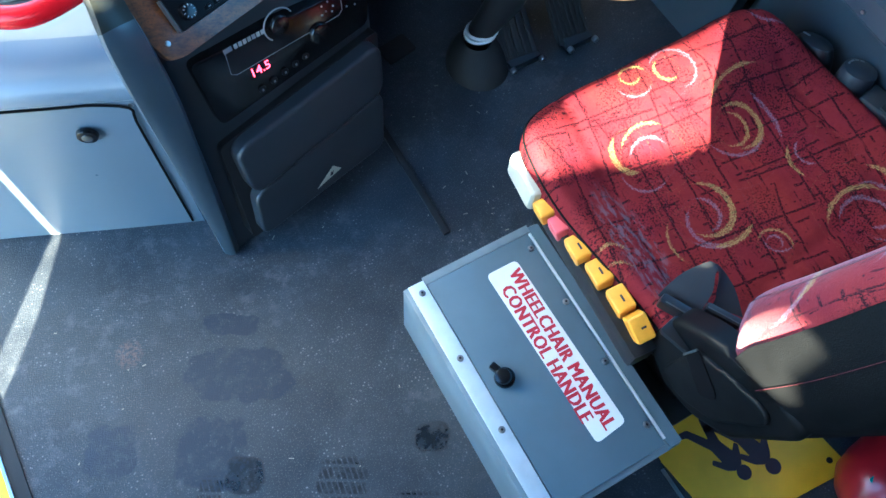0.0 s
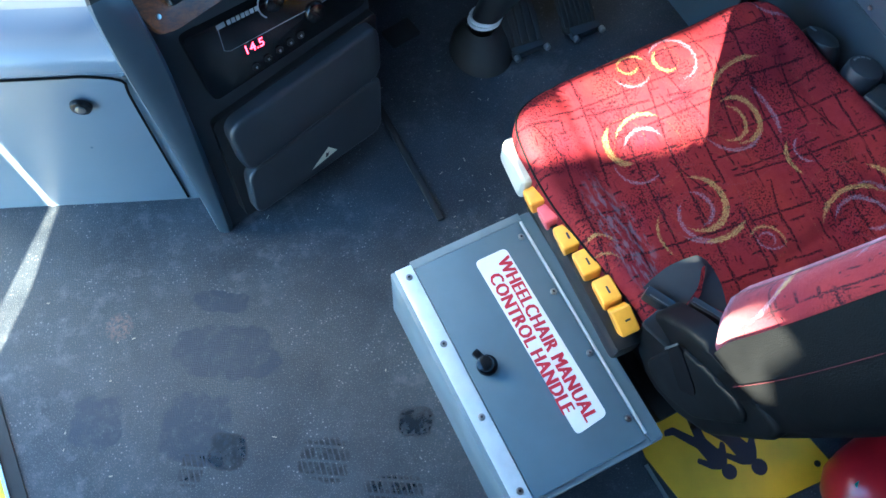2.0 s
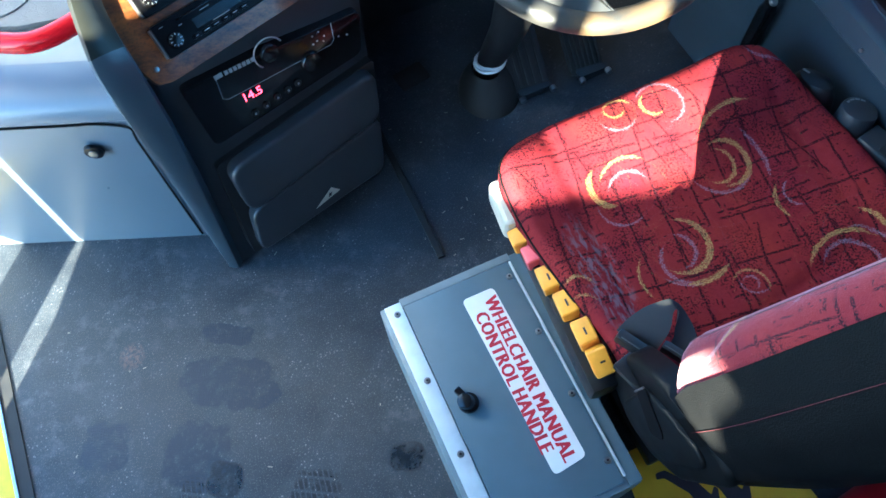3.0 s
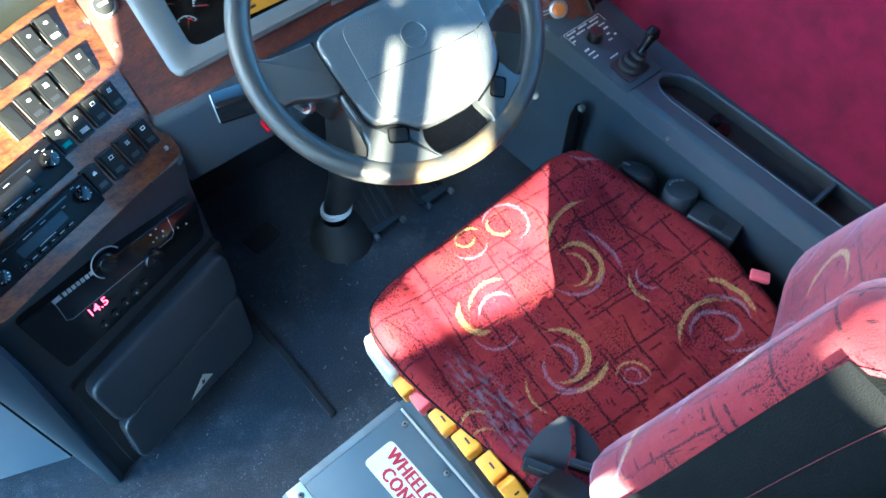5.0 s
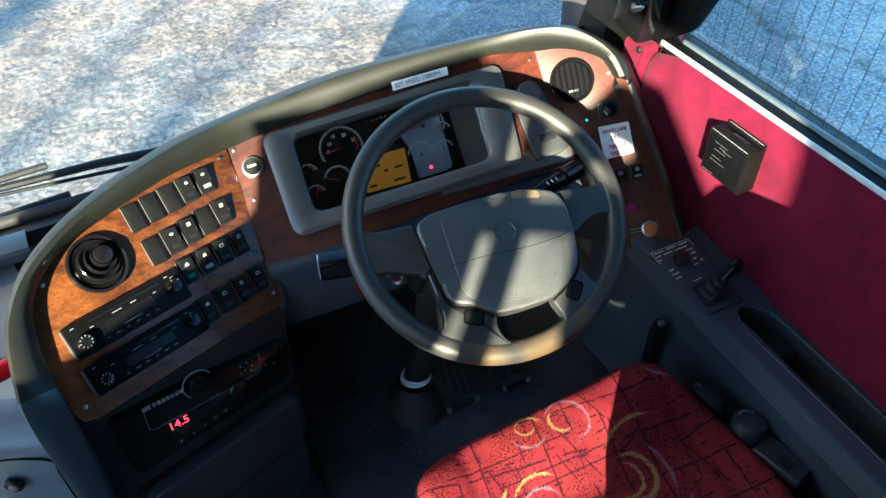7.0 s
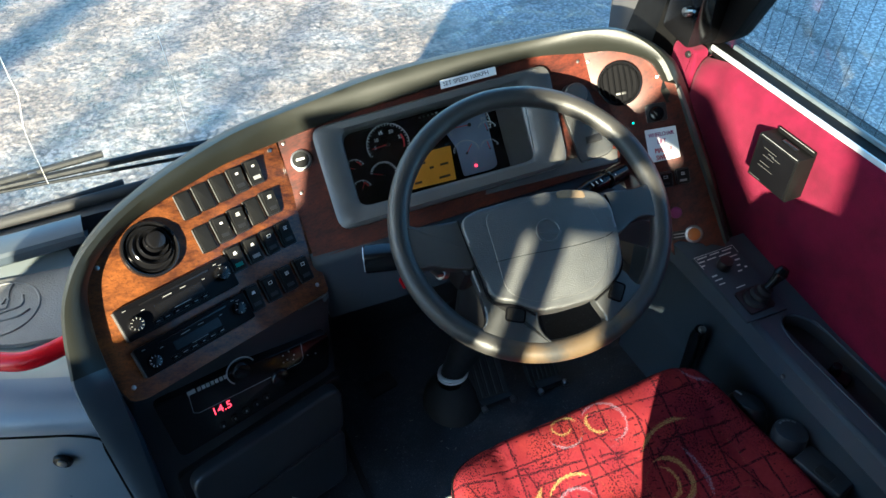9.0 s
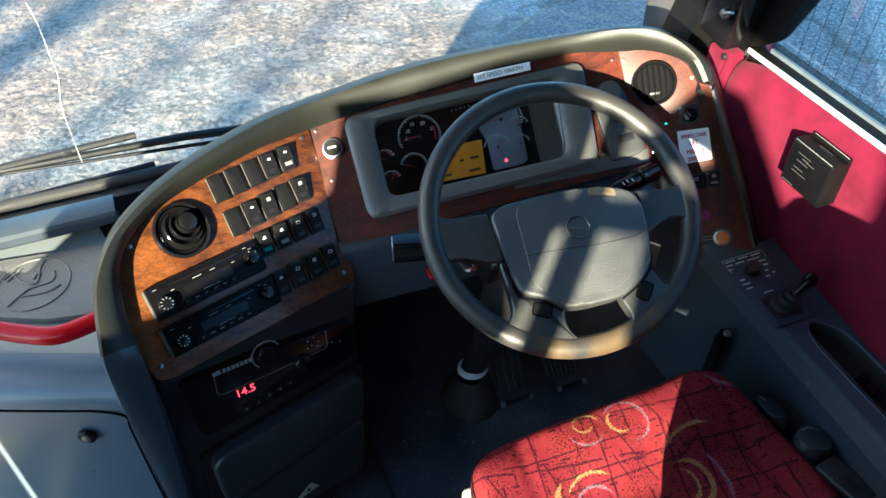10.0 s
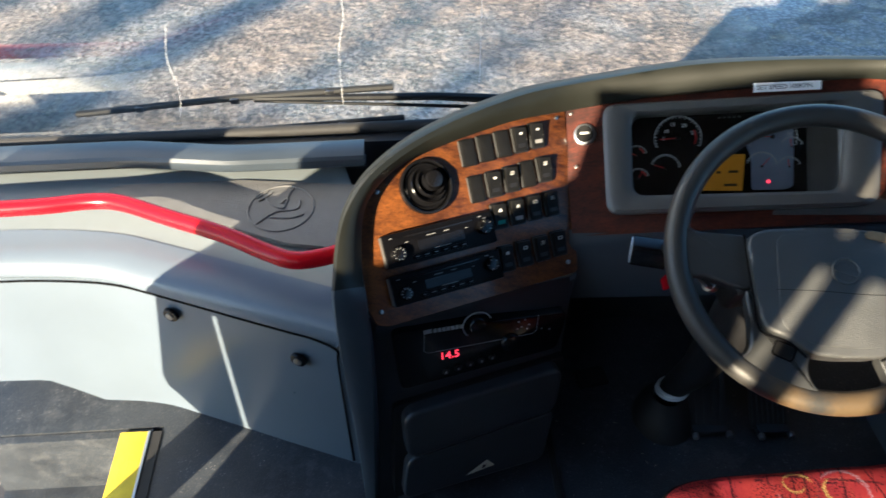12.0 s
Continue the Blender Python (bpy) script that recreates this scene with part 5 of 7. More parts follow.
def radio(m, w, h, parent):
    """A car radio front: face, slot, screen, two knobs and rows of keys."""
    body = part("radio", bm_prism(bm_new(), rounded(rect(w, h), 0.004), 0.0, 0.012, m, 0.003), RADIO, parent, "black car radio")
    part("disc_slot", bm_box(bm_new(), (w * 0.62, 0.003, 0.002), m @ Matrix.Translation((0, h * 0.33, 0.0125)), 0.0005), GLOSS_BLACK, body)
    part("screen", bm_prism(bm_new(), rounded(rect(w * 0.42, h * 0.3, 0.0, -h * 0.02), 0.002), 0.012, 0.0128, m), GLOSS_BLACK, body)
    for x, y, r in ((-w * 0.40, -h * 0.12, h * 0.24), (w * 0.40, h * 0.05, h * 0.25)):
        bm = bm_cyl(bm_new(), r, r * 0.86, 0.011, m @ Matrix.Translation((x, y, 0.012)), 26, 0.002)
        knob = part("radio_knob", bm, GLOSS_BLACK, body)
        for a in range(10):
            if (a % 2 and x > 0) or x < 0:
                q = m @ Matrix.Translation((x, y, 0.0232)) @ Matrix.Rotation(a * math.tau / 10, 4, "Z") @ Matrix.Translation((r * 0.68, 0, 0))
                part("knob_mark", bm_box(bm_new(), (0.0028, 0.001, 0.0008), q), DIM_INK, knob)
    for k in range(6):
        q = m @ Matrix.Translation((-w * 0.24 + k * w * 0.085, -h * 0.32, 0.012))
        key = part("radio_key", bm_box(bm_new(), (w * 0.075, h * 0.13, 0.004), q, 0.001), RADIO, body)
        part("key_mark", bm_box(bm_new(), (random.uniform(0.004, 0.009), 0.0013, 0.0006), q @ Matrix.Translation((0, 0, 0.0022))), DIM_INK, key)
    for x, y, l in ((-w * 0.43, h * 0.36, 0.006), (-w * 0.3, h * 0.16, 0.006), (w * 0.38, h * 0.38, 0.006), (w * 0.42, h * 0.3, 0.006), (w * 0.24, h * 0.15, 0.005), (-w * 0.08, h * 0.22, 0.016), (w * 0.06, h * 0.22, 0.01), (0.0, -h * 0.2, 0.03)):
        part("radio_mark", bm_box(bm_new(), (l, 0.0012, 0.0006), m @ Matrix.Translation((x, y, 0.0124))), DIM_INK, body)
    part("radio_edge", bm_box(bm_new(), (0.002, h * 0.9, 0.012), m @ Matrix.Translation((-w * 0.5 - 0.001, 0, 0.004)), 0.0006), EDGE_GREY, body)
    return body


radio(at(LEFT, -0.108, -0.028, 0.002, SPIN_L), 0.202, 0.056, left_panel)
radio(at(LEFT, -0.121, -0.092, 0.002, SPIN_L), 0.202, 0.05, left_panel)
for x, y in ((-0.178, 0.083), (0.19, 0.09), (0.109, -0.158), (-0.247, -0.1)):
    part("screw", bm_cyl(bm_new(), 0.0042, 0.0036, 0.003, at(LEFT, x, y), 14, 0.0008), STEEL, left_panel)

# ---- on the centre panel ----
SPIN_C = 13.0
m = at(MID, 0, 0, 0, 0)
BZ = [(-0.183, 0.009), (-0.134, -0.181), (0.29, -0.079), (0.262, 0.112)]
outer_b = rounded(BZ, 0.025, 5)
inner_b = rounded([(-0.13, 0.003), (-0.097, -0.139), (0.232, -0.065), (0.212, 0.082)], 0.022, 5)
bm = bm_new()
rows = [[m @ Vector((p[0], p[1], z)) for p in line] for line, z in ((outer_b, 0.0), (outer_b, 0.016))]
mid_b = [(a[0] + (b[0] - a[0]) * 0.2, a[1] + (b[1] - a[1]) * 0.2) for a, b in zip(outer_b, inner_b)]
mid_c = [(a[0] + (b[0] - a[0]) * 0.8, a[1] + (b[1] - a[1]) * 0.8) for a, b in zip(outer_b, inner_b)]
for line, z in ((mid_b, 0.021), (mid_c, 0.017), (inner_b, 0.010), (inner_b, -0.022)):
    rows.append([m @ Vector((p[0], p[1], z)) for p in line])
bm_surface(bm, rows, wrap=True)
cluster = part("gauge_surround", bm, BEZEL, dash, "warm grey instrument surround", recalc=True)
bm = bm_prism(bm_new(), inner_b, -0.03, -0.022, m)
dial_plate = part("dial_plate", bm, GLOSS_BLACK, cluster, "black dial plate")


# flat blue-grey plate painted as the sky's reflection over the gauges
part("dial_reflection", bm_prism(bm_new(), rounded([(0.052, 0.024), (0.142, 0.042), (0.163, -0.066), (0.152, -0.074), (0.098, -0.086), (0.086, -0.03)], 0.006), -0.0222, -0.0218, MID), DIAL_SHEEN, dial_plate, "blue-grey reflection painted on the dial plate")
bm = bm_new()
bm_surface(bm, [[MID @ Vector((x + d, y, z)) for x, y in ((0.158, 0.07), (0.166, 0.03), (0.178, -0.03), (0.188, -0.076))] for d, z in ((0.0, -0.0215), (0.008, -0.016), (0.04, -0.012), (0.056, 0.0))])
part("cluster_cheek", bm, BEZEL, cluster, "warm grey inner cheek")


def gauge(x, y, r, start, stop, needle, parent, red=False):
    g = at(MID, x, y, -0.0215)
    bm = bm_new()
    steps = int((stop - start) / (9 if r > 0.02 else 22))
    for k in range(steps + 1):
        a = radians(start + (stop - start) * k / steps)
        l = 0.0042 if k % 2 == 0 else 0.0026
        bm_box(bm, (l, 0.0009, 0.0006), g @ Matrix.Rotation(a, 4, "Z") @ Matrix.Translation((r, 0, 0)))
    bm_tube(bm, [g @ Vector((r * 1.06 * math.cos(radians(a)), r * 1.06 * math.sin(radians(a)), 0)) for a in range(int(start), int(stop) + 1, 8)], 0.0005, 4)
    part("scale", bm, DIAL_INK, parent)
    if red:
        bm = bm_tube(bm_new(), [g @ Vector((r * 0.8 * math.cos(radians(a)), r * 0.8 * math.sin(radians(a)), 0.0006)) for a in range(int(start), int(start) + 50, 6)], 0.0014, 4)
        part("red_zone", bm, RED_GAUGE, parent)
    bm = bm_box(bm_new(), (r * 0.85, 0.0013, 0.0008), g @ Matrix.Rotation(radians(needle), 4, "Z") @ Matrix.Translation((r * 0.4, 0, 0.002)))
    part("needle", bm, RED_GAUGE, parent)
    part("needle_cap", bm_cyl(bm_new(), r * 0.1, r * 0.09, 0.003, g, 14), BLACK, parent)


RED_GAUGE = material("gauge_red", (0.75, 0.03, 0.03), 0.5)
gauge(-0.042, -0.018, 0.038, -10, 215, 196, dial_plate, True)
gauge(0.113, 0.012, 0.038, -10, 215, 190, dial_plate)
gauge(-0.052, -0.076, 0.024, 20, 170, 172, dial_plate)
gauge(0.106, -0.042, 0.024, 20, 175, 60, dial_plate)
gauge(-0.106, -0.062, 0.017, 30, 160, 170, dial_plate, True)
gauge(-0.094, -0.102, 0.017, 30, 160, 70, dial_plate, True)
gauge(0.147, 0.0, 0.017, 30, 160, 110, dial_plate)
gauge(0.150, -0.035, 0.017, 30, 160, 110, dial_plate)
for k in range(5):
    part("pilot_symbol", bm_box(bm_new(), (0.004, 0.003, 0.0004), at(MID, 0.02 + 0.008 * k, 0.03 + 0.002 * k, -0.0213, SPIN_C)), DIM_INK, dial_plate)
for body, x, y in (("20", -0.036, 0.006), ("15", -0.056, 0.004), ("25", -0.018, -0.004), ("10", -0.064, -0.010), ("5", -0.066, -0.024), ("70", 0.139, 0.022)):
    part("numeral", bm_text(body, 0.009, at(MID, x, y, -0.0212, SPIN_C), 0.0002, align="CENTER"), DIAL_INK, dial_plate, recalc=False)
bm = bm_prism(bm_new(), [(-0.003, -0.042), (0.075, -0.026), (0.083, -0.09), (0.0, -0.106)], -0.0218, -0.0205, MID)
lcd = part("amber_screen", bm, AMBER, dial_plate, "amber trip display")
for w, x, y in ((0.018, 0.018, -0.058), (0.016, 0.062, -0.06), (0.008, 0.038, -0.066), (0.022, 0.062, -0.084), (0.014, 0.012, -0.094)):
    part("screen_figure", bm_box(bm_new(), (w, 0.0045, 0.0004), at(MID, x, y, -0.0202, SPIN_C)), DARK_INK, lcd)
part("warning_light", bm_cyl(bm_new(), 0.003, 0.003, 0.001, at(MID, 0.122, -0.066, -0.0215), 12), LED_RED, dial_plate)
bm = bm_prism(bm_new(), inner_b, -0.008, -0.0065, m)
cover = part("cluster_glass", bm, glass_material("cluster_glass", (0.95, 0.95, 0.95), 1.0), cluster, "clear cover glass")
cover.visible_shadow = False

# badge button, label, screws
bm = bm_cyl(bm_new(), 0.0205, 0.019, 0.008, at(MID, -0.203, -0.045), 32, 0.002)
badge = part("badge_button", bm, ALUMINIUM, mid_panel, "round chrome-ringed button")
bm = bm_cyl(bm_new(), 0.0155, 0.015, 0.0012, at(MID, -0.203, -0.045, 0.008), 28)
part("button_face", bm, SWITCH, badge)
bm = bm_box(bm_new(), (0.016, 0.004, 0.001), at(MID, -0.203, -0.044, 0.0094, SPIN_C), 0.0004)
part("button_mark", bm, PALE_INK, badge)
bm = bm_prism(bm_new(), [(0.060, 0.080), (0.164, 0.103), (0.162, 0.118), (0.058, 0.096)], 0.004, 0.0052, at(MID, 0.002, -0.008, 0.014))
lab = part("speed_label", bm, WHITE, mid_panel, "white printed speed label")
part("lettering", bm_text("SET SPEED 100KPH", 0.0112, at(MID, 0.066, 0.0805, 0.0195, 12.5), 0.0001, 0.95), DARK_INK, lab, recalc=False)
for x, y in ((-0.205, -0.105), (-0.235, -0.012), (0.02, 0.084), (0.05, 0.092), (0.322, 0.118)):
    part("screw", bm_cyl(bm_new(), 0.0036, 0.003, 0.003, at(MID, x, y), 14, 0.0008), STEEL, mid_panel)
# grey strip below the cluster and the light-switch column
bm = bm_prism(bm_new(), rounded([(0.135, -0.125), (0.385, -0.075), (0.385, -0.05), (0.300, -0.066), (0.14, -0.105)], 0.003), 0.0, 0.003, MID, 0.001)
part("lower_strip", bm, BEZEL, mid_panel, "grey strip")
bm = bm_prism(bm_new(), rounded([(0.278, 0.045), (0.292, 0.07), (0.32, 0.078), (0.338, 0.06), (0.378, -0.05), (0.366, -0.062), (0.315, -0.076)], 0.008), 0.0, 0.012, MID, 0.004)
column = part("switch_column", bm, WHEEL, mid_panel, "grey light-switch plate")
part("rotary_switch", bm_cyl(bm_new(), 0.022, 0.019, 0.012, at(MID, 0.312, 0.052, 0.012), 26, 0.003), BEZEL, column)
for x, y, w, h in ((0.325, 0.008, 0.011, 0.024), (0.347, 0.012, 0.011, 0.024), (0.340, -0.032, 0.03, 0.014)):
    part("key_switch", bm_prism(bm_new(), rounded(rect(w, h), 0.002), 0.012, 0.015, at(MID, x, y, 0, SPIN_C), 0.001), BLACK, column)

# ---- on the right panel ----
SPIN_R = 15
bm = bm_prism(bm_new(), rounded([(0.01, 0.0), (0.065, 0.014), (0.082, -0.043), (0.028, -0.06)], 0.002), 0.003, 0.0042, RIGHT)
st = part("lift_label", bm, WHITE, right_panel, "white wheelchair lift label with purple and red print")
for body, x, y, ink in (("WHEELCHAIR", 0.041, -0.004, PURPLE_INK), ("LIFT", 0.044, -0.0175, PURPLE_INK), ("MASTER", 0.05, -0.0325, RED_INK), ("SWITCH", 0.055, -0.0455, RED_INK)):
    part("lettering", bm_text(body, 0.0092 if body == "WHEELCHAIR" else 0.0112, at(RIGHT, x, y, 0.0046, 15) @ Matrix.Diagonal((0.86, 1.15, 1, 1)), 0.0001, 0.92, "CENTER", bold=0.018), ink, st, recalc=False)
k_m = at(RIGHT, 0.027, 0.035, 0.003, SPIN_R)
bm = bm_prism(bm_new(), rounded(rect(0.038, 0.034), 0.005), 0, 0.003, k_m, 0.001)
kn = part("rotary_control", bm, BLACK, right_panel, "black rotary control")
bm = bm_cyl(bm_new(), 0.0145, 0.012, 0.014, k_m @ Matrix.Translation((0, -0.002, 0.003)), 24, 0.002)
bm_box(bm, (0.003, 0.022, 0.004), k_m @ Matrix.Translation((0, -0.002, 0.018)) @ Matrix.Rotation(0.7, 4, "Z"), 0.001)
part("control_knob", bm, GLOSS_BLACK, kn)
part("pilot_light", bm_cyl(bm_new(), 0.002, 0.0015, 0.003, at(RIGHT, -0.012, 0.012, 0.003), 12), LED_GREEN, right_panel)
for x, y in ((0.06, -0.088), (0.09, -0.078), (-0.014, -0.03)):
    rocker(at(RIGHT, x, y, 0.0034, SPIN_R), 0.026, 0.03, right_panel, 1)
bm = bm_cyl(bm_new(), 0.018, 0.016, 0.004, at(RIGHT, 0.126, -0.187, 0.003), 28, 0.0015)
ro = part("round_switch", bm, STEEL, right_panel, "round amber push switch with a metal ring")
part("switch_lens", bm_cyl(bm_new(), 0.0125, 0.012, 0.005, at(RIGHT, 0.126, -0.187, 0.004), 24, 0.001), AMBER_LENS, ro)
bm = bm_cyl(bm_new(), 0.0115, 0.010, 0.005, at(RIGHT, 0.088, -0.149, 0.003), 24, 0.0015)
part("small_switch", bm, PURPLE_INK, right_panel)
bm = bm_prism(bm_new(), rounded(rect(0.03, 0.016), 0.002), 0.003, 0.005, at(RIGHT, 0.1, -0.192, 0, SPIN_R))
lab = part("switch_label", bm, BLACK, right_panel)
for y in (0.003, -0.003):
    part("label_line", bm_box(bm_new(), (0.022, 0.002, 0.0004), at(RIGHT, 0.1, -0.192, 0.0054, SPIN_R) @ Matrix.Translation((0, y, 0))), DIM_INK, lab)
for x, y in ((-0.108, 0.118), (0.02, 0.10)):
    part("screw", bm_cyl(bm_new(), 0.0036, 0.003, 0.003, at(RIGHT, x, y, 0.003), 14, 0.0008), STEEL, right_panel)


# ---- steering wheel and column ----
wheel = thing("steering_wheel", (0.316, 0.14, 0.6), "black four-spoke steering wheel with a grey hub pad", "steering wheel")
WM = HUB
rim_pts = [WM @ Vector((0.218 * math.cos(a * math.tau / 96), 0.218 * math.sin(a * math.tau / 96), 0)) for a in range(96)]
bm = bm_tube(bm_new(), rim_pts, 0.0178, 20, closed=True)
wrim = part("rim", bm, WHEEL_RIM, wheel)
PAD_LINE = [(-0.122, 0.007), (-0.096, 0.021), (-0.029, 0.029), (0.039, 0.034), (0.075, 0.032), (0.114, 0.022), (0.129, -0.002), (0.128, -0.055), (0.125, -0.102), (0.103, -0.128), (0.069, -0.150), (0.011, -0.157), (-0.03, -0.156), (-0.054, -0.138), (-0.093, -0.126), (-0.104, -0.082), (-0.112, -0.045)]
bm = bm_prism(bm_new(), rounded(PAD_LINE, 0.014, 3), -0.02, 0.026, WM, 0.006, 4)
pad = part("hub_pad", bm, PAD, wheel, "dark grey grained hub pad")
# a raised middle field with soft edges; dark tubes paint its crease's shade
bm = bm_prism(bm_new(), rounded([(-0.082, 0.014), (0.03, 0.027), (0.085, 0.022), (0.106, -0.05), (0.098, -0.112), (0.062, -0.138), (-0.024, -0.143), (-0.07, -0.121)], 0.02, 5), 0.02, 0.0272, WM, 0.0012, 3)
part("pad_field", bm, PAD, pad)
crease = smooth_path([WM @ Vector((x, y, 0.0272)) for x, y in ((-0.078, -0.068), (-0.02, -0.064), (0.05, -0.062), (0.104, -0.056))], 5)
part("pad_crease_shade", bm_tube(bm_new(), crease, 0.0005, 5), RECESS, pad)
part("pad_crease_shade", bm_tube(bm_new(), [WM @ Vector((x, y, 0.0262)) for x, y in ((0.107, -0.055), (0.12, -0.049))], 0.0006, 5), RECESS, pad)
lm = WM @ Matrix.Translation((0.016, -0.031, 0.0275))
bm = bm_tube(bm_new(), [lm @ Vector((0.0185 * math.cos(a * math.tau / 28), 0.0185 * math.sin(a * math.tau / 28), 0)) for a in range(28)], 0.0022, 6, closed=True)
bm_box(bm, (0.037, 0.008, 0.002), lm @ Matrix.Rotation(radians(-12), 4, "Z"), 0.0006)
bm_box(bm, (0.009, 0.004, 0.002), lm @ Matrix.Translation((0.016, 0.016, 0)) @ Matrix.Rotation(radians(45), 4, "Z"), 0.0006)
part("hub_emblem", bm, PAD, pad)
worn = [(0.041, 0.020), (0.088, 0.014), (0.086, 0.026), (0.06, 0.0315), (0.042, 0.031)]
part("worn_corner", bm_prism(bm_new(), rounded(worn, 0.004), 0.02, 0.0292, WM, 0.0008), WORN, pad, "corner worn pale")
SPOKES = [[(-0.214, 0.026), (-0.192, 0.011), (-0.165, 0.010), (-0.118, 0.013), (-0.108, -0.045), (-0.110, -0.071), (-0.14, -0.066), (-0.178, -0.054), (-0.196, -0.058), (-0.210, -0.03)],
          [(-0.118, -0.068), (-0.100, -0.074), (-0.098, -0.122), (-0.05, -0.128), (-0.022, -0.150), (-0.028, -0.172), (-0.022, -0.192), (-0.006, -0.208), (-0.03, -0.216), (-0.10, -0.194), (-0.128, -0.176), (-0.106, -0.156), (-0.108, -0.12)],
          [(0.066, -0.146), (0.10, -0.122), (0.12, -0.104), (0.131, -0.112), (0.136, -0.126), (0.146, -0.138), (0.166, -0.136), (0.184, -0.115), (0.172, -0.148), (0.10, -0.198), (0.07, -0.210), (0.052, -0.213), (0.074, -0.198), (0.083, -0.182)],
          [(0.112, 0.02), (0.131, 0.024), (0.185, 0.021), (0.206, 0.03), (0.216, -0.02), (0.206, -0.036), (0.190, -0.026), (0.168, -0.030), (0.15, -0.040), (0.136, -0.052), (0.118, -0.05)]]
for pts in SPOKES:
    part("spoke", bm_prism(bm_new(), rounded(pts, 0.012, 4), -0.014, 0.012, WM, 0.005, 3), WHEEL, wheel)
# dark tubes paint the shade in the gap between pad and spokes
for pts in ([(-0.123, 0.012), (-0.113, -0.045), (-0.1055, -0.082), (-0.0945, -0.128), (-0.055, -0.140), (-0.03, -0.159)], [(0.127, 0.018), (0.1305, -0.002), (0.1295, -0.055), (0.1265, -0.103), (0.104, -0.130), (0.070, -0.152)]):
    part("pad_gap_shade", bm_tube(bm_new(), smooth_path([WM @ Vector((x, y, 0.0125)) for x, y in pts], 4), 0.0018, 6), RECESS, wheel)
for x, y, a in ((-0.061, -0.153, -18), (0.108, -0.143, 60)):
    b = part("horn_button", bm_prism(bm_new(), rounded(rect(0.027, 0.019), 0.005), 0.008, 0.0145, at(WM, x, y, 0, a), 0.002), SWITCH, wheel)
    part("button_edge", ring_prism(bm_new(), rounded(rect(0.032, 0.024), 0.006), rounded(rect(0.0275, 0.0195), 0.005), 0.008, 0.0128, at(WM, x, y, 0, a)), GLOSS_BLACK, b)

col = thing("steering_column", (0.255, 0.33, 0.0), "black steering column with a rubber boot and stalks", "steering column")
axis = [Vector((0.25, 0.345, 0.02)), Vector((0.256, 0.335, 0.08)), Vector((0.268, 0.285, 0.22)), Vector((0.288, 0.25, 0.42)), Vector((0.312, 0.232, 0.52)), Vector((0.342, 0.205, 0.602))]
part("shaft", bm_tube(bm_new(), axis, [0.03, 0.026, 0.034, 0.05, 0.062, 0.05], 20), BLACK, col)
bm = bm_new()
rows = []
for z, r in ((0.0, 0.066), (0.012, 0.064), (0.03, 0.058), (0.05, 0.046), (0.062, 0.034), (0.07, 0.03)):
    rows.append([(0.248 + r * math.cos(a * math.tau / 24), 0.318 + 0.012 * (z / 0.07) + r * 1.1 * math.sin(a * math.tau / 24), z) for a in range(24)])
bm_surface(bm, rows, wrap=True)
part("boot", bm, RUBBER, col, "domed black rubber boot")
for z, y in ((0.078, 0.333), (0.094, 0.329)):
    part("boot_ring", bm_tube(bm_new(), [(0.256 + 0.031 * math.cos(a * math.tau / 28), y + 0.03 * math.sin(a * math.tau / 28), z - 0.006 * math.sin(a * math.tau / 28)) for a in range(28)], 0.0038, 8, closed=True), WHITE, col, "pale ring")
bm = bm_new()
a0, a1 = Vector((0.225, 0.205, 0.592)), Vector((0.072, 0.252, 0.590))
bm_tube(bm, [a0, a0.lerp(a1, 0.55), a0.lerp(a1, 0.62), a1], [0.008, 0.0095, 0.0155, 0.0165], 14)
stalk = part("indicator_stalk", bm, GLOSS_BLACK, col, "black indicator stalk")
q = frame_of(a1, (a1 - a0))
part("stalk_end", bm_prism(bm_new(), rounded(rect(0.034, 0.04), 0.008), -0.05, 0.004, q, 0.004, 3), GLOSS_BLACK, stalk)
part("end_ring", ring_prism(bm_new(), rounded(rect(0.03, 0.034), 0.007), rounded(rect(0.023, 0.027), 0.005), 0.003, 0.0052, q), PAINTED_ALU, stalk, "pale worn end")
bm = bm_new()
a0, a1 = Vector((0.40, 0.225, 0.60)), Vector((0.575, 0.268, 0.59))
bm_tube(bm, [a0, a0.lerp(a1, 0.4), a0.lerp(a1, 0.5), a0.lerp(a1, 0.72), a0.lerp(a1, 0.73), a0.lerp(a1, 0.77), a0.lerp(a1, 0.78), a1], [0.009, 0.010, 0.0145, 0.016, 0.0135, 0.0135, 0.018, 0.0175], 16)
stalk = part("wiper_stalk", bm, GLOSS_BLACK, col, "black wiper stalk with pale marks")
for t in (0.54, 0.60, 0.66, 0.85):
    p = a0.lerp(a1, t) + Vector((-0.003, -0.009, 0.0145))
    part("stalk_mark", bm_box(bm_new(), (0.002, 0.008, 0.0008), Matrix.Translation(p)), PALE_INK, stalk)
bm = bm_box(bm_new(), (0.07, 0.08, 0.07), pose(0.225, 0.2, 0.575, 20, 0, 15), 0.015, 3)
part("column_cover", bm, BLACK, col)
bm = bm_cyl(bm_new(), 0.014, 0.012, 0.012, pose(0.182, 0.19, 0.57, 0, -60, 20), 20, 0.002)
bm_box(bm, (0.006, 0.02, 0.028), pose(0.172, 0.186, 0.577, 0, -60, 20), 0.002)
part("ignition_key", bm, STEEL, col, "bright ignition key and barrel")
bm = bm_prism(bm_new(), rounded([(-0.016, -0.01), (0.014, -0.013), (0.017, 0.008), (0.004, 0.012), (-0.012, 0.008)], 0.003), 0, 0.003, pose(0.128, 0.222, 0.548, 40, -15, 20), 0.001)
part("key_tag", bm, RAIL, col, "small red key tag")


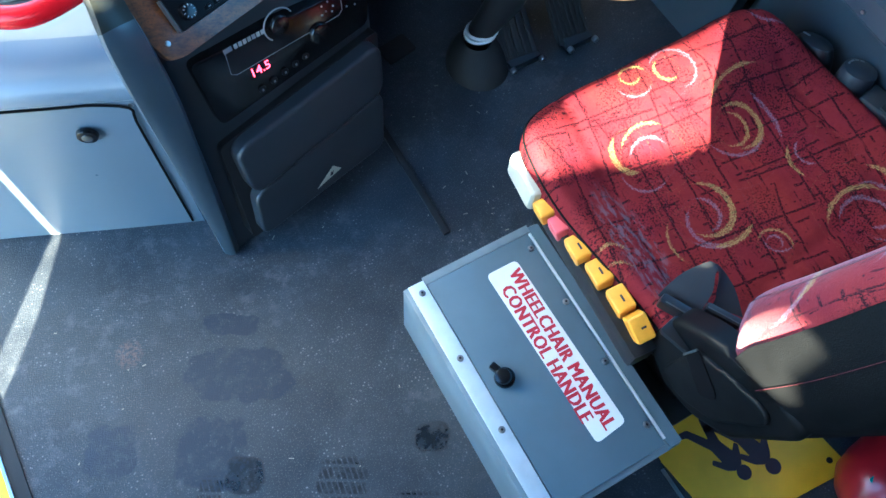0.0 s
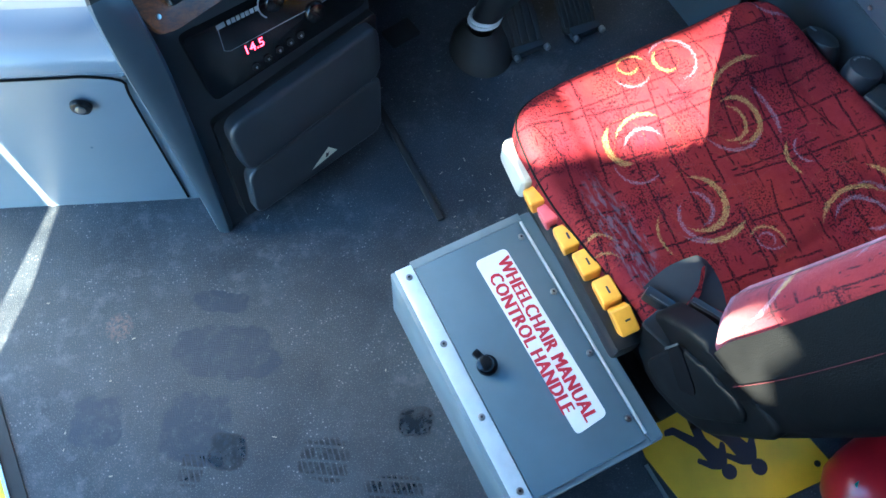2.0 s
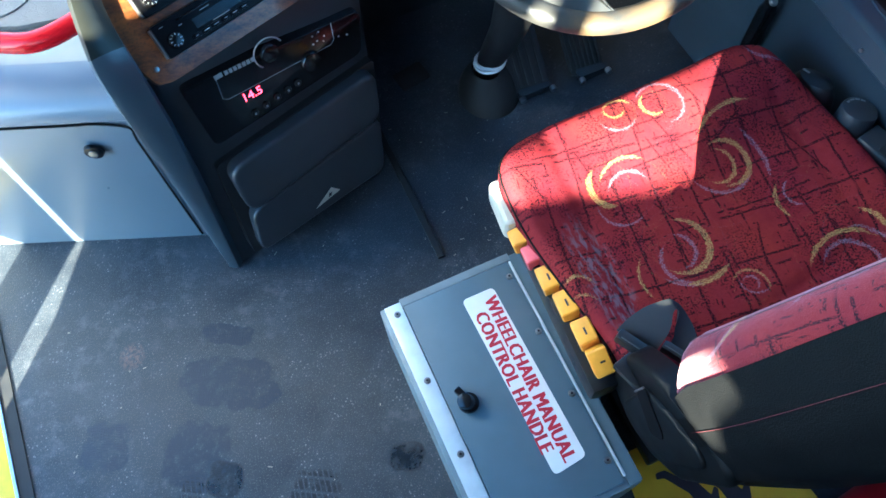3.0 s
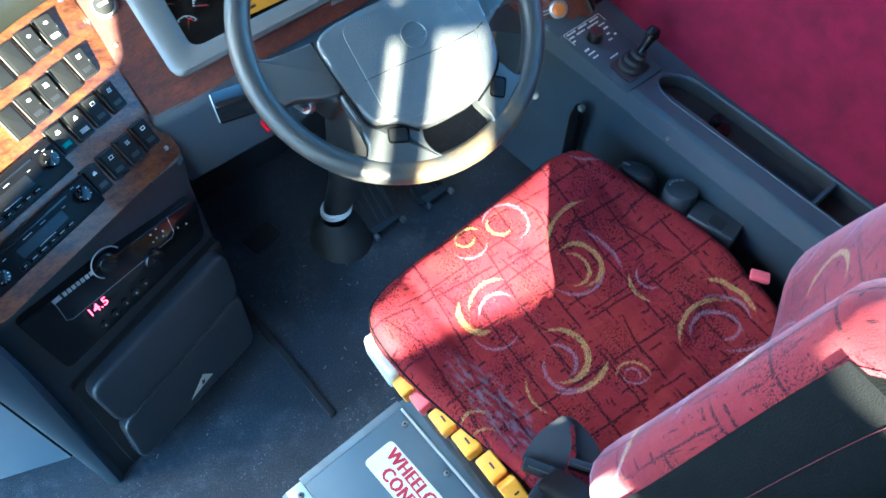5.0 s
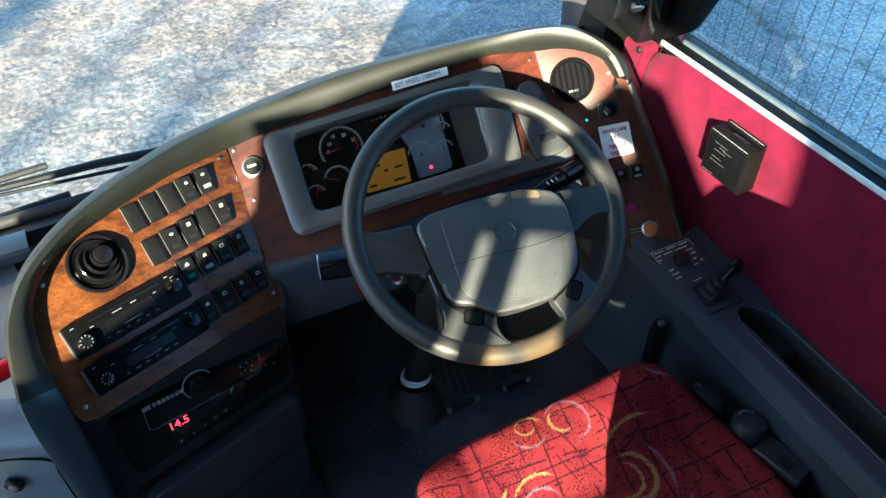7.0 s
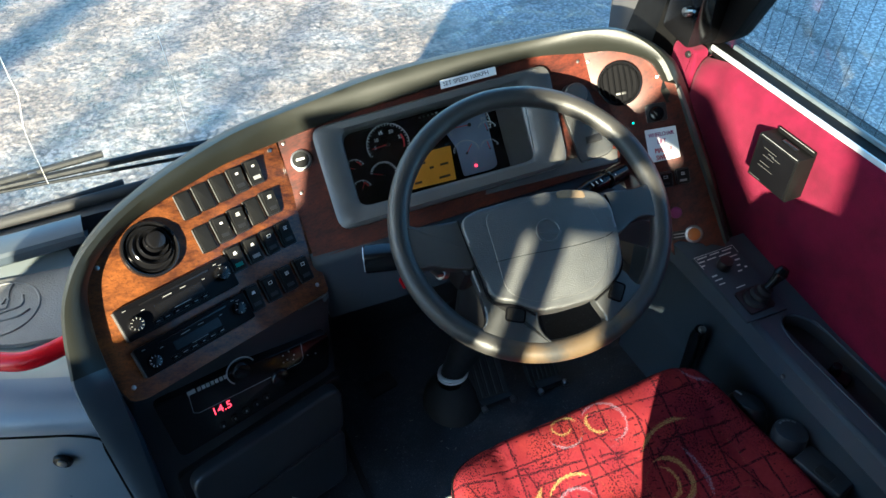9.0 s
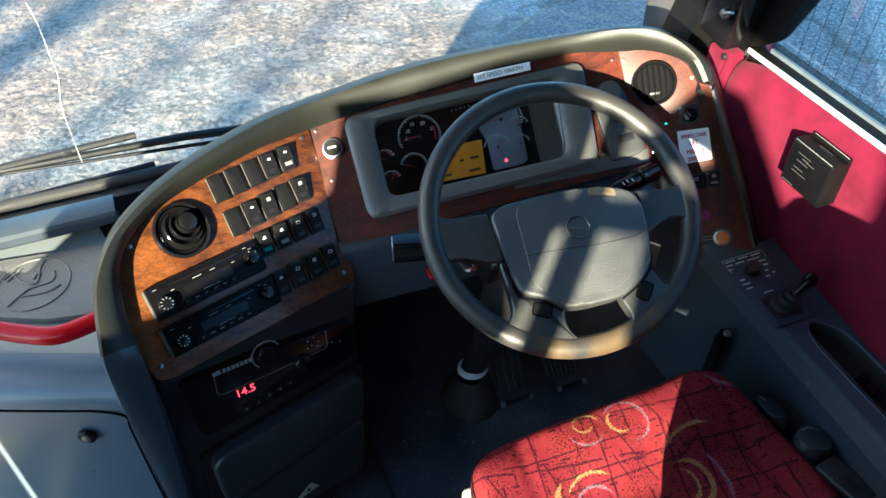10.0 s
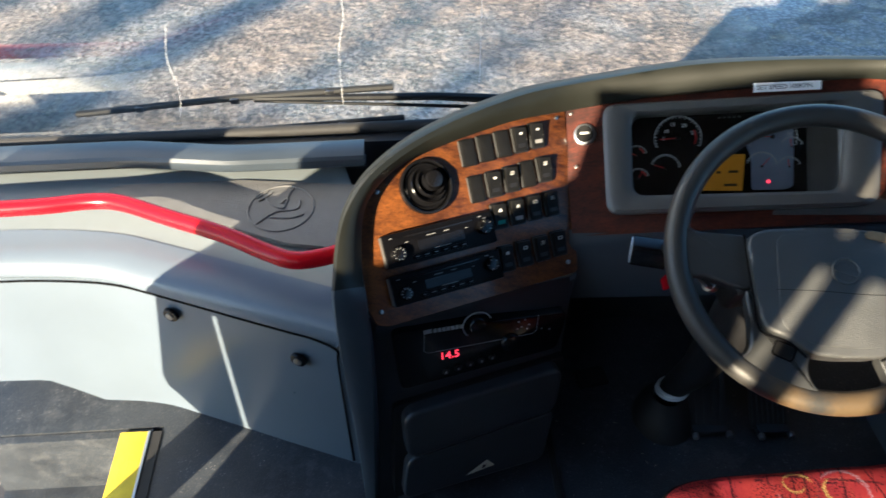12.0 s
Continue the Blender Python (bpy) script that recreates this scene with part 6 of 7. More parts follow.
# ---- pedals and lever ----
def pedal(name, x, y, w, l, label, ribs):
    ob = thing(name, (x, y, 0.0), label, "pedal")
    m = pose(x, y + l / 2, 0.05, 32, 0, -6)
    plate = part("pedal_plate", bm_prism(bm_new(), rounded(rect(w, l), 0.008), 0, 0.012, m, 0.003), RUBBER, ob)
    for k in range(ribs):
        part("rib", bm_box(bm_new(), (w / ribs * 0.55, l * 0.86, 0.005), m @ Matrix.Translation(((k + 0.5 - ribs / 2) * w / ribs, 0, 0.013)), 0.001), RUBBER, plate)
    part("pedal_base", bm_box(bm_new(), (w * 0.9, 0.03, 0.02), pose(x, y + 0.012, 0.012), 0.004), CONSOLE, ob)
    for s in (-1, 1):
        part("pivot", bm_cyl(bm_new(), 0.007, 0.007, 0.012, pose(x + s * w * 0.42, y - 0.004, 0.018, 90, 0, 0), 12, 0.002), STEEL, ob)
    return ob


pedal("brake_pedal", 0.335, 0.265, 0.085, 0.16, "black ribbed rubber brake pedal on the dark floor", 5)
pedal("accelerator_pedal", 0.468, 0.255, 0.075, 0.17, "black ridged accelerator pedal on the dark floor", 7)
bm = bm_prism(bm_new(), rounded(rect(0.07, 0.05), 0.006), 0, 0.004, pose(0.113, 0.43, 0.0, 0, 0, 10), 0.001)
tagged(part("floor_button", bm, RUBBER), "dark square foot switch plate on the floor", "foot switch")

# ---- console along the side wall ----
sidebox = thing("side_console", (0.75, -0.3, 0), "charcoal moulded side console with a tray along the wall", "console")
bm = bm_new()
rows = []
for y, ztop, xin in ((0.30, 0.45, 0.66), (0.145, 0.447, 0.664), (0.06, 0.437, 0.672), (-0.02, 0.425, 0.68), (-0.05, 0.42, 0.681), (-0.4, 0.408, 0.684), (-0.9, 0.40, 0.685), (-1.5, 0.40, 0.685)):
    rows.append([(xin + 0.025, y, 0.0), (xin + 0.03, y, 0.17), (xin + 0.012, y, 0.2), (xin + 0.006, y, ztop - 0.06), (xin - 0.004, y, ztop - 0.045), (xin - 0.001, y, ztop - 0.006), (xin + 0.008, y, ztop), (xin + 0.045, y, ztop)])
bm_surface(bm, rows)
part("body", bm, SIDE_CONSOLE, sidebox)
def deck(y):
    """Height of the console's top."""
    return 0.447 + 0.13 * (y - 0.145) if y > -0.05 else 0.4215 + (y + 0.05) * 0.03


# top deck with a long sunken tray, rounded at its front end
bay = [(0.727, -0.9), (0.722, -0.4), (0.716, -0.12), (0.717, -0.08), (0.722, -0.055), (0.733, -0.038), (0.748, -0.034), (0.764, -0.042), (0.778, -0.062), (0.786, -0.10), (0.789, -0.4), (0.789, -0.9)]
bm = bm_new()
edge_out = [(0.69 if x < 0.75 else 0.815, y) for x, y in bay[:3]] + [(0.69, -0.05), (0.69, 0.15), (0.70, 0.15), (0.75, 0.15), (0.80, 0.15), (0.815, 0.15), (0.815, -0.10), (0.815, -0.4), (0.815, -0.9)]
rows = [[(x, y, deck(y)) for x, y in edge_out], [(x, y, deck(y)) for x, y in bay], [(x, y, deck(min(y, -0.05)) - 0.004) for x, y in bay]]
for f, z in ((0.985, -0.012), (0.96, -0.027)):
    rows.append([(0.753 + (x - 0.753) * f, -0.2 + (y + 0.2) * (0.98 if y > -0.3 else 1.0), deck(min(y, -0.05)) + z) for x, y in bay])
rows.append([(0.753, -0.2 + (y + 0.2) * 0.9, deck(min(y, -0.05)) - 0.028) for x, y in bay])
bm_surface(bm, rows[:3])
part("deck", bm, SIDE_CONSOLE, sidebox)
bm = bm_new()
bm_surface(bm, rows[2:])
part("tray", bm, RUBBER, sidebox, "sunken black tray")
part("tray_end", bm_box(bm_new(), (0.07, 0.007, 0.024), Matrix.Translation((0.755, -0.366, deck(-0.366) - 0.0135)), 0.002), SIDE_CONSOLE, sidebox)
part("tray_lip", bm_tube(bm_new(), smooth_path([(x, y, deck(min(y, -0.05)) + 0.0005) for x, y in bay], 4), 0.0018, 6), PLATE, sidebox)
bm = bm_box(bm_new(), (0.12, 0.6, 0.02), Matrix.Translation((0.755, -1.2, 0.39)), 0.003)
part("rear_deck", bm, SIDE_CONSOLE, sidebox)
# control plate
P = frame_of((0.713, 0.058, 0.4362), (0.0, -0.13, 0.99))
bm = bm_prism(bm_new(), rounded([(-0.046, -0.083), (0.042, -0.086), (0.042, 0.075), (-0.052, 0.076)], 0.004), 0.0, 0.006, P, 0.002)
plate = part("control_plate", bm, PLATE, sidebox, "dark control plate with pale printed lines")
for x, y, w, h in ((-0.034, 0.068, 0.024, 0.004), (-0.006, 0.068, 0.024, 0.004), (0.022, 0.067, 0.024, 0.004), (-0.04, 0.060, 0.014, 0.004), (-0.018, 0.060, 0.022, 0.004), (0.012, 0.059, 0.03, 0.004), (-0.044, 0.051, 0.01, 0.004), (0.022, 0.050, 0.024, 0.004), (0.026, 0.040, 0.012, 0.006), (-0.038, 0.024, 0.012, 0.006), (-0.036, 0.014, 0.018, 0.004),
                   (0.02, 0.028, 0.008, 0.006), (0.014, 0.016, 0.01, 0.005), (-0.036, 0.004, 0.014, 0.004), (0.03, 0.020, 0.006, 0.006), (-0.008, -0.014, 0.022, 0.003)):
    part("printed_line", bm_box(bm_new(), (w * 0.9, h * 0.55, 0.0005), at(P, x, y, 0.0063)), PALE_INK, plate)
part("plate_border", bm_tube(bm_new(), [at(P, 0, 0) @ Vector((x, y, 0.0062)) for x, y in ((-0.047, 0.0445), (-0.049, 0.073), (0.039, 0.072), (0.039, 0.054))], 0.0005, 4), PALE_INK, plate)
bm = bm_cyl(bm_new(), 0.015, 0.0125, 0.018, at(P, -0.008, 0.036, 0.006), 22, 0.002)
part("mirror_knob", bm, BLACK, plate)
jb = at(P, -0.004, -0.048, 0.006)
part("gaiter_plate", bm_prism(bm_new(), rounded(rect(0.056, 0.05), 0.006), 0, 0.004, jb, 0.001), BLACK, plate)
for k in range(4):
    part("gaiter_fold", bm_cyl(bm_new(), 0.023 - k * 0.004, 0.020 - k * 0.004, 0.008, jb @ Matrix.Translation((k * 0.006, 0, 0.004 + k * 0.007)) @ Matrix.Rotation(radians(12 * k), 4, "Y"), 20, 0.003), RUBBER, plate)
bm = bm_tube(bm_new(), [jb @ Vector(p) for p in ((0.014, 0, 0.028), (0.03, 0.002, 0.046), (0.036, 0.003, 0.056), (0.042, 0.004, 0.066))], [0.006, 0.009, 0.013, 0.009], 14)
part("park_brake_lever", bm, GLOSS_BLACK, plate, "short black park brake lever")
bm = bm_box(bm_new(), (0.03, 0.04, 0.03), pose(0.752, -0.165, 0.388, 0, 0, 20), 0.008)
bm_cyl(bm, 0.01, 0.008, 0.02, pose(0.748, -0.157, 0.400), 14, 0.002)
tagged(part("tray_switch", bm, GLOSS_BLACK), "small black switch block in the side tray", "switch")
for y in (0.12, -0.12):
    part("screw", bm_cyl(bm_new(), 0.004, 0.0035, 0.003, pose(0.678 if y < 0 else 0.668, y, 0.40 if y > 0 else 0.385, 0, -85, 0), 12), STEEL, sidebox)
lever = thing("hand_lever", (0.69, 0.085, 0.0), "slim black upright lever beside the side console", "lever")
bm = bm_new()
bm_tube(bm, [(0.682, 0.092, 0.0), (0.672, 0.075, 0.17), (0.656, 0.058, 0.31), (0.652, 0.054, 0.335)], [0.012, 0.014, 0.016, 0.011], 14)
part("shaft", bm, GLOSS_BLACK, lever)
part("lever_cap", bm_cyl(bm_new(), 0.008, 0.006, 0.006, pose(0.652, 0.051, 0.337, 20, 0, 0), 14, 0.001), STEEL, lever)

# black card holder on the red wall
holder = thing("card_holder", (0.79, 0.09, 0.6), "flat black plastic card holder on the crimson wall", "card holder")
m = frame_of((0.80, 0.109, 0.647), (-1.0, 0.0, 0.0))
bm = bm_prism(bm_new(), rounded([(0.0, -0.044), (0.034, -0.045), (0.039, -0.042), (0.039, 0.041), (0.035, 0.0445), (0.0, 0.041)], 0.002, 2), -0.0455, 0.0455, m @ Matrix(((0, 0, 1, 0), (0, 1, 0, 0), (1, 0, 0, 0), (0, 0, 0, 1))), 0.0015)
part("case", bm, PILLAR, holder)
part("front_plate", bm_prism(bm_new(), rounded(rect(0.083, 0.077), 0.003), 0.0385, 0.0402, m, 0.0006), RADIO, holder)
part("back_plate", bm_box(bm_new(), (0.086, 0.092, 0.005), m @ Matrix.Translation((0.002, 0.003, 0.0025)), 0.001), PILLAR, holder)
part("clip", bm_box(bm_new(), (0.034, 0.004, 0.008), m @ Matrix.Translation((0.006, 0.0445, 0.02)), 0.0015), GLOSS_BLACK, holder)
# thin pale strips paint the highlights along the upper edges
part("rim_glint", bm_box(bm_new(), (0.084, 0.0008, 0.0012), m @ Matrix.Translation((0, 0.0432, 0.0378)), 0.0003), DIM_INK, holder)
part("rim_glint", bm_box(bm_new(), (0.08, 0.0008, 0.0012), m @ Matrix.Translation((0.002, 0.0488, 0.0045)), 0.0003), DIM_INK, holder)
for x, y, w in ((-0.012, 0.026, 0.03), (-0.008, 0.020, 0.014), (-0.012, 0.012, 0.026), (0.004, 0.018, 0.02), (-0.016, -0.002, 0.022), (-0.012, -0.010, 0.034), (-0.028, -0.037, 0.026)):
    part("printed_line", bm_box(bm_new(), (w, 0.001, 0.0004), m @ Matrix.Translation((x, y, 0.0404))), EDGE_GREY, holder)


# ---- driver's seat ----
seat = thing("driver_seat", (0.36, -0.3, 0), "red patterned driver's seat with black shell and yellow side switches", "seat")
OUT = [(0.098, -0.03), (0.17, 0.005), (0.30, 0.012), (0.43, 0.016), (0.535, 0.016), (0.583, -0.004), (0.604, -0.06), (0.628, -0.15), (0.64, -0.26), (0.63, -0.36), (0.60, -0.46), (0.5, -0.52), (0.36, -0.53), (0.22, -0.52), (0.125, -0.44), (0.112, -0.34), (0.095, -0.22), (0.083, -0.10)]
outl = smooth_path([(x, y, 0) for x, y in OUT], 8, True)
mid = Vector((0.36, -0.24, 0))


def cushion_top(x, y):
    """Height of the cushion: raised front roll and side bolsters, a dished middle."""
    u = (x - 0.36) / 0.27
    k = max(0.0, min(1.0, (y + 0.18) / 0.15))
    z = 0.286 + 0.027 * max(0, abs(u) - 0.45) ** 1.5 / 0.4 + 0.037 * k * k * (3 - 2 * k)
    z += 0.0022 * math.sin(x * 31 + 1.3 * math.sin(y * 23)) * math.sin(y * 27 + x * 9)
    z -= 0.005 * math.exp(-((x - 0.178 - 0.02 * (y + 0.2)) / 0.009) ** 2) + 0.004 * math.exp(-((x - 0.565) / 0.009) ** 2)
    return z - 0.005 * math.exp(-((y + 0.425 - 0.16 * (x - 0.2)) / 0.010) ** 2)


bm = bm_new()
rows = []
for f, drop in ((1.0, 0.085), (1.012, 0.06), (1.012, 0.035), (1.0, 0.018), (0.975, 0.006), (0.94, 0.0)) + tuple((0.9 - 0.032 * k, 0.0) for k in range(27)):
    rows.append([])
    for p in outl:
        q = mid + (p - mid) * f
        rows[-1].append((q.x, q.y, cushion_top(q.x, q.y) - drop))
v = bm_surface(bm, rows, wrap=True)
bm.faces.new(v[-1])
cush = part("cushion", bm, SEAT, seat, "red moquette cushion with yellow swirls", angle=80)
seam = [mid + (p - mid) * 1.006 for p in outl]
part("piping", bm_tube(bm_new(), [(p.x, p.y, cushion_top(p.x, p.y) - 0.024) for p in seam], 0.0022, 6, closed=True), CLOTH_DARK, cush)
bm = bm_new()
bm_surface(bm, [[mid + (p - mid) * f + Vector((0, 0, z)) for p in outl] for f, z in ((0.8, 0.15), (0.95, 0.18), (1.0, 0.215), (1.01, 0.248), (0.98, 0.25))], wrap=True)
part("cushion_shell", bm, BLACK, seat)
bm = bm_box(bm_new(), (0.40, 0.40, 0.13), Matrix.Translation((0.37, -0.28, 0.09)), 0.02)
part("suspension_base", bm, RUBBER, seat)
bm = bm_box(bm_new(), (0.44, 0.46, 0.03), Matrix.Translation((0.37, -0.28, 0.016)), 0.006)
part("base_plate", bm, BLACK, seat)
# cream end cap at the front corner and the row of switches
bm = bm_box(bm_new(), (0.03, 0.085, 0.06), pose(0.083, -0.075, 0.262, 0, 0, -6), 0.013, 3)
part("end_cap", bm, CREAM, seat, "cream plastic end cap")
bm = bm_box(bm_new(), (0.045, 0.31, 0.05), pose(0.095, -0.25, 0.238, 0, 0, -3), 0.01)
part("switch_rail", bm, BLACK, seat)
for x, y, z, mat in ((0.079, -0.137, 0.266, YELLOW), (0.085, -0.171, 0.264, PINK), (0.088, -0.218, 0.266, YELLOW), (0.092, -0.268, 0.270, YELLOW), (0.094, -0.320, 0.274, YELLOW), (0.092, -0.367, 0.280, YELLOW)):
    long = 0.032 if y > -0.2 else 0.042
    bm = bm_box(bm_new(), (0.03, long, 0.03), pose(x, y, z, -8 if y > -0.35 else 25, -12, -4), 0.005, 3)
    sw = part("seat_switch", bm, mat, seat, "faded red switch" if mat is PINK else "yellow switch")
    if y < -0.2:
        part("switch_symbol", bm_box(bm_new(), (0.003, 0.012, 0.0006), pose(x - 0.002, y, z + 0.0158, -8 if y > -0.35 else 25, -12, -4)), DARK_INK, sw)
        part("switch_symbol", bm_box(bm_new(), (0.008, 0.003, 0.0006), pose(x - 0.001, y - 0.006, z + 0.0158, -8 if y > -0.35 else 25, -12, -4)), DARK_INK, sw)

# backrest: a red front with rolled sides in a dark cloth shell
def back_row(h):
    """One level of the backrest, h from 0 at the cushion to 1 at the top: front points and shell points."""
    z = 0.33 + 0.54 * h
    y0 = -0.472 - 0.17 * (z - 0.33)
    k = max(0.0, min(1.0, (z - 0.5) / 0.4))
    half = 0.256 - 0.105 * k * k * (3 - 2 * k)
    w = max(0.0, min(1.0, (z - 0.37) / 0.12))
    swell = 0.02 + 0.98 * w * w * (3 - 2 * w)
    front, r = [], 0.02 + 0.03 * swell
    for side, bulge in ((-1, 0.075), (1, 0.085)):
        rim_pts = [(0.367 + side * half, y0 + 0.002 + 0.012 * swell, z)]
        cx, cy = half - r, y0 + bulge * (1 - 0.25 * h) * swell - r
        for deg in (0, 18, 36, 54, 72, 90):
            rim_pts.append((0.367 + side * (cx + r * math.cos(radians(deg))), max(cy + r * math.sin(radians(deg)), y0 + 0.004), z))
        for k in range(1, 8):
            w = 1 - k / 8
            w = w * w * (3 - 2 * w)
            rim_pts.append((0.367 + side * cx * (1 - 0.125 * k), y0 + (cy + r - y0) * w, z))
        front += rim_pts if side < 0 else [(0.367, y0, z)] + rim_pts[::-1]
    a, b = 0.367 - half - 0.002, 0.367 + half + 0.002
    shell = [(a, y0 + 0.004 + 0.018 * swell, z), (a - 0.004, y0 - 0.012, z), (a - 0.004, y0 - 0.05, z), (a + 0.005, y0 - 0.095, z), (a + 0.05, y0 - 0.125, z), (b - 0.05, y0 - 0.125, z), (b - 0.005, y0 - 0.095, z), (b + 0.004, y0 - 0.05, z), (b, y0 + 0.004 + 0.018 * swell, z)]
    return front, shell


levels = [back_row(k / 26) for k in range(27)]
bm = bm_new()
crown = levels[-1][0]
over = [[(x, y - back, z + up) for x, y, z in crown] for back, up in ((0.012, 0.012), (0.035, 0.02), (0.075, 0.02), (0.115, 0.008))]
v = bm_surface(bm, [f for f, _ in levels] + over)
part("backrest", bm, SEAT_BACK, seat, "red moquette backrest with rolled sides", angle=80)
part("bolster_seam", bm_tube(bm_new(), [Vector(f[5]) + Vector((0, 0.0006, 0)) for f, _ in levels[4:]], 0.0005, 6), STITCH, seat, "stitched bolster seam")
bm = bm_new()
bm_surface(bm, [s for _, s in levels[1:]])
top = levels[-1]
bm.faces.new([bm.verts.new(p) for p in top[0][::-1] + top[1]])
bm.faces.new([bm.verts.new(p) for p in levels[1][0][::-1] + levels[1][1]])
back_shell = part("backrest_shell", bm, CLOTH_DARK, seat, "dark grey cloth seat shell", angle=50)
part("shell_seam", bm_tube(bm_new(), [Vector(s[1]).lerp(Vector(s[2]), 0.5) + Vector((-0.0012, 0, 0)) for _, s in levels[5:]], 0.0005, 6), THREAD, back_shell, "thin dark red seam thread")
bm = bm_box(bm_new(), (0.4, 0.05, 0.14), pose(0.367, -0.53, 0.29, -6, 0, 0), 0.015)
part("back_bracket", bm, BLACK, seat)
# recliner cover at the lower corner
LEFTWARD = Matrix(((0, 0, -1, 0), (1, 0, 0, 0), (0, 1, 0, 0), (0, 0, 0, 1)))
bm = bm_prism(bm_new(), rounded([(-0.385, 0.28), (-0.39, 0.235), (-0.45, 0.20), (-0.51, 0.22), (-0.56, 0.28), (-0.597, 0.445), (-0.578, 0.468), (-0.53, 0.453), (-0.49, 0.436), (-0.44, 0.415), (-0.39, 0.365)], 0.02, 4), 0.0, 0.035, Matrix.Translation((0.14, 0, 0)) @ LEFTWARD, 0.012, 4)
reclin = part("recliner_cover", bm, PILLAR, seat, "black moulded recliner cover")
bm = bm_prism(bm_new(), rounded([(-0.43, 0.245), (-0.475, 0.235), (-0.53, 0.285), (-0.565, 0.41), (-0.55, 0.43), (-0.49, 0.405), (-0.44, 0.37)], 0.018, 4), 0.0, 0.007, Matrix.Translation((0.1055, 0, 0)) @ LEFTWARD, 0.006, 4)
part("raised_ridge", bm, PILLAR, reclin)
# a raised dark plate paints the finger hollow's shade, a grey strip its highlight
bm = bm_prism(bm_new(), rounded([(-0.437, 0.345), (-0.49, 0.306), (-0.508, 0.336), (-0.50, 0.35), (-0.443, 0.384)], 0.01, 3), 0.0, 0.003, Matrix.Translation((0.0995, 0, 0)) @ LEFTWARD, 0.001)
part("pull_hollow_shade", bm, RECESS, reclin)
part("pull_edge_glint", bm_tube(bm_new(), [(0.0965, -0.436, 0.342), (0.0965, -0.442, 0.383)], 0.0016, 8), EDGE_GREY, reclin)
bm = bm_prism(bm_new(), rounded([(0.086, -0.392), (0.12, -0.385), (0.143, -0.428), (0.1, -0.438)], 0.006), 0.338, 0.347, I4, 0.003)
part("release_plate", bm, BLACK, reclin)
# belt buckle with its loop of webbing
buckle = part("belt_buckle", bm_box(bm_new(), (0.05, 0.016, 0.024), pose(0.128, -0.377, 0.338, 0, 0, -62), 0.004), BLACK, seat, "black seat-belt buckle")
bm = bm_box(bm_new(), (0.052, 0.014, 0.02), pose(0.176, -0.418, 0.342, 0, 0, -60), 0.004)
part("buckle_bar", bm, BLACK, buckle)
for x, y, a in ((0.132, -0.38, -62), (0.18, -0.415, -60)):
    part("bar_edge", bm_box(bm_new(), (0.046, 0.0016, 0.0016), pose(x - 0.006, y - 0.004, 0.352, 0, 0, a)), EDGE_GREY, buckle)
# webbing that rises from one bar, folds over and drops to the other
bm = bm_new()
rows = []
for a, b in (((0.120, -0.348, 0.332), (0.150, -0.400, 0.334)), ((0.136, -0.344, 0.348), (0.162, -0.394, 0.347)), ((0.160, -0.342, 0.362), (0.178, -0.384, 0.360)), ((0.188, -0.347, 0.374), (0.192, -0.366, 0.371)), ((0.198, -0.352, 0.373), (0.198, -0.370, 0.370)),
             ((0.207, -0.366, 0.366), (0.186, -0.384, 0.358)), ((0.209, -0.398, 0.356), (0.180, -0.394, 0.348)), ((0.200, -0.434, 0.344), (0.174, -0.398, 0.340))):
    rows.append((a, b))
ea, eb = smooth_path([a for a, _ in rows], 5), smooth_path([b for _, b in rows], 5)
bm_surface(bm, [[p, p.lerp(q, 0.5), q] for p, q in zip(ea, eb)])
part("belt_loop", bm, WEBBING, buckle, "folded black belt webbing")
# adjusters on the wall side
k_m = pose(0.636, -0.112, 0.25, -8, 8, 12) @ Matrix.Diagonal((0.72, 1.15, 1.0, 1.0))
dial = part("adjuster_dial", bm_cyl(bm_new(), 0.043, 0.030, 0.068, k_m, 32, 0.022), BLACK, seat, "round dark adjuster dial")
part("dial_print", bm_box(bm_new(), (0.006, 0.012, 0.0006), k_m @ Matrix.Translation((-0.004, 0.018, 0.0676))), DIM_INK, dial)
k_m = pose(0.652, -0.194, 0.255, -6, 10, 12)
bm = bm_cyl(bm_new(), 0.031, 0.029, 0.068, k_m, 32, 0.006)
bm_box(bm, (0.052, 0.088, 0.055), pose(0.664, -0.262, 0.281, 0, 6, 12), 0.006, 3)
pod = part("adjuster_housing", bm, CONSOLE, seat, "dark moulded adjuster knob and housing")
part("housing_button", bm_prism(bm_new(), rounded(rect(0.024, 0.030), 0.006), 0.0, 0.003, pose(0.660, -0.268, 0.3085, 0, 6, 12), 0.0012), BLACK, pod)
for k in range(4):
    a = radians(25 + 24 * k)
    part("knob_mark", bm_box(bm_new(), (0.007, 0.0035, 0.0006), k_m @ Matrix.Rotation(a, 4, "Z") @ Matrix.Translation((0.0215, 0, 0.0682)) @ Matrix.Rotation(radians(90), 4, "Z")), DIM_INK, pod)
part("red_tab", bm_box(bm_new(), (0.02, 0.03, 0.008), pose(0.603, -0.385, 0.345, 0, 10, 30), 0.002), PINK, seat, "small red release tab")

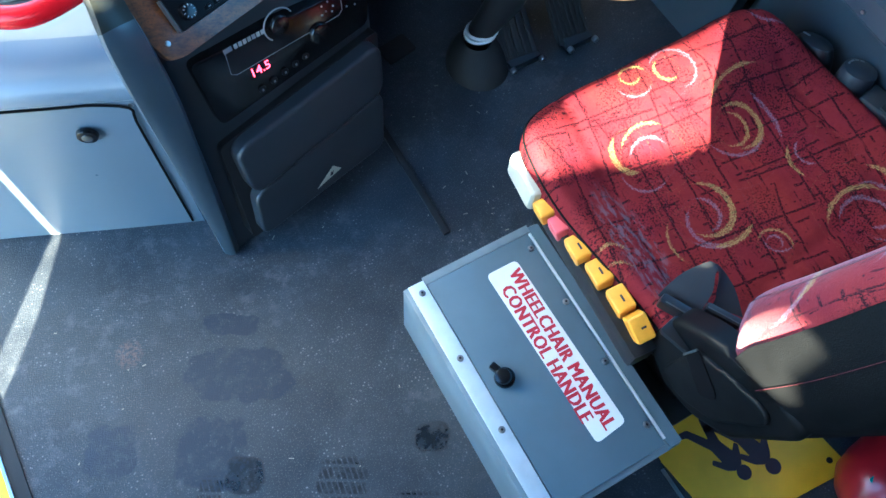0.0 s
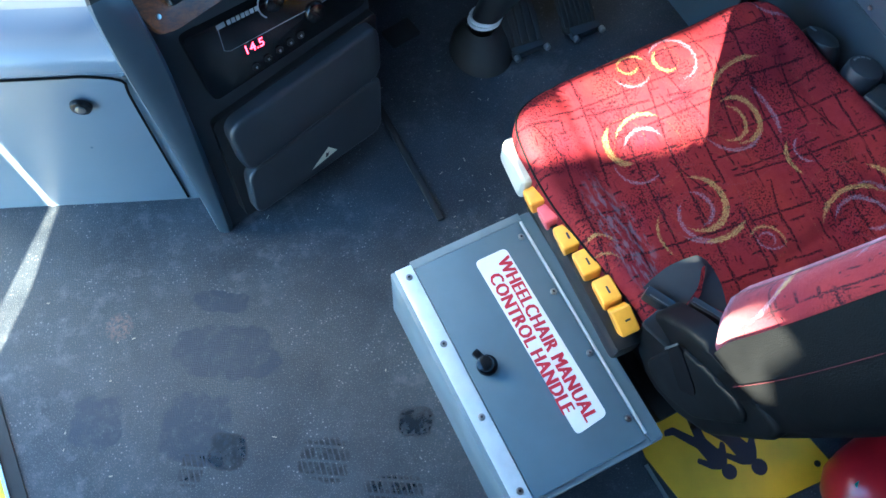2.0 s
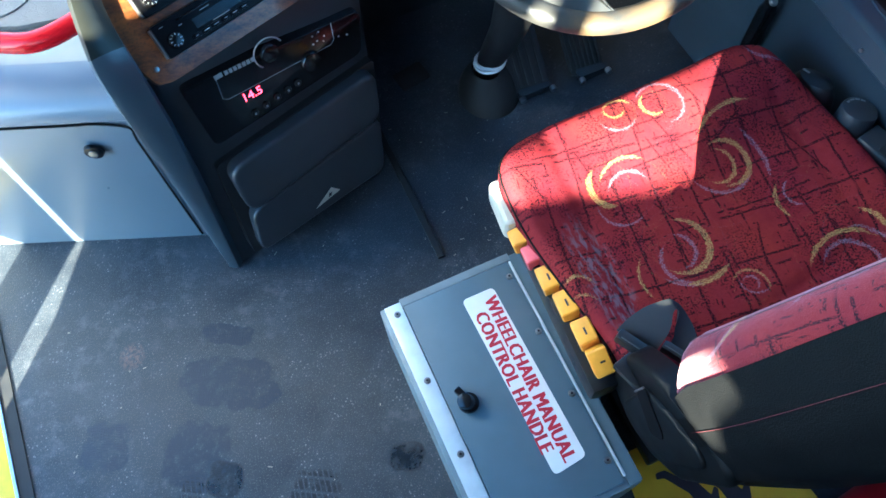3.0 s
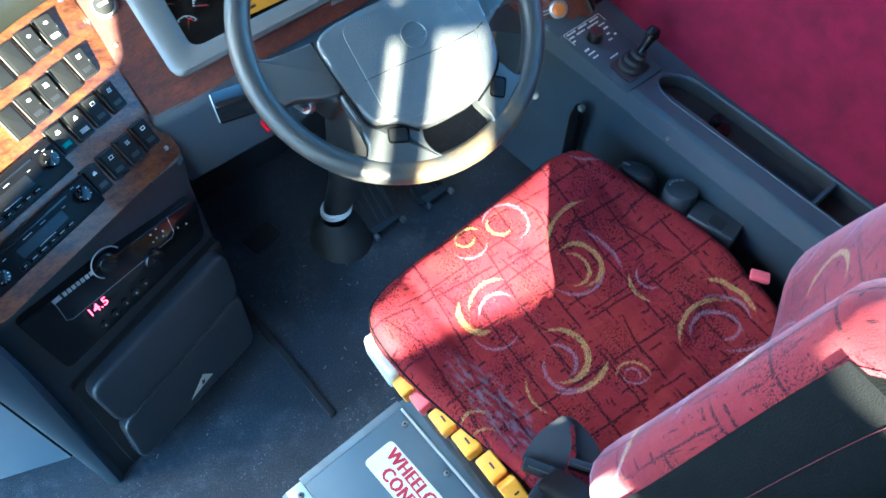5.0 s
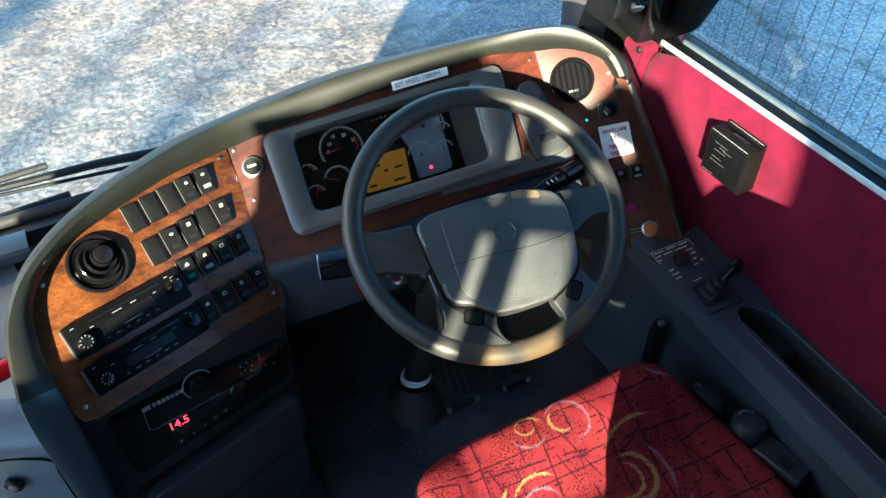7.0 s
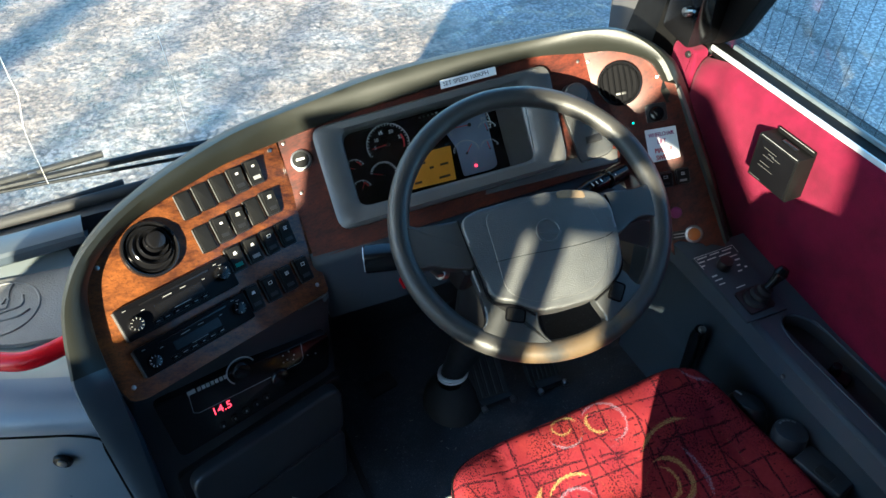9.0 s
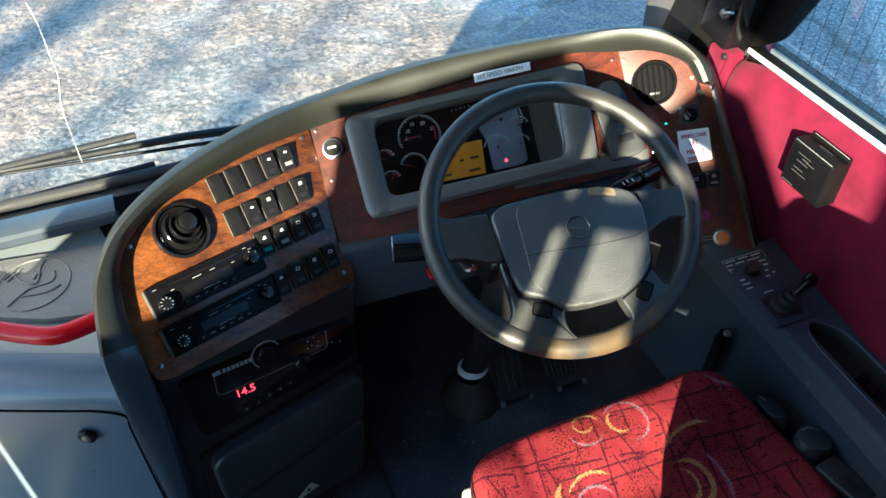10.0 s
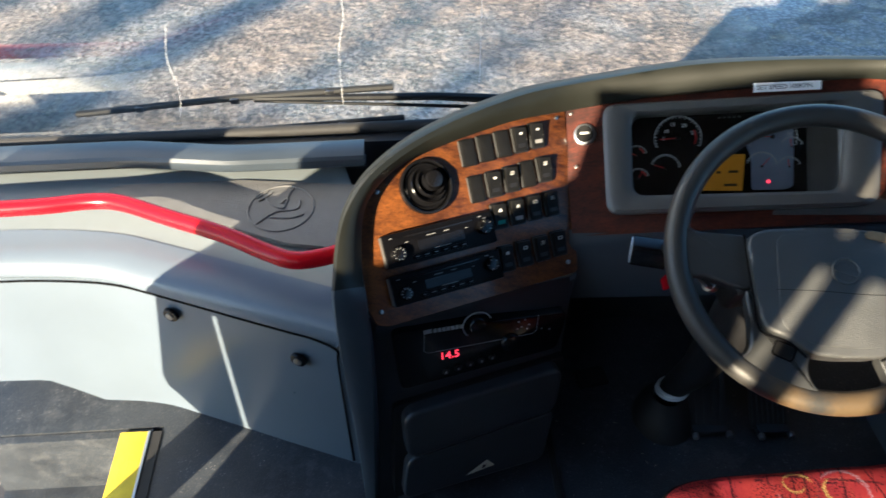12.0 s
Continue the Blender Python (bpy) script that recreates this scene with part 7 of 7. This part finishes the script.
# ---- handle box beside the seat ----
hbox = thing("handle_box", (-0.04, -0.33, 0), "blue-grey painted steel box with a screwed lid", "storage box")
bm = bm_box(bm_new(), (0.254, 0.416, 0.178), Matrix.Translation((-0.039, -0.327, 0.089)), 0.004)
part("case", bm, EDGE, hbox)
bm = bm_box(bm_new(), (0.19, 0.395, 0.006), Matrix.Translation((-0.033, -0.328, 0.1805)), 0.002)
lid = part("lid", bm, LID, hbox, "blue-grey lid")
bm = bm_box(bm_new(), (0.028, 0.412, 0.005), Matrix.Translation((-0.144, -0.327, 0.1805)), 0.001)
part("hinge_strip", bm, PAINTED_ALU, hbox, "bright aluminium edge strip")
bm = bm_box(bm_new(), (0.004, 0.385, 0.006), Matrix.Translation((0.066, -0.325, 0.182)), 0.001)
part("edge_strip", bm, PAINTED_ALU, hbox, "thin bright edge strip")
bm = bm_box(bm_new(), (0.022, 0.41, 0.004), Matrix.Translation((0.078, -0.327, 0.179)), 0.001)
part("side_flange", bm, LID, hbox)
bm = bm_box(bm_new(), (0.2, 0.014, 0.005), Matrix.Translation((-0.03, -0.123, 0.1795)), 0.001)
part("front_flange", bm, EDGE, hbox)
for x, ys in ((0.054, (-0.157, -0.263, -0.375, -0.487)), (-0.142, (-0.140, -0.262, -0.387, -0.505))):
    for y in ys:
        sc = part("screw", bm_cyl(bm_new(), 0.006, 0.0045, 0.003, pose(x, y, 0.1832), 16, 0.001), STEEL, hbox)
        part("screw_slot", bm_cyl(bm_new(), 0.002, 0.002, 0.0005, pose(x, y, 0.1862), 8), DARK_INK, sc)
bm = bm_cyl(bm_new(), 0.017, 0.016, 0.01, pose(-0.098, -0.322, 0.183), 24, 0.003)
bm_cyl(bm, 0.013, 0.012, 0.024, pose(-0.098, -0.322, 0.19, 0, -18, 0), 22, 0.002)
lock = part("cam_lock", bm, GLOSS_BLACK, hbox, "round black cam lock")
part("lock_wing", bm_box(bm_new(), (0.012, 0.016, 0.012), pose(-0.104, -0.302, 0.19, 0, 0, 20), 0.003), GLOSS_BLACK, lock)
bm = bm_prism(bm_new(), rounded([(-0.036, -0.163), (0.021, -0.163), (0.029, -0.468), (-0.028, -0.474)], 0.009, 4), 0.1838, 0.1846)
lab = part("box_label", bm, WHITE, lid, "white label with bold red capitals")
for body, x in (("WHEELCHAIR MANUAL", 0.0072), ("CONTROL HANDLE", -0.0188)):
    tm = pose(x, -0.177 if x > 0 else -0.195, 0.1849, 0, 0, -90.8)
    bm = bm_text(body, 0.031, tm @ Matrix.Diagonal((0.83, 1, 1, 1)), 0.0001, 1.07, bold=0.029)
    part("lettering", bm, RED_INK, lab, recalc=False)

# ---- yellow pictogram plate on the floor ----
sign = thing("pictogram_plate", (0.25, -0.62, 0), "yellow plate with two dark figures on the floor behind the seat", "sign")
bm = bm_prism(bm_new(), [(0.118, -0.475), (0.105, -0.55), (0.13, -0.70), (0.39, -0.72), (0.37, -0.60), (0.33, -0.475)], 0.001, 0.004)
part("plate", bm, SIGN_YELLOW, sign)
for x, y, s in ((0.208, -0.592, 0.62), (0.258, -0.606, 0.66)):
    f = pose(x, y, 0.0042, 0, 0, 196)
    bm = bm_cyl(bm_new(), 0.021 * s, 0.021 * s, 0.001, f @ Matrix.Translation((0, 0.07 * s, 0)), 20)
    bm_prism(bm, rounded([(-0.012, 0.052), (0.012, 0.052), (0.03, 0.035), (0.048, -0.005), (0.036, -0.012), (0.022, 0.012), (0.018, -0.03), (0.04, -0.10), (0.06, -0.112), (0.05, -0.125), (0.024, -0.115), (0.0, -0.055), (-0.026, -0.11), (-0.048, -0.106), (-0.02, -0.03), (-0.024, 0.012), (-0.046, 0.0), (-0.05, 0.012), (-0.028, 0.038)], 0.005), 0, 0.001, f @ Matrix.Diagonal((s, s, 1, 1)))
    part("figure", bm, DARK_INK, sign, "plain dark figure")
for x, y in ((0.364, -0.691),):
    part("rivet", bm_cyl(bm_new(), 0.006, 0.005, 0.003, pose(x, y, 0.004), 12, 0.001), BLACK, sign)
bm = bm_box(bm_new(), (0.006, 0.4, 0.005), pose(0.106, -0.76, 0.003, 0, 0, 2), 0.001)
tagged(part("floor_trim", bm, ALUMINIUM), "thin bright floor trim strip behind the box", "trim", kind="structure")

# ---- fire extinguisher ----
ext = thing("fire_extinguisher", (0.42, -0.76, 0), "red fire extinguisher lying behind the seat", "fire extinguisher")
E0 = pose(0.30, -0.768, 0.085, 0, 90, 6)
bm = bm_new()
rows = []
for h, r in ((-0.03, 0.012), (-0.028, 0.022), (0.0, 0.024), (0.01, 0.04), (0.025, 0.06), (0.05, 0.076), (0.08, 0.08), (0.36, 0.08), (0.39, 0.075), (0.4, 0.06)):
    rows.append([E0 @ Vector((r * math.cos(a * math.tau / 32), r * math.sin(a * math.tau / 32), h)) for a in range(32)])
v = bm_surface(bm, rows, wrap=True)
bm.faces.new(v[-1])
part("cylinder", bm, EXT_RED, ext)
bm = bm_cyl(bm_new(), 0.016, 0.016, 0.05, E0 @ Matrix.Translation((0, 0, -0.07)), 18, 0.003)
bm_box(bm, (0.018, 0.018, 0.06), E0 @ Matrix.Translation((-0.012, 0, -0.08)) @ Matrix.Rotation(0.3, 4, "Y"), 0.003)
part("valve", bm, STEEL, ext, "bright metal valve")
ring = [E0 @ Vector((-0.03 + 0.016 * math.cos(a * math.tau / 24), 0.018 * math.sin(a * math.tau / 24) + 0.02, -0.075)) for a in range(24)]
part("safety_ring", bm_tube(bm_new(), ring, 0.0025, 8, closed=True), STEEL, ext, "bright pull ring")
part("tag", bm_prism(bm_new(), rounded(rect(0.02, 0.022), 0.003), 0.0, 0.001, E0 @ Matrix.Translation((-0.055, 0.03, 0.04)) @ Matrix.Rotation(radians(-105), 4, "Y")), TEAL, ext, "small green tag")

# ---- wipers outside the windscreen ----
def wiper(pivot, tip, blade_a, blade_b):
    w = thing("wiper", pivot, "black windscreen wiper resting outside the glass", "wiper")
    pv, tp, ba, bb = (Vector(p) for p in (pivot, tip, blade_a, blade_b))
    part("arm", bm_tube(bm_new(), [pv, pv.lerp(tp, 0.4) + Vector((0, 0.004, 0.008)), tp], [0.012, 0.009, 0.006], 8), BLACK, w)
    part("arm", bm_tube(bm_new(), [pv + Vector((0.0, 0.0, -0.02)), pv.lerp(tp, 0.5) + Vector((0, 0.0, -0.012)), tp - Vector((0, 0, 0.006))], [0.005, 0.004, 0.003], 8), BLACK, w)
    part("blade", bm_tube(bm_new(), [ba, ba.lerp(bb, 0.5) + Vector((0, 0.004, 0.004)), bb], 0.0075, 8), RUBBER, w)
    for t in (0.2, 0.5, 0.8):
        part("blade_clip", bm_box(bm_new(), (0.02, 0.012, 0.014), Matrix.Translation(ba.lerp(bb, t)), 0.003), STEEL, w)
    part("pivot_cap", bm_cyl(bm_new(), 0.014, 0.011, 0.03, Matrix.Translation(pv - Vector((0, 0, 0.015))), 16, 0.003), BLACK, w)
    return w


wiper((0.05, 0.80, 0.50), (-0.6, 0.83, 0.52), (-0.98, 0.83, 0.50), (-0.30, 0.83, 0.535))
wiper((-0.30, 0.80, 0.455), (-0.75, 0.80, 0.44), (-0.95, 0.80, 0.43), (-0.28, 0.80, 0.475))

# dried water runs on the glass
RUN = material("dried_water", (0.75, 0.76, 0.78), 0.5, vary=0.1, scale=90)
for run in ([(-0.378, 0.90), (-0.378, 0.858), (-0.377, 0.80), (-0.38, 0.761), (-0.392, 0.70), (-0.398, 0.644), (-0.399, 0.562)], [(-0.70, 0.76), (-0.717, 0.687), (-0.715, 0.63), (-0.717, 0.592), (-0.729, 0.547)], [(-0.13, 0.82), (-0.128, 0.72), (-0.125, 0.602)]):
    path = smooth_path([(x + random.uniform(-0.002, 0.002), 0.7345 - 0.1107 * (z - 0.55), z) for x, z in run], 5)
    part("water_run", bm_tube(bm_new(), path, [random.uniform(0.00025, 0.0006) for _ in path], 6), RUN, screen, "thin pale dried water run")

# unseen bare trees behind the coach, added for long shadows and thickened at left
BARK = material("bark", (0.09, 0.075, 0.06), 0.9, vary=0.3, scale=9, bump=0.6, bump_scale=40)
SUN_FLAT, ACROSS = Vector((0.65, 0.76, 0)), Vector((0.76, -0.65, 0))
for across, along, tall, girth in ((-2.6, -27.0, 13.0, 0.14), (-3.5, -30.0, 14.0, 0.13), (-4.7, -26.0, 13.0, 0.42), (-5.65, -28.0, 13.5, 0.55), (-6.7, -29.0, 14.5, 0.6)):
    base = ACROSS * across + SUN_FLAT * along + Vector((0, 0, -1.6))
    tree = thing("tree", base, "unseen bare tree with a tall trunk behind the coach, added to shade the yard", "tree", "trees in the yard")
    spine = [base + Vector((random.uniform(-0.08, 0.08) if k else 0, random.uniform(-0.08, 0.08) if k else 0, tall * k / 6)) for k in range(7)]
    part("trunk", bm_tube(bm_new(), smooth_path(spine, 4), [girth * (1.15 - 0.75 * k / 24) for k in range(len(smooth_path(spine, 4)))], 10), BARK, tree)
    for k in range(9):
        p = spine[2 + k % 4].lerp(spine[3 + k % 4], random.random())
        way = SUN_FLAT * random.choice((-1, 1)) * random.uniform(0.5, 1.2) + ACROSS * random.uniform(-0.55, 0.55) + Vector((0, 0, random.uniform(0.6, 1.3)))
        part("limb", bm_tube(bm_new(), [p, p + way * 0.5 + Vector((0, 0, 0.1)), p + way], [girth * 0.4, girth * 0.25, girth * 0.08], 7), BARK, tree)

# pale straw bits and grit trodden into the floor
bm = bm_new()
for _ in range(55):
    near = random.random() < 0.6
    x, y = (random.uniform(-0.02, 0.3), random.uniform(-0.05, 0.33)) if near else (random.uniform(-0.78, 0.0), random.uniform(-0.55, 0.2))
    if x > -0.18 and y < -0.1:
        continue
    bm_box(bm, (random.uniform(0.001, 0.002), random.uniform(0.002, 0.009), 0.0008), pose(x, y, 0.0008, 0, 0, random.uniform(0, 180)))
tagged(part("floor_litter", bm, material("dull_straw", (0.3, 0.28, 0.22), 0.8)), "scattered pale straw bits and grit on the dark floor", "litter", kind="stuff")
